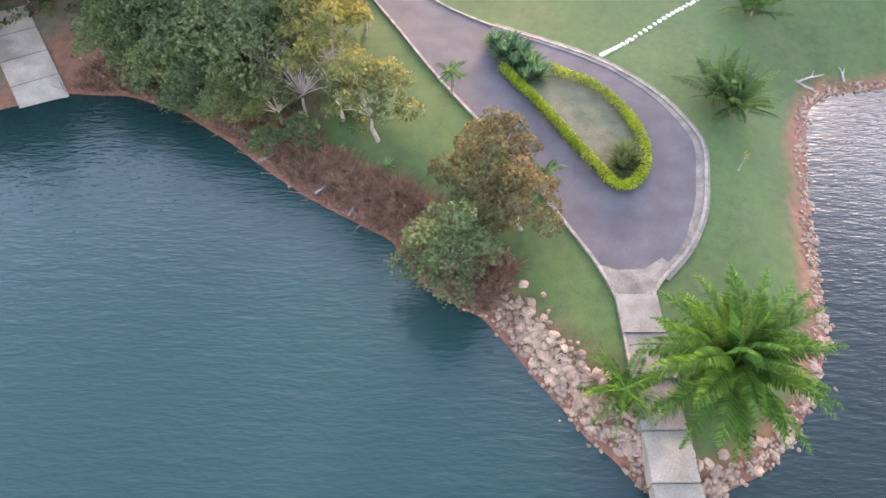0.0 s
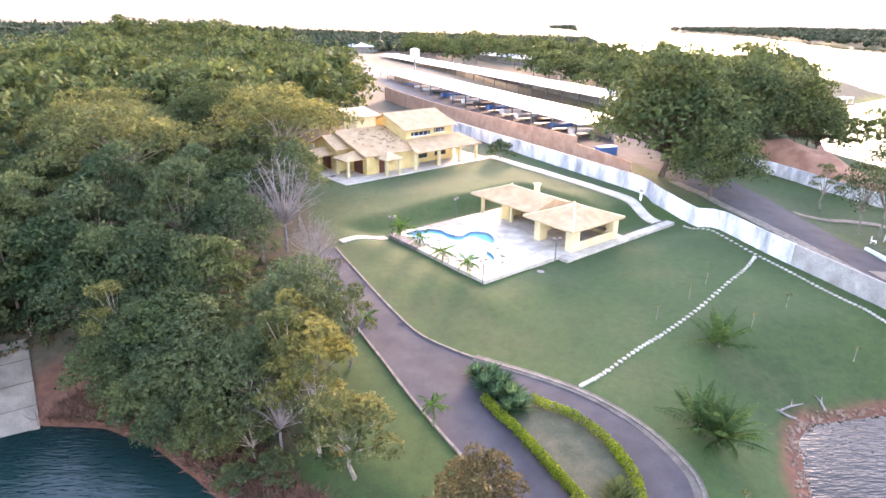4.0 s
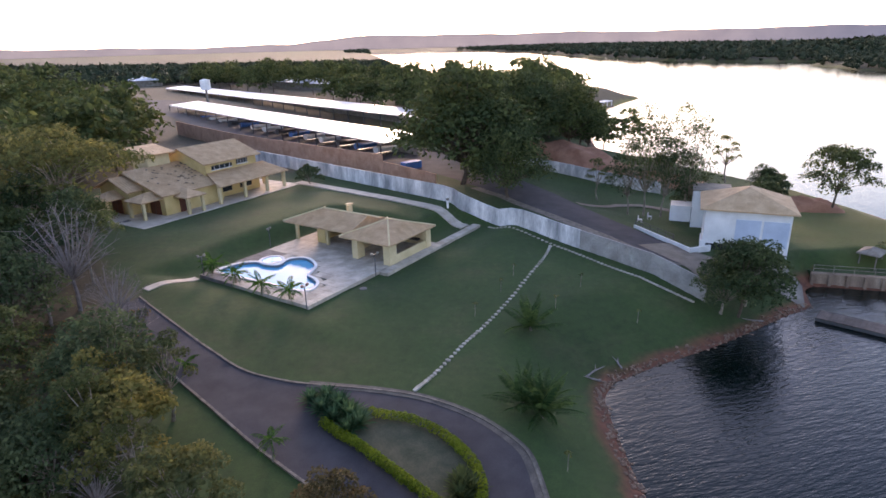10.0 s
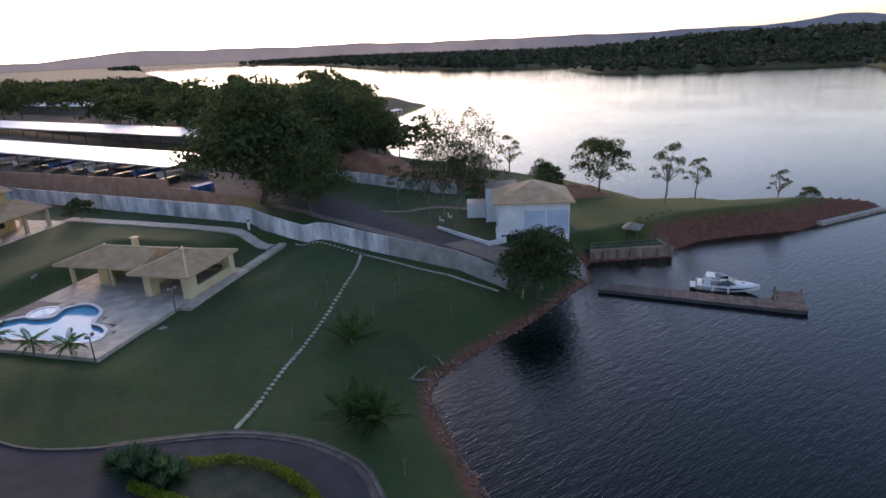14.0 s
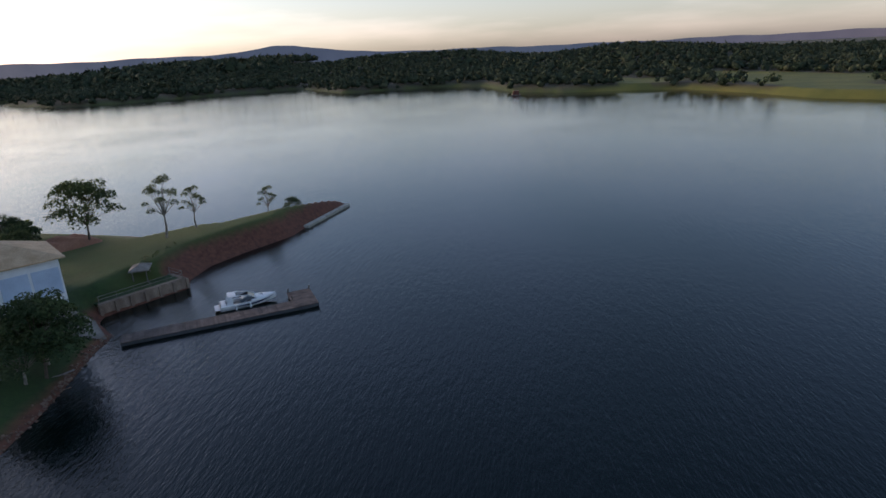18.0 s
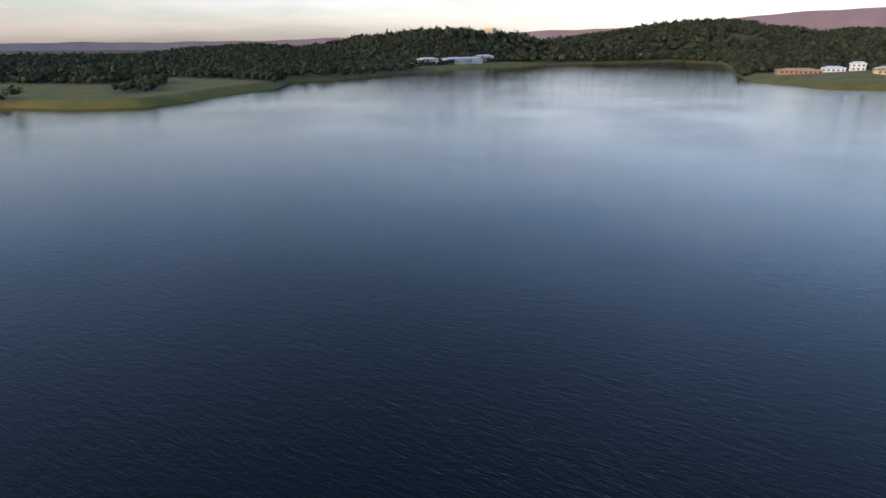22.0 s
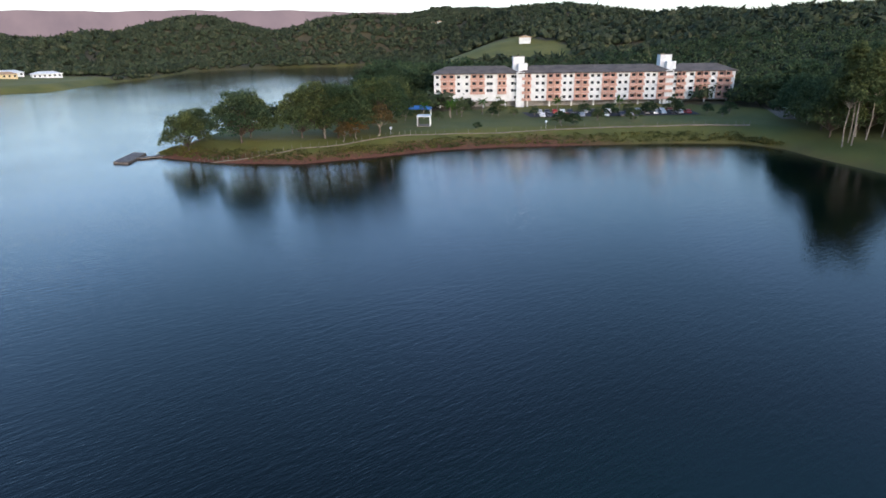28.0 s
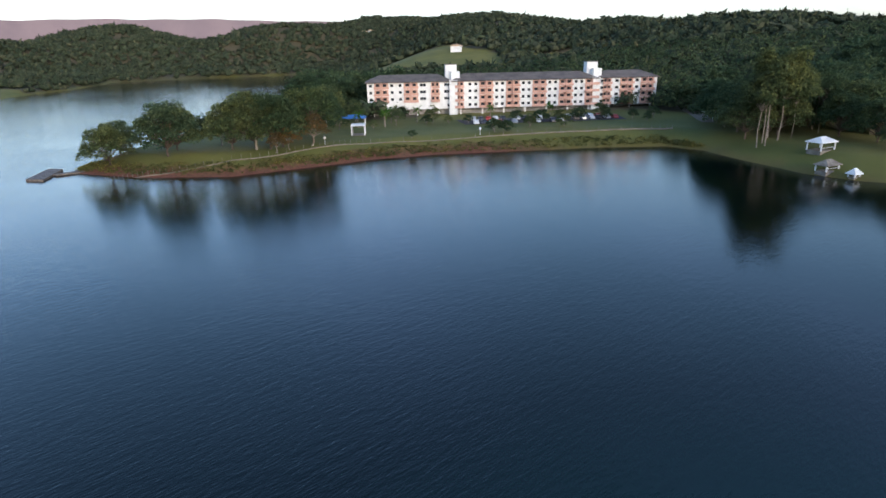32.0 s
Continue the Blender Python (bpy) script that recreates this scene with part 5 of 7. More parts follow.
def tree_kind(tall, wide, base, count, leaf, mat, bark, clumps=16, squash=0.7, lean=0.0, stems=1, trunk=0.16, name="tree", open_=0.0):
    """Meshes of a trunk with limbs and of a crown, for a tree of that height."""
    bm = bmesh.new()
    ends, radii = [], []
    for s in range(stems):
        w0 = rng.uniform(0, 6.28)
        foot = Vector((0.5 * math.cos(w0), 0.5 * math.sin(w0), 0)) * (stems > 1)
        fork = Vector((lean + rng.uniform(-0.3, 0.3) + foot.x * 2, rng.uniform(-0.3, 0.3) + foot.y * 2, base * tall))
        mid = foot.lerp(fork, 0.5) + Vector((rng.uniform(-0.25, 0.25), rng.uniform(-0.25, 0.25), 0))
        tube(bm, (foot - Vector((0, 0, 0.5)), foot + Vector((0, 0, 0.1)), mid, fork), (trunk * 1.5, trunk * 1.2, trunk, trunk * 0.8), 7)
        per = clumps // stems
        for k in range(per):
            w = 2.399 * k + s
            q = math.sqrt((k + 0.5) / per)
            top = base * tall + (tall * (1 - base)) * (0.12 + 0.8 * (1 - q ** 2.4) * rng.uniform(0.55, 1.05))
            e = Vector((fork.x + wide * 0.5 * q * math.cos(w), fork.y + wide * 0.5 * q * math.sin(w), min(top, tall * 0.93)))
            kink = fork.lerp(e, 0.5) + Vector((rng.uniform(-0.3, 0.3), rng.uniform(-0.3, 0.3), 0.25))
            tube(bm, (fork - Vector((0, 0, trunk)), kink, e), (trunk * 0.5, trunk * 0.3, trunk * 0.1), 4)
            ends.append(tuple(e))
            radii.append(wide * rng.uniform(0.15, 0.25) * (1 - 0.25 * open_))
    wood = bpy.data.meshes.new("trunk")
    bm.to_mesh(wood)
    bm.free()
    wood.materials.append(bark)
    v, f = leaves(ends, radii, count, leaf, squash)
    return wood, fast_mesh("crown", v, f, mat)


def bare_kind(tall, wide, twigs, mat):
    """A leafless tree: trunk, limbs and fine twigs."""
    bm = bmesh.new()
    fork = Vector((0, 0, tall * 0.3))
    tube(bm, ((0, 0, -0.5), (0.1, 0, tall * 0.15), fork), (0.2, 0.17, 0.14), 6)
    for k in range(twigs):
        w, q = 2.399 * k, math.sqrt((k + 0.5) / twigs)
        e = Vector((wide * 0.5 * q * math.cos(w), wide * 0.5 * q * math.sin(w), tall * (0.55 + 0.45 * (1 - q * q)) + rng.uniform(-0.5, 0.5)))
        m = fork.lerp(e, 0.5) + Vector((rng.uniform(-0.4, 0.4), rng.uniform(-0.4, 0.4), 0.3))
        tube(bm, (fork, m, e), (0.07, 0.045, 0.015), 4)
        for j in range(7):
            s = m.lerp(e, rng.uniform(0.1, 1))
            g = s + Vector((rng.normal(0, 0.8), rng.normal(0, 0.8), rng.uniform(0.1, 1.0)))
            tube(bm, (s, g), (0.02, 0.006), 3)
    me = bpy.data.meshes.new("crown")
    bm.to_mesh(me)
    bm.free()
    me.materials.append(mat)
    return me


KINDS = {
    "broad": tree_kind(10, 9, 0.3, 4600, 0.21, M_LEAF, M_BARK, 24),
    "broad_dark": tree_kind(11, 8.5, 0.26, 4600, 0.21, M_LEAF_DARK, M_DARKBARK, 22),
    "round": tree_kind(8, 7, 0.2, 4200, 0.18, M_LEAF, M_BARK, 18, 0.85),
    "tall": tree_kind(13, 7, 0.36, 3600, 0.21, M_LEAF, M_BARK, 18, 0.9),
    "yellow": tree_kind(9, 7, 0.3, 2800, 0.2, M_LEAF_YELLOW, M_BARK, 18, 0.8, open_=0.6),
    "rust": tree_kind(7, 6.5, 0.3, 3200, 0.17, M_LEAF_RUST, M_BARK, 18, 0.8, open_=0.5),
    "umbrella": tree_kind(12, 13, 0.5, 5200, 0.22, M_LEAF_YELLOW, M_BARK, 30, 0.4, stems=3, trunk=0.17),
    "thin": tree_kind(10, 5, 0.35, 2000, 0.13, M_LEAF_YELLOW, M_BARK, 14, 0.9, open_=1.0),
    "shrub": tree_kind(3, 3.4, 0.12, 1500, 0.15, M_LEAF, M_BARK, 12, 0.8, trunk=0.06),
    "gum": tree_kind(17, 7, 0.42, 6500, 0.27, M_LEAF, M_BARK, 24, 1.3, trunk=0.12),
    "feather": tree_kind(16, 7.5, 0.22, 3000, 0.17, M_LEAF_DARK, M_BARK, 26, 1.25, trunk=0.13, open_=0.4),
    "dense": tree_kind(11, 11, 0.14, 5600, 0.27, M_LEAF_DARK, M_DARKBARK, 32, 0.75, trunk=0.22),
    "point": tree_kind(14, 14, 0.14, 7000, 0.34, M_LEAF, M_DARKBARK, 34, 0.8, open_=0.45, trunk=0.24),
    "big_dark": tree_kind(15, 15, 0.2, 9500, 0.32, M_LEAF_DARK, M_DARKBARK, 40, 0.75, trunk=0.34),
}
LABELS = {
    "gum": "tall pale-trunked gum tree with feathery leaves", "broad": "broad green leafy tree on the wooded slope", "broad_dark": "dense dark green tree among the woods", "round": "rounded green tree by the lake",
    "tall": "tall narrow green tree with a pale trunk", "yellow": "yellowing thin-crowned tree near the shore", "rust": "tree with rust-brown leaves near the shore",
    "point": "broad dark green lakeside tree with a low dense crown", "feather": "tall feathery tree with a thin pale trunk", "dense": "dense dark lakeside tree with a low crown", "umbrella": "flat-topped tree with forked pale limbs", "thin": "sparse young tree with yellow-green leaves", "shrub": "low leafy green shrub", "big_dark": "large dark spreading shade tree",
}


def plant(kind, x, y, size=1.0, turn=None, stretch=1.0, sink=0.0):
    wood, crown = KINDS[kind]
    t = thing("tree" if kind != "shrub" else "shrub", pose(x, y, ground_at(x, y) - sink, 0, 0, rng.uniform(0, 360) if turn is None else turn) @ Matrix.Diagonal((size, size, size * stretch, 1)),
              LABELS[kind], "tree" if kind != "shrub" else "shrub")
    part("trunk", wood, None, t)
    part("crown", crown, None, t)
    return t


FAR = [tree_kind(10, 9, 0.22, 540, 0.5, M_LEAF, M_BARK, 16, 0.8), tree_kind(11, 8, 0.2, 540, 0.48, M_LEAF, M_BARK, 16, 0.9), tree_kind(12, 10, 0.25, 560, 0.54, M_LEAF, M_BARK, 18, 0.7)]
FAR_CO = []
for wood, crown in FAR:
    pair = []
    for me_ in (wood, crown):
        co = np.empty(len(me_.vertices) * 3)
        me_.vertices.foreach_get("co", co)
        pair.append((co.reshape(-1, 3), [tuple(p.vertices) for p in me_.polygons]))
    FAR_CO.append(pair)


def grove(name, spots_, mat, label):
    """Trees too far off to tell apart, joined: all crowns in one mesh, all trunks in another."""
    crowns, faces, n = [], [], 0
    for x, y, s in spots_:
        co, f = FAR_CO[int(rng.integers(0, 3))][1]
        a = rng.uniform(0, 6.28)
        c, q = math.cos(a) * s, math.sin(a) * s
        crowns.append(np.stack([co[:, 0] * c - co[:, 1] * q + x, co[:, 0] * q + co[:, 1] * c + y, co[:, 2] * s * rng.uniform(0.85, 1.15) + ground_at(x, y)], 1))
        faces.append(np.array(f) + n)
        n += len(co)
    g = tagged(new(name, fast_mesh(name, np.concatenate(crowns), np.concatenate(faces), mat)), label, "woods", kind="stuff")
    bm = bmesh.new()
    for x, y, s in spots_[::2]:
        z = ground_at(x, y)
        tube(bm, ((x, y, z - 0.5), (x + 0.2, y, z + 3.4 * s)), (0.22 * s, 0.14 * s), 4)
    part("trunks", bm, M_DARKBARK, g)["kind"] = "stuff"


# shore trees beside the drive
for kind, x, y, s in (("round", 0.9, 21.6, 0.72), ("rust", 2.4, 25.6, 0.8), ("rust", 5.2, 24.4, 0.72), ("rust", 3.8, 28.6, 0.7), ("yellow", -4.0, 32.4, 0.8), ("thin", -6.6, 34.6, 0.8),
                      ("yellow", -7.6, 38.2, 0.95), ("broad", -12.6, 38.6, 0.75), ("broad", -17.4, 42.0, 0.8), ("round", -21.5, 44.0, 0.9), ("thin", -5.6, 44.0, 0.8),
                      ("round", -13.6, 36.4, 0.45), ("round", -22.6, 41.0, 0.62), ("broad", -20.0, 39.8, 0.55), ("round", -17.6, 37.9, 0.62), ("round", -15.2, 36.3, 0.55), ("broad_dark", -24.6, 42.2, 0.6), ("shrub", -11.6, 33.2, 0.7), ("shrub", -18.6, 38.4, 1.2), ("shrub", -21.4, 40.4, 1.2), ("round", -16.8, 39.2, 0.5), ("broad", -20.2, 41.6, 0.5), ("yellow", -11.2, 35.2, 0.5), ("shrub", -9.4, 33.0, 0.8), ("round", -23.4, 43.4, 0.45), ("shrub", -25.2, 44.6, 1.0), ("yellow", -9.2, 41.2, 0.9),
                      ("round", -25.5, 47.0, 0.85), ("broad", -29.0, 49.0, 0.75), ("broad", -22.6, 45.4, 0.7), ("broad_dark", -19.0, 44.0, 0.8), ("broad", -27.5, 51.5, 0.9), ("broad_dark", -33.5, 53.0, 0.95), ("round", -38.5, 48.5, 1.0), ("yellow", -24.2, 49.5, 0.9), ("broad", -40.5, 55.5, 1.1), ("broad", -46, 50, 1.0), ("round", -44, 43.5, 0.8), ("shrub", -34.5, 49, 1.0), ("shrub", -36.4, 41.4, 0.9)):
    plant(kind, x, y, s)
# the wood west of the drive
spots = []
k = 0
while len(spots) < 290 and k < 16000:
    k += 1
    y = 36 + 135 * rng.random() ** 1.5
    east = -9.5 if y < 62 else -9.5 - 0.42 * (y - 62)
    if y > 124:
        east = 10 - 0.45 * (y - 125)
    x = east - (34 + 0.75 * y) * rng.random()
    if any(math.hypot(x - a, y - b) < r for a, b, r in ((-16, 65, 5.6), (-11, 60, 3.4), (-9.5, 54, 3.4), (-9.5, 35.8, 3), (-24, 90, 4))):
        continue
    if (y > 98 and x > -0.07 * y - 7) or inland(np.array([x]), np.array([y]))[0] < 2.6 or any(math.hypot(x - a, y - b) < 3.9 for a, b in spots) or math.hypot(x + 31, y - 43.5) < 6.5:
        continue
    spots.append((x, y))
far_spots = [(x, y, rng.uniform(0.8, 1.2) + 0.3) for x, y in spots if y > 104 or x < -58]
for i, (x, y) in enumerate(spots):
    if y > 104 or x < -58:
        continue
    kind = ("broad", "broad_dark", "broad", "tall", "broad_dark", "round", "yellow", "thin")[int(rng.integers(0, 8))]
    plant(kind, x, y, rng.uniform(0.75, 1.1) + 0.25 * (y > 115))
plant("umbrella", -36, 74, 1.25), plant("umbrella", -19, 84, 1.3), plant("umbrella", -30, 100, 1.2), plant("umbrella", -46, 88, 1.2)
DEAD = bare_kind(9, 9, 34, M_TWIG)
for x, y, s in ((-15.5, 66, 1.25), (-17.6, 63.5, 0.9), (-11, 60, 0.75), (-9.5, 54, 0.7), (-9.5, 35.8, 0.6), (-60, 80, 1.0), (-24, 90, 1.0)):
    t = thing("bare_tree", pose(x, y, ground_at(x, y), 0, 0, rng.uniform(0, 360)) @ Matrix.Diagonal((s, s, s, 1)), "leafless grey tree with fine twigs", "tree")
    part("crown", DEAD, None, t)
# yard and lakeside trees
for kind, x, y, s in (("big_dark", 39.5, 97, 1.38), ("big_dark", 47, 108, 1.15), ("big_dark", 42.2, 84.6, 0.74), ("big_dark", 63, 120, 1.2), ("big_dark", 74, 119, 1.0), ("broad_dark", 51.4, 45.4, 0.92), ("round", 53.6, 46.8, 0.95), ("round", 49.6, 46.2, 0.85),
                      ("feather", 61.4, 75.2, 1.12), ("feather", 63.4, 73.6, 0.98), ("feather", 59.6, 76.8, 0.86), ("feather", 66.8, 72.2, 1.1), ("feather", 68.0, 73.0, 0.7), ("round", 68.4, 74.0, 0.6), ("thin", 88.5, 86.5, 0.98), ("thin", 60, 86, 0.8), ("dense", 91, 79.5, 0.45), ("dense", 80, 120, 0.7), ("shrub", 78, 92, 1.6),
                      ("broad_dark", 89.6, 65.4, 1.08), ("thin", 91.4, 53.2, 1.12), ("thin", 97.4, 51.0, 0.8), ("thin", 110.5, 43.0, 0.72), ("broad_dark", 115.4, 39.6, 0.36), ("shrub", 84, 74, 1.4), ("shrub", 88, 76, 1.5), ("shrub", 92, 78, 1.3), ("shrub", 14.3, 108.5, 1.3),
                      ("point", -50.2, -172.5, 0.8), ("point", -54.5, -176.5, 0.7), ("point", -62.0, -163.6, 1.05), ("point", -66.5, -168, 0.85), ("point", -76.8, -156.4, 0.98), ("point", -82.4, -154, 1.15), ("broad_dark", -84.4, -149.5, 1.5), ("point", -88.4, -149.6, 1.05), ("point", -92.5, -153.5, 1.0), ("broad_dark", -98.4, -149.2, 1.6), ("rust", -95.6, -145.6, 1.25), ("rust", -88.2, -146.0, 0.9), ("rust", -84.0, -146.2, 0.8), ("yellow", -81.0, -151.0, 1.75),
                      ("point", -107, -161, 0.8), ("point", -124, -180, 0.9), ("point", -134, -192, 1.0), ("round", -126, -176, 0.95), ("round", -120, -166, 0.8),
                      ("broad_dark", -131, -195, 1.2), ("dense", -142, -206, 1.3), ("dense", -152, -214, 1.35), ("round", -136, -178, 1.0), ("round", -146, -186, 1.0), ("round", -163, -119.5, 0.55), ("round", -165.5, -121.0, 0.5),
                      ("shrub", -147, -121, 1.6), ("shrub", -150, -119, 1.4), ("shrub", -172, -112, 1.5), ("round", -150, -152, 0.8), ("round", -140, -160, 0.8), ("shrub", -176, -125, 1.6), ("shrub", -190, -118, 1.6), ("round", -196, -112, 0.8), ("shrub", -124, -135, 0.8),
                      ("gum", -174.6, -52.4, 1.35), ("gum", -175.4, -50.6, 1.55), ("gum", -177.4, -52, 1.4), ("gum", -180, -49, 1.5), ("gum", -183.5, -52.5, 1.45), ("gum", -187, -47.5, 1.3), ("gum", -206, -47, 1.05), ("gum", -200, -44, 1.1),
                      ("point", -182, -58, 1.0), ("point", -190, -63, 1.1), ("point", -197, -56, 1.2), ("point", -206, -60, 1.2), ("point", -190, -52, 1.0), ("point", -199, -70, 1.1), ("point", -209, -76, 1.0), ("point", -196, -38, 0.9), ("point", -208, -36, 1.1), ("point", -190, -28, 0.85), ("point", -216, -48, 1.2), ("point", -222, -66, 1.2), ("point", -180, -20, 0.8)):
    plant(kind, x, y, s)
for x, y, k in ((-147, -152, 0.5), (-153, -147, 0.4), (-158, -142, 0.45), (-172, -132, 0.6), (-184, -122, 0.55), (-188, -118, 0.4), (-196, -110, 0.5), (-202, -103, 0.5), (-208, -98, 0.6), (-199, -96, 0.4), (-128, -158, 0.4)):
    plant("round", x, y, k)
yard = []
for i in range(150):
    u = rng.uniform(0, 1)
    yard.append((60 + 75 * u + rng.uniform(-8, 18), 128 + 80 * u + rng.uniform(-16, 44), rng.uniform(1.0, 1.5)))
for i in range(420):
    y = rng.uniform(125, 430)
    if i % 2:
        yard.append((5 - 0.46 * (y - 125) - 90 * rng.random() ** 1.5, y, rng.uniform(1.0, 1.45)))
    else:
        yard.append((72 - 0.3 * (y - 130) + 90 * rng.random() ** 1.2, y, rng.uniform(1.0, 1.45)))
yard = [p for p in yard if not (p[1] < 300 and -0.07 * p[1] - 8 < p[0] < 45) and inland(np.array([p[0]]), np.array([p[1]]))[0] > 3 and math.hypot(p[0] - 70, p[1] - 106) > 20]
grove("woodland", far_spots + yard, M_LEAF_DARK, "dark woodland round the boat yard")
slope_trees = []
for i in range(230):
    a = rng.uniform(0, 1)
    x, y = -200 - 100 * a + rng.uniform(-20, 14), -70 + 70 * a + rng.uniform(-46, 20)
    if y > -58 - 0.2 * (x + 200) or x < -226 or y > -60:
        if inland(np.array([x]), np.array([y]))[0] > 8:
            slope_trees.append((x, y, rng.uniform(0.9, 1.4)))
for i in range(70):
    x, y = -150 - 40 * rng.random(), -205 - 45 * rng.random()
    if inland(np.array([x]), np.array([y]))[0] > 4:
        slope_trees.append((x, y, rng.uniform(1.1, 1.5)))
grove("woodland", slope_trees, M_LEAF, "dark woodland beside the hotel")


# ---- far woods ----
def clump_mesh(name, xs, ys, zs, rs, mat, sprays=0):
    """Many small uneven lumps joined in one mesh; with sprays, ragged leafy crowns."""
    base = bmesh.new()
    bmesh.ops.create_icosphere(base, subdivisions=1, radius=1)
    bv = np.array([v.co for v in base.verts])
    bf = np.array([[v.index for v in f.verts] for f in base.faces])
    base.free()
    n, k = len(xs), len(bv)
    rs = np.asarray(rs)
    jit = 1 + 0.32 * rng.normal(size=(n, k, 1)).clip(-1.6, 1.6) * 0.7
    at = np.stack([xs, ys, zs], 1)
    v = bv[None] * jit * (rs * (0.72 if sprays else 1))[:, None, None] * [1, 1, 0.85] + at[:, None]
    v, f = v.reshape(-1, 3), (bf[None] + (np.arange(n) * k)[:, None, None]).reshape(-1, 3)
    if sprays:
        m = n * sprays
        d = rng.normal(size=(m, 3))
        d /= np.linalg.norm(d, axis=1)[:, None]
        d[:, 2] = np.abs(d[:, 2]) * 1.1 - 0.25
        r = np.repeat(rs, sprays)[:, None]
        c = np.repeat(at, sprays, 0) + d * r * rng.uniform(0.6, 1.05, (m, 1))
        a = rng.normal(size=(m, 3)) * r * 0.34
        b = np.cross(d, a) * rng.uniform(0.5, 1.0, (m, 1))
        tri = np.stack([c - a - b * 0.6, c + a - b * 0.5, c + b], 1).reshape(-1, 3)
        f = np.concatenate([f, np.arange(m * 3).reshape(-1, 3) + len(v)])
        v = np.concatenate([v, tri])
    return fast_mesh(name, v, f, mat)


def woods(name, n, x0, x1, y0, y1, keep, r0, r1, label):
    x, y = rng.uniform(x0, x1, n), rng.uniform(y0, y1, n)
    d = inland(x, y)
    ok = (d > 1.2) & keep(x, y, d)
    x, y = x[ok], y[ok]
    r = rng.uniform(r0, r1, len(x))
    z = height(x, y) + r * 0.75
    near = np.hypot(x, y) < 430
    wood = tagged(new(name, clump_mesh(name, x, y, z, np.where(near, r * 0.78, r), M_FARWOOD, 9)), label, "woods", kind="stuff")
    if near.sum() > 20:
        c = np.stack([x[near], y[near], z[near]], 1)
        v, f = leaves(c, r[near] * 1.05, int(near.sum()) * 46, 0.62, 0.9)
        part("leaf_canopy", fast_mesh("leaf_canopy", v, f, M_LEAF), None, wood)["kind"] = "stuff"


M_FARWOOD, fn, fl, fp = material("far_woods", 0.95)
fg = fn.new("ShaderNodeNewGeometry")
fc = ramp(fn, fl, fg.outputs["Random Per Island"], (0.0, (0.030, 0.044, 0.028)), (0.6, (0.050, 0.064, 0.036)), (1.0, (0.084, 0.086, 0.052)))
fc = mixed(fn, fl, 1.0, fc, ramp(fn, fl, noise_tex(fn, fl, fg.outputs["Position"], 0.6, 5, 0.75), (0.35, (0.55, 0.58, 0.56)), (0.65, (1.25, 1.22, 1.15))), "MULTIPLY")
fl.new(fc, fp.inputs["Base Color"])
fp.inputs["Specular IOR Level"].default_value = 0.1


woods("far_woods", 30000, 250, 1100, -900, 900, lambda x, y, d: (np.hypot(x, y) < 1000) & ~open_land(x, y) & (d < 420), 2.2, 4.6, "dark wooded hills across the lake")
woods("far_woods", 36000, -1000, 300, -1150, -150, lambda x, y, d: ~open_land(x, y) & (d < 650), 2.4, 5.2, "dark wooded hills behind the hotel")
woods("far_woods", 9000, -500, 900, -1750, -850, lambda x, y, d: (y < -1140) | (x > 290), 5.0, 8.5, "dark wooded hills at the lake's far end")
woods("far_woods", 9000, -700, -180, -220, 120, lambda x, y, d: ~open_land(x, y) & (x < -225), 2.4, 5, "woods on the slope by the lake")
woods("far_woods", 15000, -500, 240, 60, 900, lambda x, y, d: (x < -85 - 0.3 * (y - 100)) | (y > 420), 2.6, 5, "dense dark woodland running inland")
woods("far_woods", 16000, 500, 2200, 300, 2600, lambda x, y, d: (np.hypot(x, y) > 900) & (d < 500), 5, 9, "distant wooded shore")

# ---- palms and garden plants ----


def frond_mesh(length, width, arch, leaflets, mat, rise=0.7):
    """One feather frond along +x: a rib with paired leaflets that hang."""
    v, f = [], []
    n = leaflets
    for i in range(n):
        u = (i + 1) / n
        x, z = length * u * (1 - 0.18 * u * arch), rise * length * 0.5 * u - arch * length * 0.62 * u * u
        w = width * math.sin(math.pi * min(1, 0.14 + 0.86 * u)) ** 0.6 * (1 - 0.35 * u)
        for s in (-1, 1):
            k = len(v)
            j = 0.12 * rng.normal()
            v += [(x, 0, z), (x + 0.07 * length / 4, s * 0.02, z + 0.02), (x + w * (0.55 + j), s * w * 0.9, z - w * (0.35 + 0.25 * rng.random())), (x + w * 0.42, s * w * 0.5, z - w * 0.02)]
            f.append((k, k + 1, k + 2, k + 3))
    for i in range(8):
        a, b = i / 8, (i + 1) / 8
        k = len(v)
        for u in (a, b):
            x, z = length * u * (1 - 0.18 * u * arch), rise * length * 0.5 * u - arch * length * 0.62 * u * u
            t = 0.05 * (1 - u) + 0.008
            v += [(x, -t, z), (x, t, z)]
        f.append((k, k + 1, k + 3, k + 2))
    return mesh_of("frond", v, f, mat)


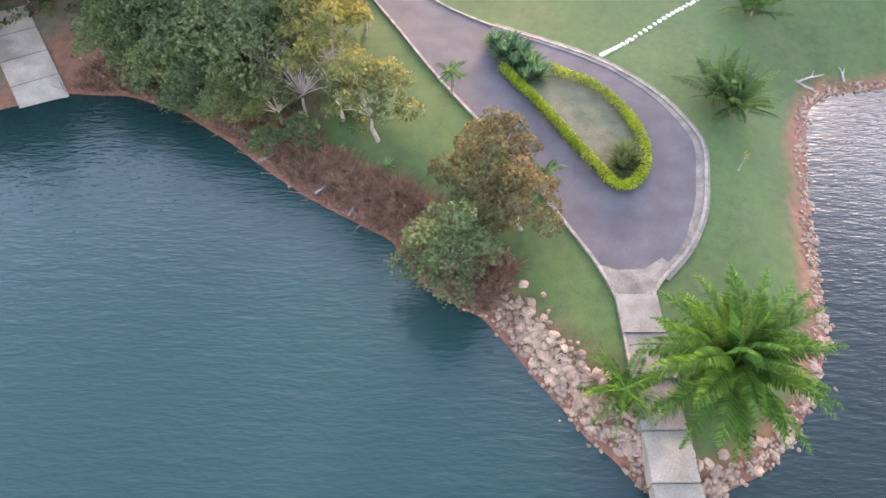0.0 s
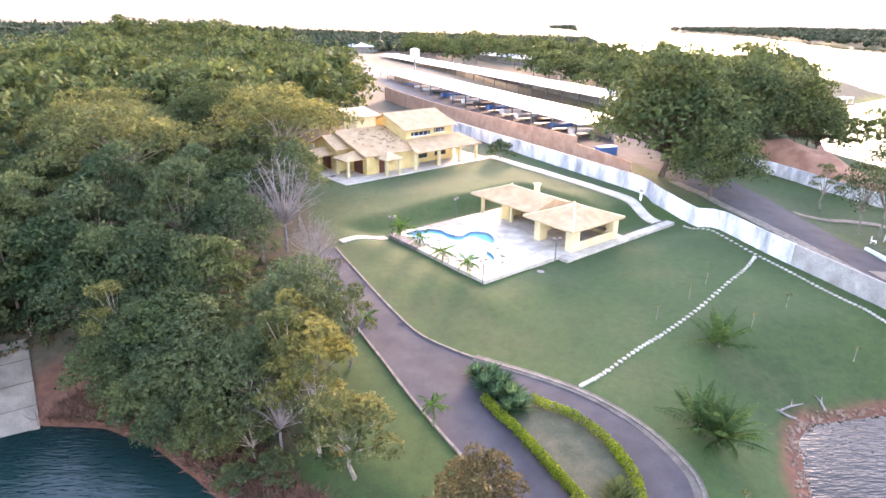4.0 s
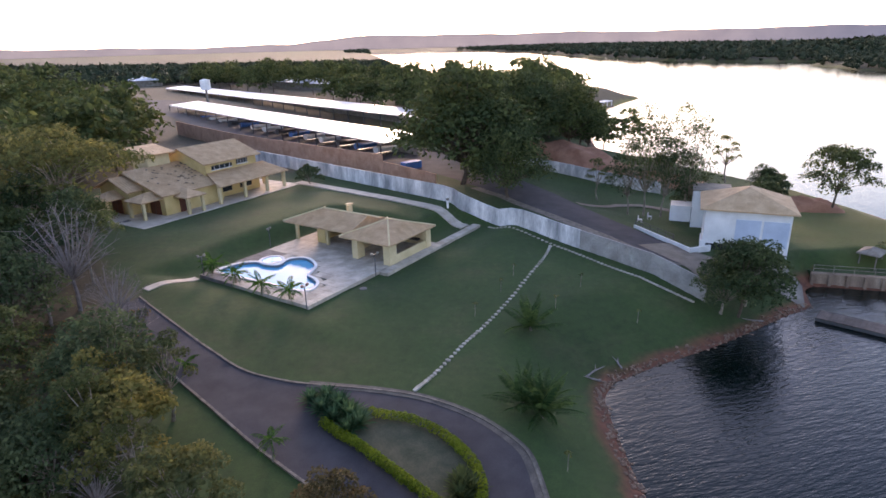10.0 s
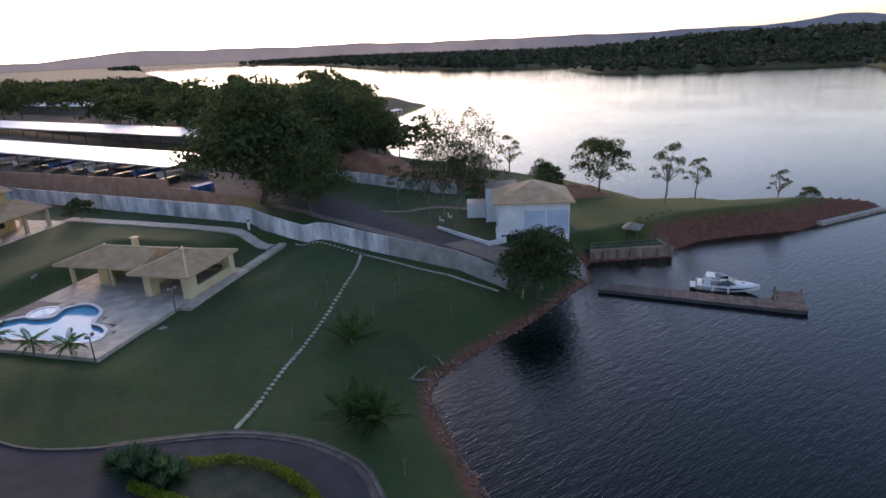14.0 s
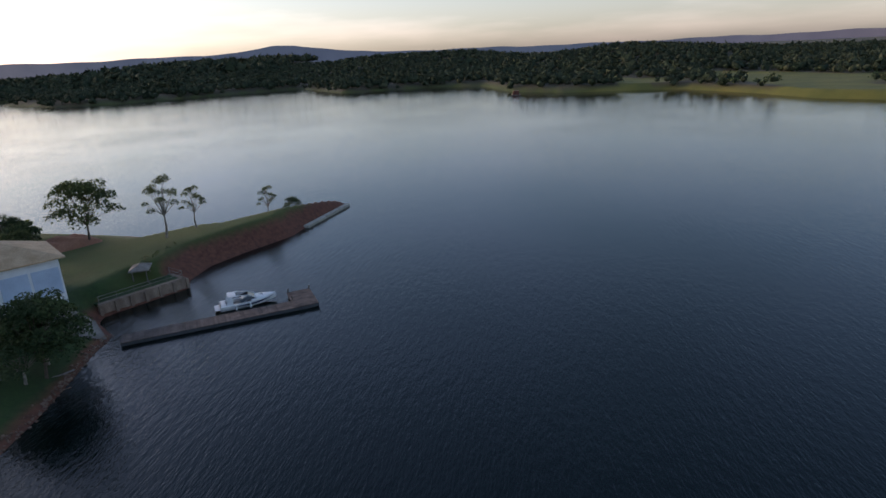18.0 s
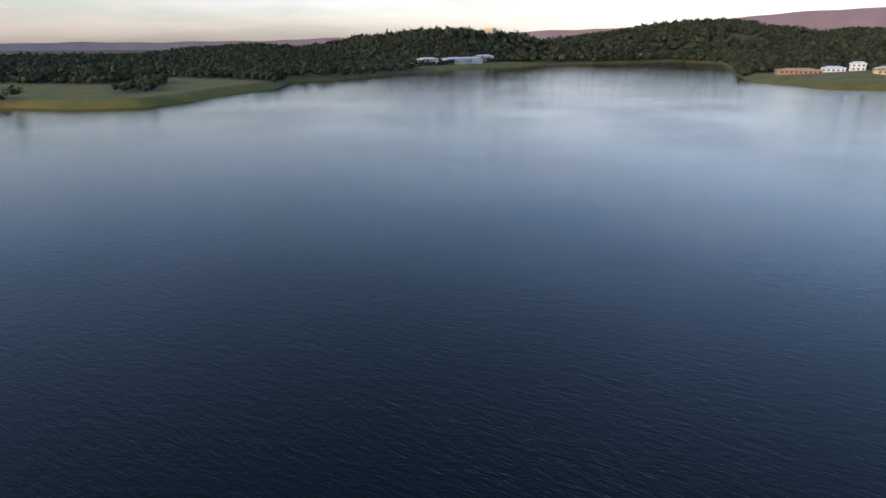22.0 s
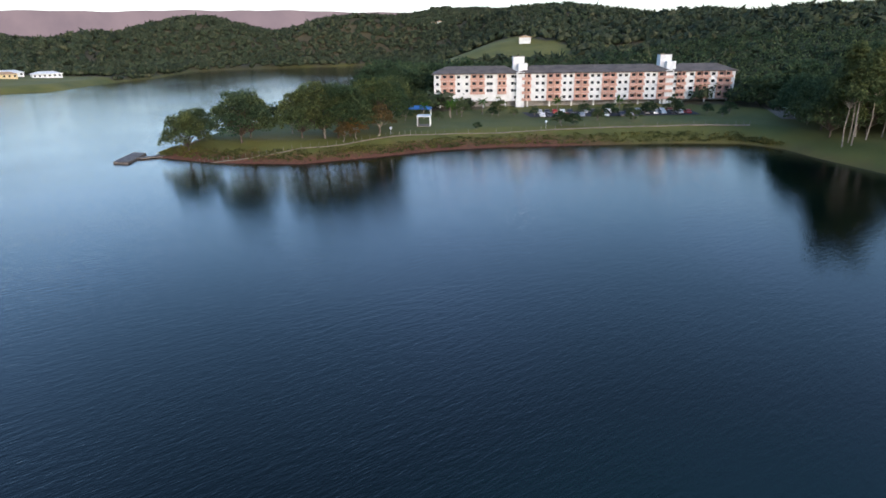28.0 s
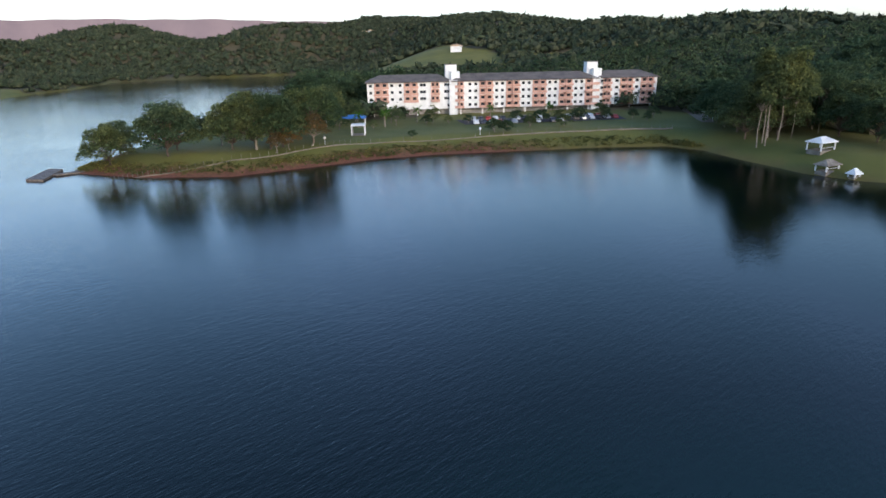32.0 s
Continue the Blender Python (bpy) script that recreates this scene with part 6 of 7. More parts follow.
def palm(name, x, y, trunk, fronds, meshes, label, lean=(0, 0), r=0.16, bark=None, tilt=(-55, 35), z=None):
    g = ground_at(x, y) if z is None else z
    t = thing(name, pose(x, y, g, 0, 0, rng.uniform(0, 360)), label, "palm")
    bm = bmesh.new()
    tube(bm, [(lean[0] * k * k, lean[1] * k * k, trunk * k - 0.3 * (k == 0)) for k in (0, 0.3, 0.6, 1)], (r * 1.4, r, r * 0.9, r * 0.8), 8)
    part("trunk", bm, bark or M_BARK, t)
    for k in range(fronds):
        u = k / max(1, fronds - 1)
        up = tilt[1] + (tilt[0] - tilt[1]) * u
        part("frond", meshes[k % len(meshes)], None, t, "", pose(lean[0], lean[1], trunk - 0.1 + 0.15 * (1 - u), 0, -up, 137.5 * k) @ Matrix.Diagonal((1, 1, 1, 1)))
    return t


BIG = [frond_mesh(5.3, 0.85, a, 56, M_FROND, 0.55) for a in (0.5, 0.68, 0.85)]
MED = [frond_mesh(3.0, 0.6, a, 30, M_FROND, 0.6) for a in (0.5, 0.75)]
POOLSIDE = [frond_mesh(2.2, 0.45, a, 22, M_FROND, 0.75) for a in (0.5, 0.75)]
LAWN = [frond_mesh(3.9, 0.62, a, 34, M_LAWNFROND, 0.9) for a in (0.45, 0.7)]
SMALL = [frond_mesh(1.6, 0.38, a, 18, M_FROND, 0.7) for a in (0.5, 0.8)]
palm("palm_tree", 13.9, 13.7, 2.9, 46, BIG, "large bushy green palm beside the walkway", r=0.4, tilt=(-38, 78))
palm("palm_bush", 9.4, 13.6, 0.9, 16, MED, "small wilting palm by the walkway", r=0.14)
for x, y, s in ((1.2, 37.0, 1.9), (6.9, 27.6, 1.5), (-4.9, 51.5, 0.3)):
    palm("young_palm", x, y, s, 11, SMALL, "young palm with a thin pale trunk beside the drive", r=0.09)
for x, y in ((-2.6, 72.2), (-0.1, 67.9), (2.5, 63.7), (5.1, 60.7)):
    palm("pool_palm", x, y, 1.6, 15, POOLSIDE, "small bright palm planted along the pool deck", r=0.1)
for x, y, s, n in ((21.4, 35.2, 0.7, 26), (20.4, 36.6, 0.4, 14), (26.8, 47.4, 0.4, 16)):
    palm("palm_bush", x, y, s, n, LAWN, "low clumping palm with long feathery fronds on the lawn", r=0.14, tilt=(-8, 66))
for x, y in ((-78.5, -166), (-82, -169), (-128, -166), (-135, -160), (-143, -166), (-150, -160), (-138, -164), (-171, -143), (-187, -128)):
    palm("palm_tree", x, y, 4.5, 14, MED, "slender palm in the hotel garden", r=0.16)


def blade_plant(x, y, size, count, label, mat=None):
    v, f = [], []
    for k in range(count):
        w, up = 2.399 * k, 0.25 + 1.1 * (1 - k / count)
        d = Vector((math.cos(w) * math.cos(up), math.sin(w) * math.cos(up), math.sin(up)))
        s = Vector((-math.sin(w), math.cos(w), 0))
        L, b = size * rng.uniform(0.8, 1.1), size * 0.075
        q = len(v)
        m = d * L * 0.5
        v += [s * b * 0.6, m + s * b, d * L - Vector((0, 0, 0.12 * L)), m - s * b, -s * b * 0.6]
        f.append((q, q + 1, q + 2, q + 3, q + 4))
    t = thing("blade_plant", pose(x, y, ground_at(x, y) + 0.1), label, "plant")
    part("foliage", mesh_of("foliage", v, f, mat or M_AGAVE), None, t)


for x, y, s in ((4.7, 42.6, 1.5), (5.9, 42.5, 1.5), (5.3, 41.2, 1.6), (6.6, 41.2, 1.7), (6.0, 39.9, 1.5), (7.2, 39.8, 1.8), (7.6, 38.6, 1.7), (6.7, 38.2, 1.4), (12.5, 30.0, 1.6), (13.1, 29.6, 1.5), (12.2, 29.2, 1.4), (12.9, 30.6, 1.4)):
    blade_plant(x, y, s, 70, "spiky blue-green cycad in the drive island", M_AGAVE if y > 35 else M_LEAF_DARK)
for x, y, s in ((-3.2, 30.2, 0.9), (-6.0, 49.0, 0.8)):
    blade_plant(x, y, s, 34, "pale agave on the grassy bank")
ISLAND = curved([(4.6, 43.2), (6.9, 43.0), (8.9, 39.4), (11.4, 37.6), (13.2, 35.0), (14.1, 31.6), (13.5, 28.8), (11.9, 27.5), (10.6, 29.3), (9.0, 32.4), (7.1, 36.0), (5.2, 39.4)], 6, True)
isl = tagged(new("planted_island", draped("planted_island", ISLAND, 0.16, 0.7, stained("dry_bed_soil", (0.045, 0.052, 0.024), (0.10, 0.09, 0.05), 0.9, 10, 0.95, 0.5, 0.03))), "dry earth bed of the drive island", "planting bed", kind="structure")
hv, hf = [], []
for i, (x, y) in enumerate(dense(ISLAND, 0.3)):
    if y > 39.6:
        continue
    hv.append((x, y, ground_at(x, y) + 0.42))
cv, cf = leaves(hv, [0.46] * len(hv), 11000, 0.085, 0.9)
hedge = tagged(new("hedge", fast_mesh("hedge", cv, cf, M_HEDGE)), "clipped lime-green hedge round the drive island", "hedge")

# ---- stones ----


def stone_mesh(seed, flat=0.6):
    r = np.random.default_rng(seed)
    bm = bmesh.new()
    bmesh.ops.create_icosphere(bm, subdivisions=1, radius=1)
    for v in bm.verts:
        v.co *= 0.75 + 0.4 * r.random()
        v.co.z *= flat
    me = bpy.data.meshes.new("rock")
    bm.to_mesh(me)
    bm.free()
    me.materials.append(M_ROCK)
    return me


ROCKS = [stone_mesh(s) for s in range(8)]
bank = tagged(new("rock_bank"), "loose reddish rocks along the shore", "rocks", kind="structure")
placed = 0
shore = EDGE[16:34]
for k in range(300):
    i = int(rng.integers(0, len(shore) - 1))
    p = shore[i] + (shore[i + 1] - shore[i]) * rng.random()
    if rng.random() < 0.6:
        p = np.array([4.0, 17.6]) + (np.array([9.4, 10.6]) - [4.0, 17.6]) * rng.random()
    q = p + rng.normal(0, 0.25, 2) + np.array([0.45, 0.5]) * rng.uniform(0, 3.0)
    d = float(inland(q[:1], q[1:])[0])
    if d < -0.5 or d > 3.4:
        continue
    s = rng.uniform(0.13, 0.42)
    part("rock", ROCKS[k % 8], None, bank, "", pose(q[0], q[1], ground_at(*q) + s * 0.08, rng.uniform(-14, 14), rng.uniform(-14, 14), rng.uniform(0, 360)) @ Matrix.Diagonal((s, s * rng.uniform(0.65, 1), s * 0.75, 1)))
STONE = bpy.data.meshes.new("stepping_stone")
bm = bmesh.new()
tube(bm, ((0, 0, -0.1), (0, 0, 0.05), (0, 0, 0.07)), (0.4, 0.4, 0.36), 8)
bm.to_mesh(STONE)
bm.free()
STONE.materials.append(M_STONE)
trail = tagged(new("stepping_stones"), "row of pale stepping stones across the lawn", "stepping stones", kind="structure")
line = curved([(13.0, 41.4), (15.3, 43.1), (19, 46.3), (22.5, 49.0), (26.8, 52.7), (31.7, 57.5), (36.2, 61.8), (38.9, 64.9)], 8)
for x, y in dense(line, 1.0, False):
    part("stepping_stone", STONE, None, trail, "", pose(x, y, ground_at(x, y) + 0.02, 0, 0, rng.uniform(0, 360)) @ Matrix.Diagonal((rng.uniform(0.48, 0.74), rng.uniform(0.4, 0.56), 1, 1)))
line = curved([(35.6, 77.0), (37.5, 71.6), (39.3, 65.6), (40.9, 61.0), (42.4, 56.9), (44.0, 53.2), (45.8, 50.6), (47.6, 48.4)], 8)
for x, y in dense(line, 1.0, False):
    part("stepping_stone", STONE, None, trail, "", pose(x, y, ground_at(x, y) + 0.02, 0, 0, rng.uniform(0, 360)) @ Matrix.Diagonal((0.6, 0.5, 1, 1)))


# ---- fittings on the lawn and deck ----
def lamp_post(x, y, z, turn):
    p = thing("lamp_post", pose(x, y, z, 0, 0, turn), "short garden lamp post with twin floodlights", "lamp post", "garden lamp posts")
    part("pole", tube(bmesh.new(), ((0, 0, -0.2), (0, 0, 2.5)), (0.06, 0.05), 7), M_STEEL, p)
    part("arm", boxed(-0.4, -0.04, 2.4, 0.4, 0.04, 2.48), M_STEEL, p)
    for s in (-1, 1):
        part("floodlight", boxed(s * 0.36 - 0.15, -0.16, 2.48, s * 0.36 + 0.15, 0.1, 2.72, bevel=0.03), M_CONCRETE, p)


for x, y, a in ((-3.6, 71.9, 20), (4.7, 80.0, 60), (6.5, 57.7, 40), (15.4, 64.4, 10)):
    lamp_post(x, y, 4.5, a)
for x, y in ((30.3, 58.4), (22.4, 51.1), (38.9, 46.6), (31.1, 50.1), (27.2, 55.2), (36.2, 53.4), (20.2, 29.4)):
    t = thing("stake", pose(x, y, ground_at(x, y)), "thin pale sapling stake on the lawn", "stake", "stakes on the lawn")
    part("stick", tube(bmesh.new(), ((0, 0, -0.2), (0.05, 0.02, 1.5)), (0.035, 0.03), 5), M_BARK, t)
    v, f = leaves([(0.05, 0, 1.4)], [0.3], 26, 0.1)
    part("sprig", fast_mesh("sprig", v, f, M_LEAF_YELLOW), None, t)
t = thing("bollard", pose(31.7, 84.0, ground_at(31.7, 84)), "white meter post beside the path", "post")
part("post", boxed(-0.14, -0.14, -0.2, 0.14, 0.14, 1.7, bevel=0.02), M_WHITE, t)
part("box", boxed(-0.2, -0.2, 1.2, 0.2, 0.2, 1.6, bevel=0.02), M_CONCRETE, t)
t = thing("drain_cover", pose(13.2, 61.3, ground_at(13.2, 61.3) + 0.03), "dark round drain cover in the grass", "drain cover")
part("lid", tube(bmesh.new(), ((0, 0, -0.1), (0, 0, 0.05)), (0.45, 0.43), 12), M_STEEL, t)
for x, y, a, n in ((30.4, 41.4, 20, 2.6), (33.5, 42.0, 70, 1.8), (29.6, 40.6, 130, 1.6), (52.5, 44.6, 150, 2.4), (-7.2, 29.4, 40, 2.4), (-5.2, 27.6, 60, 2.0), (-11.5, 32.6, 30, 2.2)):
    t = thing("driftwood", pose(x, y, max(0.05, ground_at(x, y)) + 0.08, 0, 0, a), "bleached driftwood branch lying on the shore", "driftwood")
    bm = tube(bmesh.new(), ((-n / 2, 0, 0), (0, 0.12, 0.06), (n / 2, -0.1, 0.16)), (0.1, 0.08, 0.03), 6)
    tube(bm, ((0.2, 0.1, 0.06), (0.7, 0.5, 0.35)), (0.05, 0.015), 5)
    part("limb", bm, M_TWIG, t)

# shore stones round the cove, too many to count
cove = EDGE[25:42]
cx, cy, cz, cr = [], [], [], []
for k in range(900):
    i = int(rng.integers(0, len(cove) - 1))
    p = cove[i] + (cove[i + 1] - cove[i]) * rng.random() + rng.normal(0, 0.3, 2)
    cx.append(p[0]), cy.append(p[1]), cr.append(rng.uniform(0.06, 0.2))
cz = np.maximum(height(np.array(cx), np.array(cy)), -0.1) + 0.03
tagged(new("shore_stones", clump_mesh("shore_stones", cx, cy, cz, cr, M_ROCK)), "small reddish stones along the waterline", "stones", kind="stuff")
cx, cy, cr = [], [], []
for k in range(1300):
    i = int(rng.integers(0, 15) if k % 3 == 0 else rng.integers(7, 15))
    a = EDGE[9 + i]
    b = EDGE[10 + i]
    p = a + (b - a) * rng.random() + rng.normal(0, 0.35, 2) + np.array([0.5, 0.6]) * rng.uniform(0, 2.2)
    cx.append(p[0]), cy.append(p[1]), cr.append(rng.uniform(0.05, 0.19))
cz = np.maximum(height(np.array(cx), np.array(cy)), -0.1) + 0.02
tagged(new("shore_stones", clump_mesh("shore_stones", cx, cy, cz, cr, M_ROCK)), "broken reddish stones on the wooded bank", "stones", kind="stuff")
# low brush under the trees and on the banks
bx_, by_ = [], []
for k in range(2600):
    y = 30 + 34 * rng.random()
    x = rng.uniform(-42, -5)
    bx_.append(x), by_.append(y)
for k in range(700):
    i = int(rng.integers(44, 52))
    p = EDGE[i] + (EDGE[i + 1] - EDGE[i]) * rng.random() + rng.normal(0, 1.0, 2) + [0, 3.5]
    bx_.append(p[0]), by_.append(p[1])
bx_, by_ = np.array(bx_), np.array(by_)
d_ = inland(bx_, by_)
ok = (d_ > 0.1) & ((bx_ < -9) | (d_ > 5.0) & (d_ < 6.5) & (bx_ < 92)) & (np.hypot(bx_ + 31.5, by_ - 43) > 5)
bx_, by_ = bx_[ok], by_[ok]
v, f = leaves(np.stack([bx_, by_, height(bx_, by_) + 0.15], 1), [0.45] * len(bx_), len(bx_) * 14, 0.14, 0.7)
tagged(new("brush", fast_mesh("brush", v, f, M_LEAF)), "low green and brown brush on the bank", "brush", kind="stuff")
v, f = leaves(np.stack([bx_[::3] + 0.4, by_[::3], height(bx_[::3], by_[::3]) + 0.1], 1), [0.5] * len(bx_[::3]), len(bx_[::3]) * 12, 0.14, 0.6)
tagged(new("brush", fast_mesh("brush_dry", v, f, M_LEAF_RUST)), "dry brown brush on the bank", "brush", kind="stuff")
hx, hy = [], []
bank_ = EDGE[[i for i, p in enumerate(LAKE) if p[0] < -40 and -182 < p[1] < -60]]
for k in range(1500):
    i = int(rng.integers(0, len(bank_) - 1))
    p = bank_[i] + (bank_[i + 1] - bank_[i]) * rng.random() + np.array([-0.6, -0.8]) * rng.uniform(0.3, 6.5) + rng.normal(0, 0.5, 2)
    hx.append(p[0]), hy.append(p[1])
hx, hy = np.array(hx), np.array(hy)
ok = (inland(hx, hy) > 0.6) & (inland(hx, hy) < 6.5)
hx, hy = hx[ok], hy[ok]
v, f = leaves(np.stack([hx, hy, height(hx, hy) + 0.15], 1), rng.uniform(0.3, 0.9, len(hx)), len(hx) * 14, 0.22, 0.7)
tagged(new("brush", fast_mesh("brush_hotel", v, f, M_LEAF_YELLOW)), "rough green scrub along the hotel shore", "brush", kind="stuff")
# dry twigs and stalks on the wooded bank
tx, ty = [], []
for k in range(3600):
    i = int(rng.integers(8, 18))
    p = EDGE[i] + (EDGE[i + 1] - EDGE[i]) * rng.random() + np.array([0.55, 0.7]) * rng.uniform(-0.1, 3.6)
    tx.append(p[0]), ty.append(p[1])
tx, ty = np.array(tx), np.array(ty)
ok = inland(tx, ty) > -0.3
tx, ty = np.repeat(tx[ok], 7), np.repeat(ty[ok], 7)
n_ = len(tx)
foot = np.stack([tx + rng.normal(0, 0.2, n_), ty + rng.normal(0, 0.2, n_), height(tx, ty) - 0.05], 1)
tip = foot + np.stack([rng.normal(0, 0.45, n_), rng.normal(0, 0.45, n_), rng.uniform(0.2, 0.9, n_)], 1)
wide_ = rng.normal(0, 1, (n_, 3)) * 0.018
v = np.stack([foot - wide_, foot + wide_, tip + wide_ * 0.4, tip - wide_ * 0.4], 1).reshape(-1, 3)
tagged(new("dry_brush", fast_mesh("dry_brush", v, np.arange(n_ * 4).reshape(-1, 4), M_DRYTWIG)), "dry red-brown twigs and stalks on the bank", "brush", kind="stuff")
ramp_w = tagged(new("concrete_ramp"), "old pale concrete boat ramp sloping into the lake", "ramp", kind="structure")
for k in range(4):
    ux, uy = -0.7 - 1.35 * k, 0.3 + 2.1 * k
    part("slab", draped("slab", [(-31.6 + ux, 38.1 + uy), (-28.5 + ux, 39.9 + uy), (-29.8 + ux, 41.95 + uy), (-32.9 + ux, 40.15 + uy)], 0.14, 0.7, M_SLAB), None, ramp_w)

# ---- beyond the wall ----


def earth_heap(x, y, length, width, tall, turn, label):
    n, m = 26, 12
    v, f = [], []
    for i in range(n):
        for j in range(m):
            a, b = i / (n - 1) * 2 - 1, j / (m - 1) * 2 - 1
            k = max(0, 1 - abs(a) ** 2.6) * max(0, 1 - b * b)
            v.append((a * length / 2, b * width / 2, tall * k * (1 + 0.25 * float(rough_noise(a * 9, b * 5, 1.0))) - 0.3))
    for i in range(n - 1):
        for j in range(m - 1):
            f.append((i * m + j, (i + 1) * m + j, (i + 1) * m + j + 1, i * m + j + 1))
    h = thing("earth_heap", pose(x, y, ground_at(x, y), 0, 0, turn), label, "earth heap")
    part("soil", mesh_of("soil", v, f, M_EARTH, True), None, h)


M_EARTH = stained("red_earth", (0.26, 0.11, 0.06), (0.42, 0.20, 0.12), 0.5, 6, 0.95, 0.5, 0.05, 0.3)
earth_heap(67, 111, 32, 9, 3.6, -66, "long heap of red building earth")
earth_heap(76, 92, 18, 8, 1.8, -50, "low heap of red earth behind the house")
earth_heap(87, 69, 13, 7, 1.8, -30, "heap of bare red earth beside the house")
tagged(new("footpath", draped("side_path", [(53.2, 82.2), (57, 82.6), (61, 82.4), (65, 80.8), (67.0, 77.4), (67.9, 73.6), (66.7, 73.2), (65.8, 76.6), (64.2, 79.6), (60.8, 81.1), (57, 81.3), (53.6, 80.8)], 0.12, 1.0, M_SLAB)), "pale concrete path across the side lawn", "path", kind="structure")
tagged(new("footpath", draped("apron", [(50.0, 61.5), (55.4, 61.5), (57.2, 53.5), (51.6, 50.6)], 0.13, 1.0, M_SLAB)), "pale concrete apron above the boat ramp", "drive", kind="structure")
tagged(new("kerb_strip", draped("verge", [(39.2, 93), (40.9, 93), (43.1, 82), (45.3, 75.3), (48.1, 65.4), (50.3, 56.2), (51, 54.4), (49.4, 54), (48.7, 56), (46.6, 65), (43.8, 75), (41.6, 82)], 0.12, 1.0, M_KERB)), "pale dusty kerb strip along the wall", "kerb", kind="structure")
side = thing("garden_wall", pose(55.2, 69.2, 3.6, 0, 0, -90), "low white garden wall with a steel railing", "wall")
bm = boxed(0, -0.14, -0.9, 11.3, 0.14, 0.7)
for v in bm.verts:
    if v.co.z < 0 and v.co.x > 5:
        v.co.z = -2.4
part("wall", bm, M_WHITE, side)
part("return_wall", boxed(11.3, -0.14, -2.4, 11.58, 3.2, 0.7), M_WHITE, side)
for k in range(6):
    part("post", boxed(0.2 + k * 1.6 - 0.03, -0.03, 0.75, 0.2 + k * 1.6 + 0.03, 0.03, 1.6), M_STEEL, side)
for z in (1.1, 1.55):
    part("rail", boxed(0.1, -0.025, z, 8.3, 0.025, z + 0.05), M_STEEL, side)
hut = thing("garden_shelter", pose(76.4, 49.2, 1.5, 0, 0, 20), "small garden shelter with a grey roof", "shelter")
part("roof", hip_roof(bmesh.new(), -1.6, -1.3, 1.6, 1.3, 2.1, 2.7, ((-0.3, 0), (0.3, 0))), M_CONCRETE, hut)
for x, y in ((-1.2, -0.9), (1.2, -0.9), (1.2, 0.9), (-1.2, 0.9)):
    part("post", boxed(x - 0.06, y - 0.06, -0.3, x + 0.06, y + 0.06, 2.1), M_WOOD, hut)
v, f = leaves([(74 + 0.55 * k + 0.2 * math.sin(k), 55.4 - 0.33 * k, 2.2) for k in range(22)], [0.8] * 22, 2600, 0.2, 1.2)
tagged(new("reed_fence", fast_mesh("reed_fence", v, f, M_LEAF_YELLOW)), "tall dry grass screen behind the garden", "grass", kind="stuff")
for x, y in ((58.6, 72.4), (61.0, 73.2)):
    t = thing("garden_chair", pose(x, y, ground_at(x, y), 0, 0, 40), "white garden chair on the side lawn", "chair", "garden chairs")
    part("seat", boxed(-0.3, -0.3, 0.4, 0.3, 0.3, 0.46, bevel=0.02), M_WHITE, t)
    part("backrest", boxed(-0.3, 0.26, 0.46, 0.3, 0.32, 1.0, bevel=0.02), M_WHITE, t)
    for px, py in ((-0.26, -0.26), (0.26, -0.26), (0.26, 0.26), (-0.26, 0.26)):
        part("leg", boxed(px - 0.03, py - 0.03, 0, px + 0.03, py + 0.03, 0.4), M_WHITE, t)
raft = thing("pontoon_raft", pose(168, 243, 0.0, 0, 0, 30), "small floating raft with a white shelter", "raft")
part("deck", boxed(-6, -2.5, -0.1, 6, 2.5, 0.5), M_WOOD, raft)
part("shelter", boxed(-5, -2, 2.6, 5, 2, 2.85), M_WHITE, raft)
for x in (-4.6, 0, 4.6):
    for y in (-1.8, 1.8):
        part("post", boxed(x - 0.1, y - 0.1, 0.5, x + 0.1, y + 0.1, 2.6), M_WHITE, raft)
for k, (x, y, n, a) in enumerate(((60, 330, 60, 112), (78, 352, 50, 112), (-40, 420, 80, 105))):
    s = thing("far_shed", pose(x, y, ground_at(x, y), 0, 0, a), "distant low shed with a pale roof", "shed")
    part("wall", boxed(0, -8, 0, n, 8, 3.6), M_CONCRETE, s)
    part("roof", hip_roof(bmesh.new(), -0.6, -8.6, n + 0.6, 8.6, 3.7, 5.4, ((2, 0), (n - 2, 0))), M_METALROOF, s)

# ---- hotel grounds ----


def car(x, y, z, turn, mat):
    c = thing("car", pose(x, y, z, 0, 0, turn), "parked car in front of the hotel", "car", "cars at the hotel")
    bm = bmesh.new()
    prof = [(-2.1, 0.3), (-2.1, 0.85), (-1.5, 0.95), (-0.9, 1.42), (0.6, 1.45), (1.3, 0.98), (2.05, 0.82), (2.1, 0.3)]
    l, r = [bm.verts.new((px, -0.82, pz)) for px, pz in prof], [bm.verts.new((px, 0.82, pz)) for px, pz in prof]
    bm.faces.new(l), bm.faces.new(r[::-1])
    for i in range(8):
        j = (i + 1) % 8
        bm.faces.new((l[i], l[j], r[j], r[i]))
    bmesh.ops.recalc_face_normals(bm, faces=bm.faces)
    part("body", bm, mat, c)
    part("window", boxed(-1.1, -0.84, 0.98, 0.8, 0.84, 1.34), M_GLASS, c)
    for px in (-1.3, 1.3):
        for s in (-1, 1):
            part("wheel", tube(bmesh.new(), ((px, s * 0.7, 0.32), (px, s * 0.86, 0.32)), (0.32, 0.32), 10), M_STEEL, c)


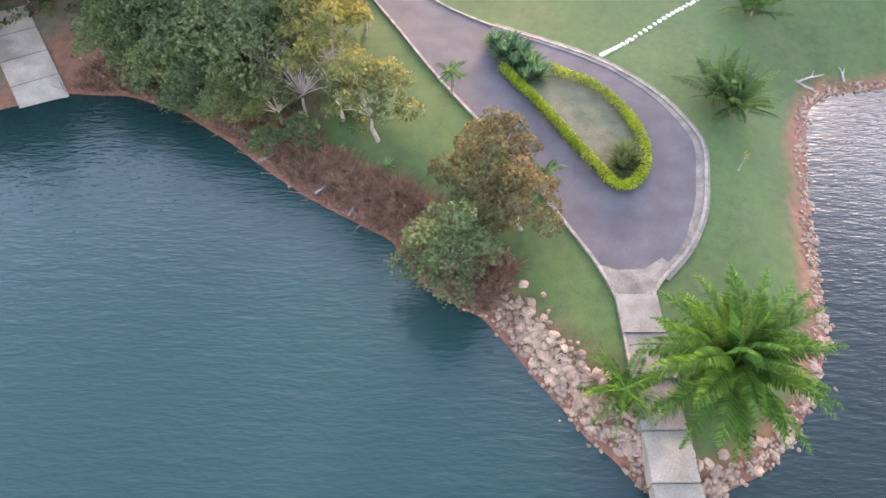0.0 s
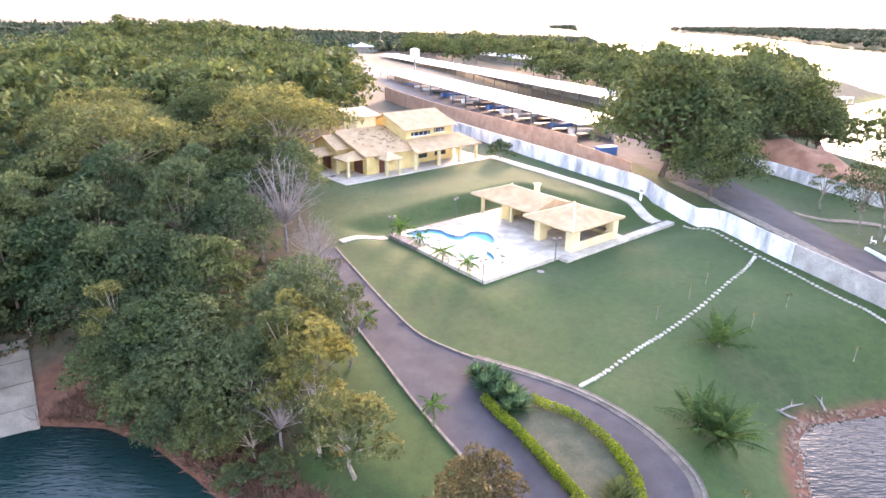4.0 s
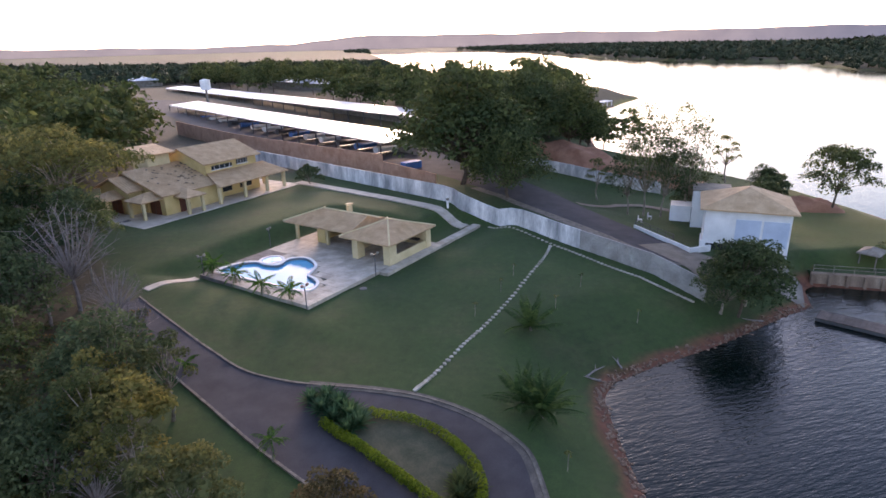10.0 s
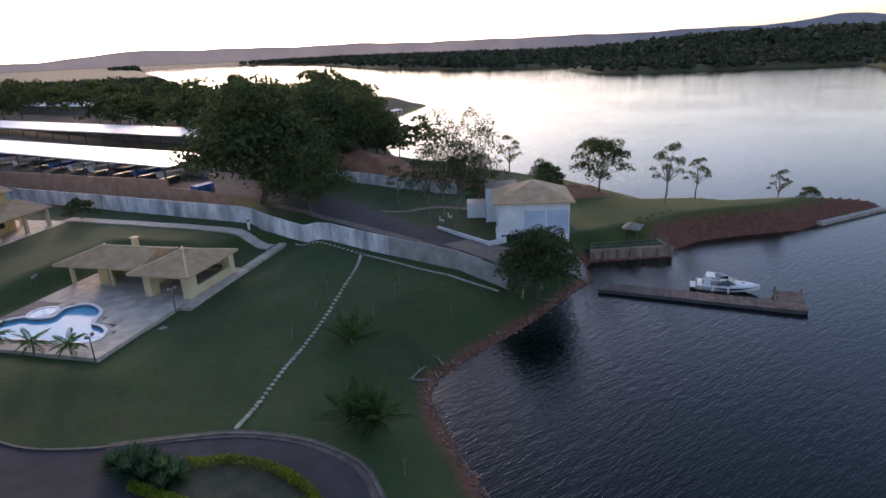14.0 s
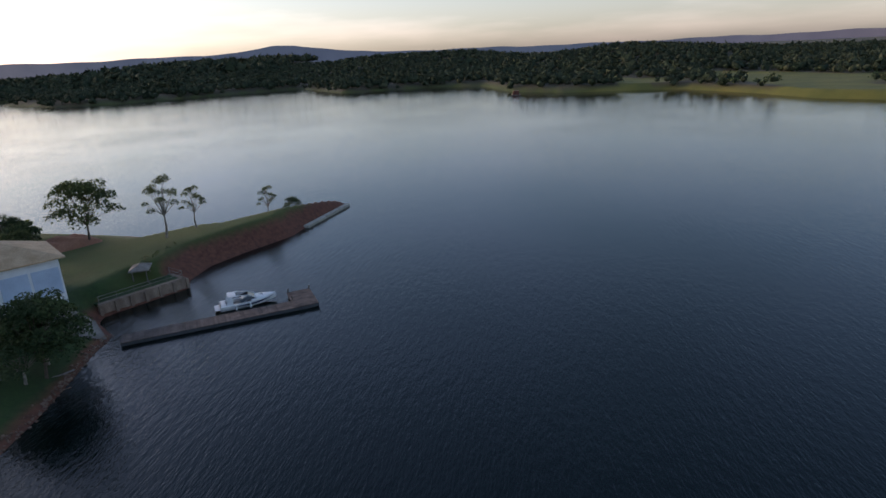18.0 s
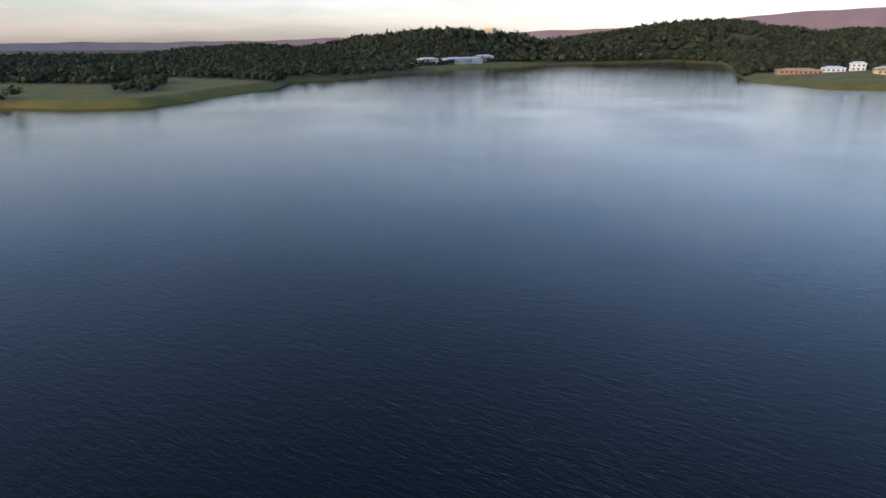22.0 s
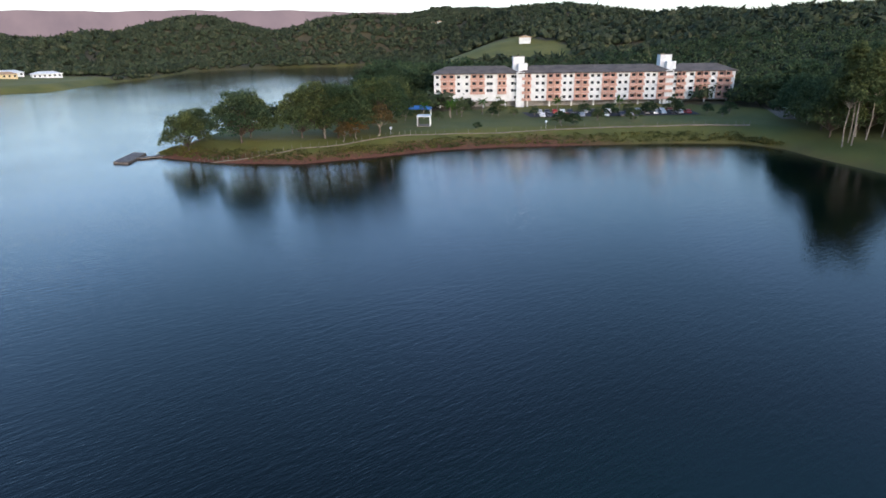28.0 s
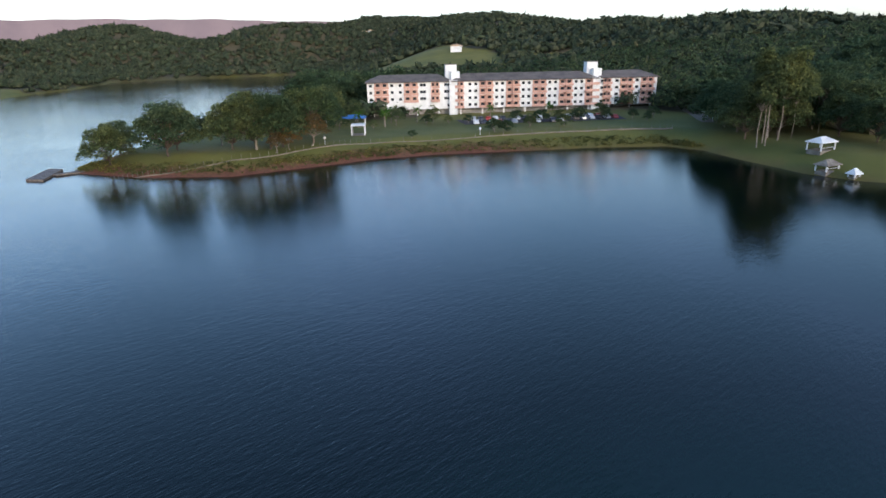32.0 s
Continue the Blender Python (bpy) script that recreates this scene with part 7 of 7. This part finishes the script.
M_RED = plain("red_car_paint", (0.35, 0.03, 0.025), 0.3)
M_SILVER = plain("silver_car_paint", (0.45, 0.46, 0.48), 0.3, 0.4)
M_NAVY = plain("dark_car_paint", (0.02, 0.025, 0.04), 0.3)
tagged(new("car_park", draped("car_park", [(-155, -141), (-200, -104), (-208, -112), (-190, -130), (-163, -153)], 0.1, 3.0, M_ASPHALT)), "asphalt car park before the hotel", "car park", kind="structure")
paints = (M_WHITE, M_SILVER, M_NAVY, M_RED, M_WHITE, M_NAVY)
for k in range(12):
    u = k * 2.7
    x, y = -158.5 - 0.75 * u, -139.0 + 0.66 * u
    if k in (6, 9):
        continue
    car(x, y, 4.1, 48.8, paints[(k * 5) % 6])
for k in range(11):
    u = k * 2.7
    x, y = -165.5 - 0.75 * u, -146.5 + 0.66 * u
    if k == 5:
        continue
    car(x, y, 4.1, 48.8, paints[(k * 7 + 1) % 6])
for k in range(12):
    car(-190 - 0.75 * 2.9 * (k % 6), -119 + 0.66 * 2.9 * (k % 6) - 7 * (k // 6), 4.1, 48.8, paints[(k * 5 + 2) % 6])
fence = tagged(new("lake_fence"), "wire fence on white posts above the shore", "fence", kind="structure")
FENCE = curved([(-46, -164), (-52, -159), (-62, -152.5), (-79, -146), (-99, -143.5), (-114, -138), (-143, -120), (-172, -99), (-188, -82)], 8)
for x, y in dense(FENCE, 2.6, False):
    part("post", tube(bmesh.new(), ((x, y, ground_at(x, y) - 0.3), (x, y, ground_at(x, y) + 1.3)), (0.06, 0.05), 5), M_CONCRETE, fence)
bm = kerb_along(bmesh.new(), FENCE, 0.9, 0.06, 0.3)
part("path", bm, M_SLAB, fence, "narrow pale footpath")
gf = thing("garden_pavilion", pose(-117, -151.8, ground_at(-117, -151.8), 0, 0, 48), "white open garden pavilion on posts", "pavilion")
for x in (-2.4, 0, 2.4):
    for y in (-2, 2):
        part("post", boxed(x - 0.12, y - 0.12, -0.3, x + 0.12, y + 0.12, 2.9), M_WHITE, gf)
part("floor", boxed(-2.6, -2.2, -0.6, 2.6, 2.2, 0.1), M_CONCRETE, gf)
part("back_screen", boxed(-2.3, -1.9, 0.1, 2.3, -1.82, 2.2), M_GREYWALL, gf)
part("roof", boxed(-2.6, -2.2, 2.9, 2.6, 2.2, 3.2, bevel=0.03), M_WHITE, gf)
cv_ = thing("pool_canopy", pose(-129, -174, 4.0, 0, 0, 138), "blue canvas canopy by the hotel pool", "canopy")
part("canvas", hip_roof(bmesh.new(), -7, -3, 7, 3, 2.8, 3.8, ((-5, 0), (5, 0))), M_BLUE, cv_)
for x in (-6.6, 6.6):
    for y in (-2.6, 2.6):
        part("post", boxed(x - 0.1, y - 0.1, -0.5, x + 0.1, y + 0.1, 2.7), M_WHITE, cv_)
for x, y in ((-99, -144.5), (-141.5, -122.5)):
    t = thing("garden_light", pose(x, y, ground_at(x, y)), "white globe light on a short post", "lamp")
    part("post", tube(bmesh.new(), ((0, 0, -0.2), (0, 0, 1.6)), (0.07, 0.06), 6), M_WHITE, t)
    bm = bmesh.new()
    bmesh.ops.create_icosphere(bm, subdivisions=2, radius=0.4)
    bmesh.ops.translate(bm, verts=bm.verts, vec=(0, 0, 1.9))
    part("globe", bm, M_WHITE, t)


def shelter(x, y, turn, w, d, tall, roof_mat, label):
    g = ground_at(x, y)
    s = thing("lake_shelter", pose(x, y, g, 0, 0, turn), label, "shelter")
    part("roof", hip_roof(bmesh.new(), -w / 2 - 0.5, -d / 2 - 0.5, w / 2 + 0.5, d / 2 + 0.5, tall, tall + 1.2, ((-w * 0.2, 0), (w * 0.2, 0))), roof_mat, s)
    part("floor", boxed(-w / 2, -d / 2, -0.8, w / 2, d / 2, 0.25), M_CONCRETE, s)
    for px in (-1, 1):
        for py in (-1, 1):
            part("post", boxed(px * w / 2 - 0.14, py * d / 2 - 0.14, 0.2, px * w / 2 + 0.14, py * d / 2 + 0.14, tall), M_WHITE, s)
    part("rail", boxed(-w / 2, d / 2 - 0.05, 0.9, w / 2, d / 2 + 0.05, 1.0), M_WHITE, s)


shelter(-170.5, -36.4, -20, 5.2, 3.6, 2.3, M_WHITE, "white roofed lakeside barbecue shelter")
shelter(-159.4, -32, -20, 4.4, 2.6, 1.7, M_CONCRETE, "low grey boat shelter at the water's edge")
shelter(-157.5, -26.2, -20, 1.8, 1.4, 1.0, M_WHITE, "tiny white pump shelter at the water's edge")
jet = thing("jetty", pose(0, 0, 0.0), "grey T-shaped floating jetty", "jetty")
part("head", solid([(-31.6, -176.4), (-34.4, -172.6), (-42, -184.8), (-39.6, -188.4)], -0.1, 0.5, M_WOOD, "head"), None, jet)
part("gangway", solid([(-37.6, -179.2), (-38.6, -177.0), (-46.4, -176.4), (-46.6, -178.4)], 0.1, 0.45, M_WOOD, "gangway"), None, jet)
hr = tagged(new("road", draped("hill_road", [(-206, -80), (-222, -91), (-262, -122), (-264, -118), (-224, -86), (-208, -76)], 0.15, 3.0, M_SLAB)), "pale dirt road climbing behind the hotel", "road", kind="structure")
gt = thing("gate_house", pose(-213, -80, ground_at(-213, -80), 0, 0, 40), "small white gate shelter by the road", "shelter")
part("roof", boxed(-3, -2, 2.5, 3, 2, 2.75, bevel=0.03), M_WHITE, gt)
for px in (-2.6, 2.6):
    part("post", boxed(px - 0.1, -0.1, 0, px + 0.1, 0.1, 2.5), M_WHITE, gt)
hs = thing("cottage", pose(-207, -27, ground_at(-207, -27), 0, 0, -15), "cream cottage with a sand tiled roof among trees", "house")
part("wall", boxed(-5, -4, -0.5, 5, 4, 3.4), M_CREAM, hs)
part("roof", hip_roof(bmesh.new(), -5.8, -4.8, 5.8, 4.8, 3.5, 5.6, ((-2, 0), (2, 0))), M_ROOF, hs)
part("window", boxed(5.0, -1.5, 1.0, 5.06, 1.5, 2.3), M_GLASS, hs)


def villa(x, y, turn, w, d, floors, wall, roof, label, z=None):
    g = ground_at(x, y) if z is None else z
    s = thing("villa", pose(x, y, g, 0, 0, turn), label, "house")
    t = 3.0 * floors
    part("wall", boxed(-w / 2, -d / 2, -2, w / 2, d / 2, t), wall, s)
    part("roof", hip_roof(bmesh.new(), -w / 2 - 0.7, -d / 2 - 0.7, w / 2 + 0.7, d / 2 + 0.7, t + 0.1, t + 1.9, ((-w * 0.25, 0), (w * 0.25, 0)), 0.2), roof, s)
    for f in range(floors):
        for k in range(int(w / 3.5)):
            px = -w / 2 + 1.8 + k * 3.5
            for sy in (-1, 1):
                part("window", boxed(px - 0.7, sy * d / 2 - 0.05, f * 3 + 0.9, px + 0.7, sy * d / 2 + 0.05, f * 3 + 2.3), M_GLASS, s)


for x, y, a, w, d, n, wall, roof in ((432, -632, 70, 16, 10, 1, M_CREAM, M_ROOF), (436, -684, 70, 25, 14, 2, M_WHITE, M_WHITE), (422, -727, 65, 30, 14, 2, M_WHITE, M_METALROOF), (416, -760, 65, 34, 16, 2, M_WHITE, M_WHITE), (419, -807, 65, 28, 14, 2, M_WHITE, M_WHITE),
                                     (392, -893, 50, 16, 10, 1, M_WHITE, M_ROOF), (389, -1197, 20, 28, 12, 1, M_WHITE, M_METALROOF), (267, -1121, 20, 23, 12, 1, M_BRICK, M_ROOF),
                                     (15, -603, 10, 34, 12, 1, M_BRICK, M_ROOF), (-10, -626, 0, 18, 12, 1, M_WHITE, M_METALROOF), (-28, -650, 0, 12, 9, 2, M_WHITE, M_WHITE), (-49, -614, 0, 21, 12, 1, M_WHITE, M_WHITE), (-44, -585, 5, 16, 10, 1, M_CREAM, M_ROOF), (-74, -602, 0, 21, 12, 1, M_WHITE, M_WHITE),
                                     (-380, -354, 40, 16, 9, 1, M_WHITE, M_ROOF)):
    villa(x, y, a, w, d, n, wall, roof, "distant lakeside villa with pale walls and roof")
tw = thing("water_tower", pose(470, -930, ground_at(470, -930)), "pale square water tower on the wooded hill", "tower")
part("shaft", boxed(-4, -4, -2, 4, 4, 12), M_CREAM, tw)
part("cap", boxed(-7, -7, 8, 7, 7, 17), M_CREAM, tw)
for k in range(14):
    x, y = -560 - 22 * k + rng.uniform(-6, 6), -880 + 14 * k + rng.uniform(-10, 10)
    villa(x, y, rng.uniform(0, 90), 12, 8, 1, M_WHITE, M_ROOF, "tiny pale house on the far ridge")
by = thing("fishing_raft", pose(430, -20, 0), "small dark fishing raft on the lake", "raft")
part("deck", boxed(-4, -3, -0.1, 4, 3, 0.5), M_WOOD, by)
part("cabin", boxed(-2.5, -2, 0.5, 2.5, 2, 3), M_DOOR, by)
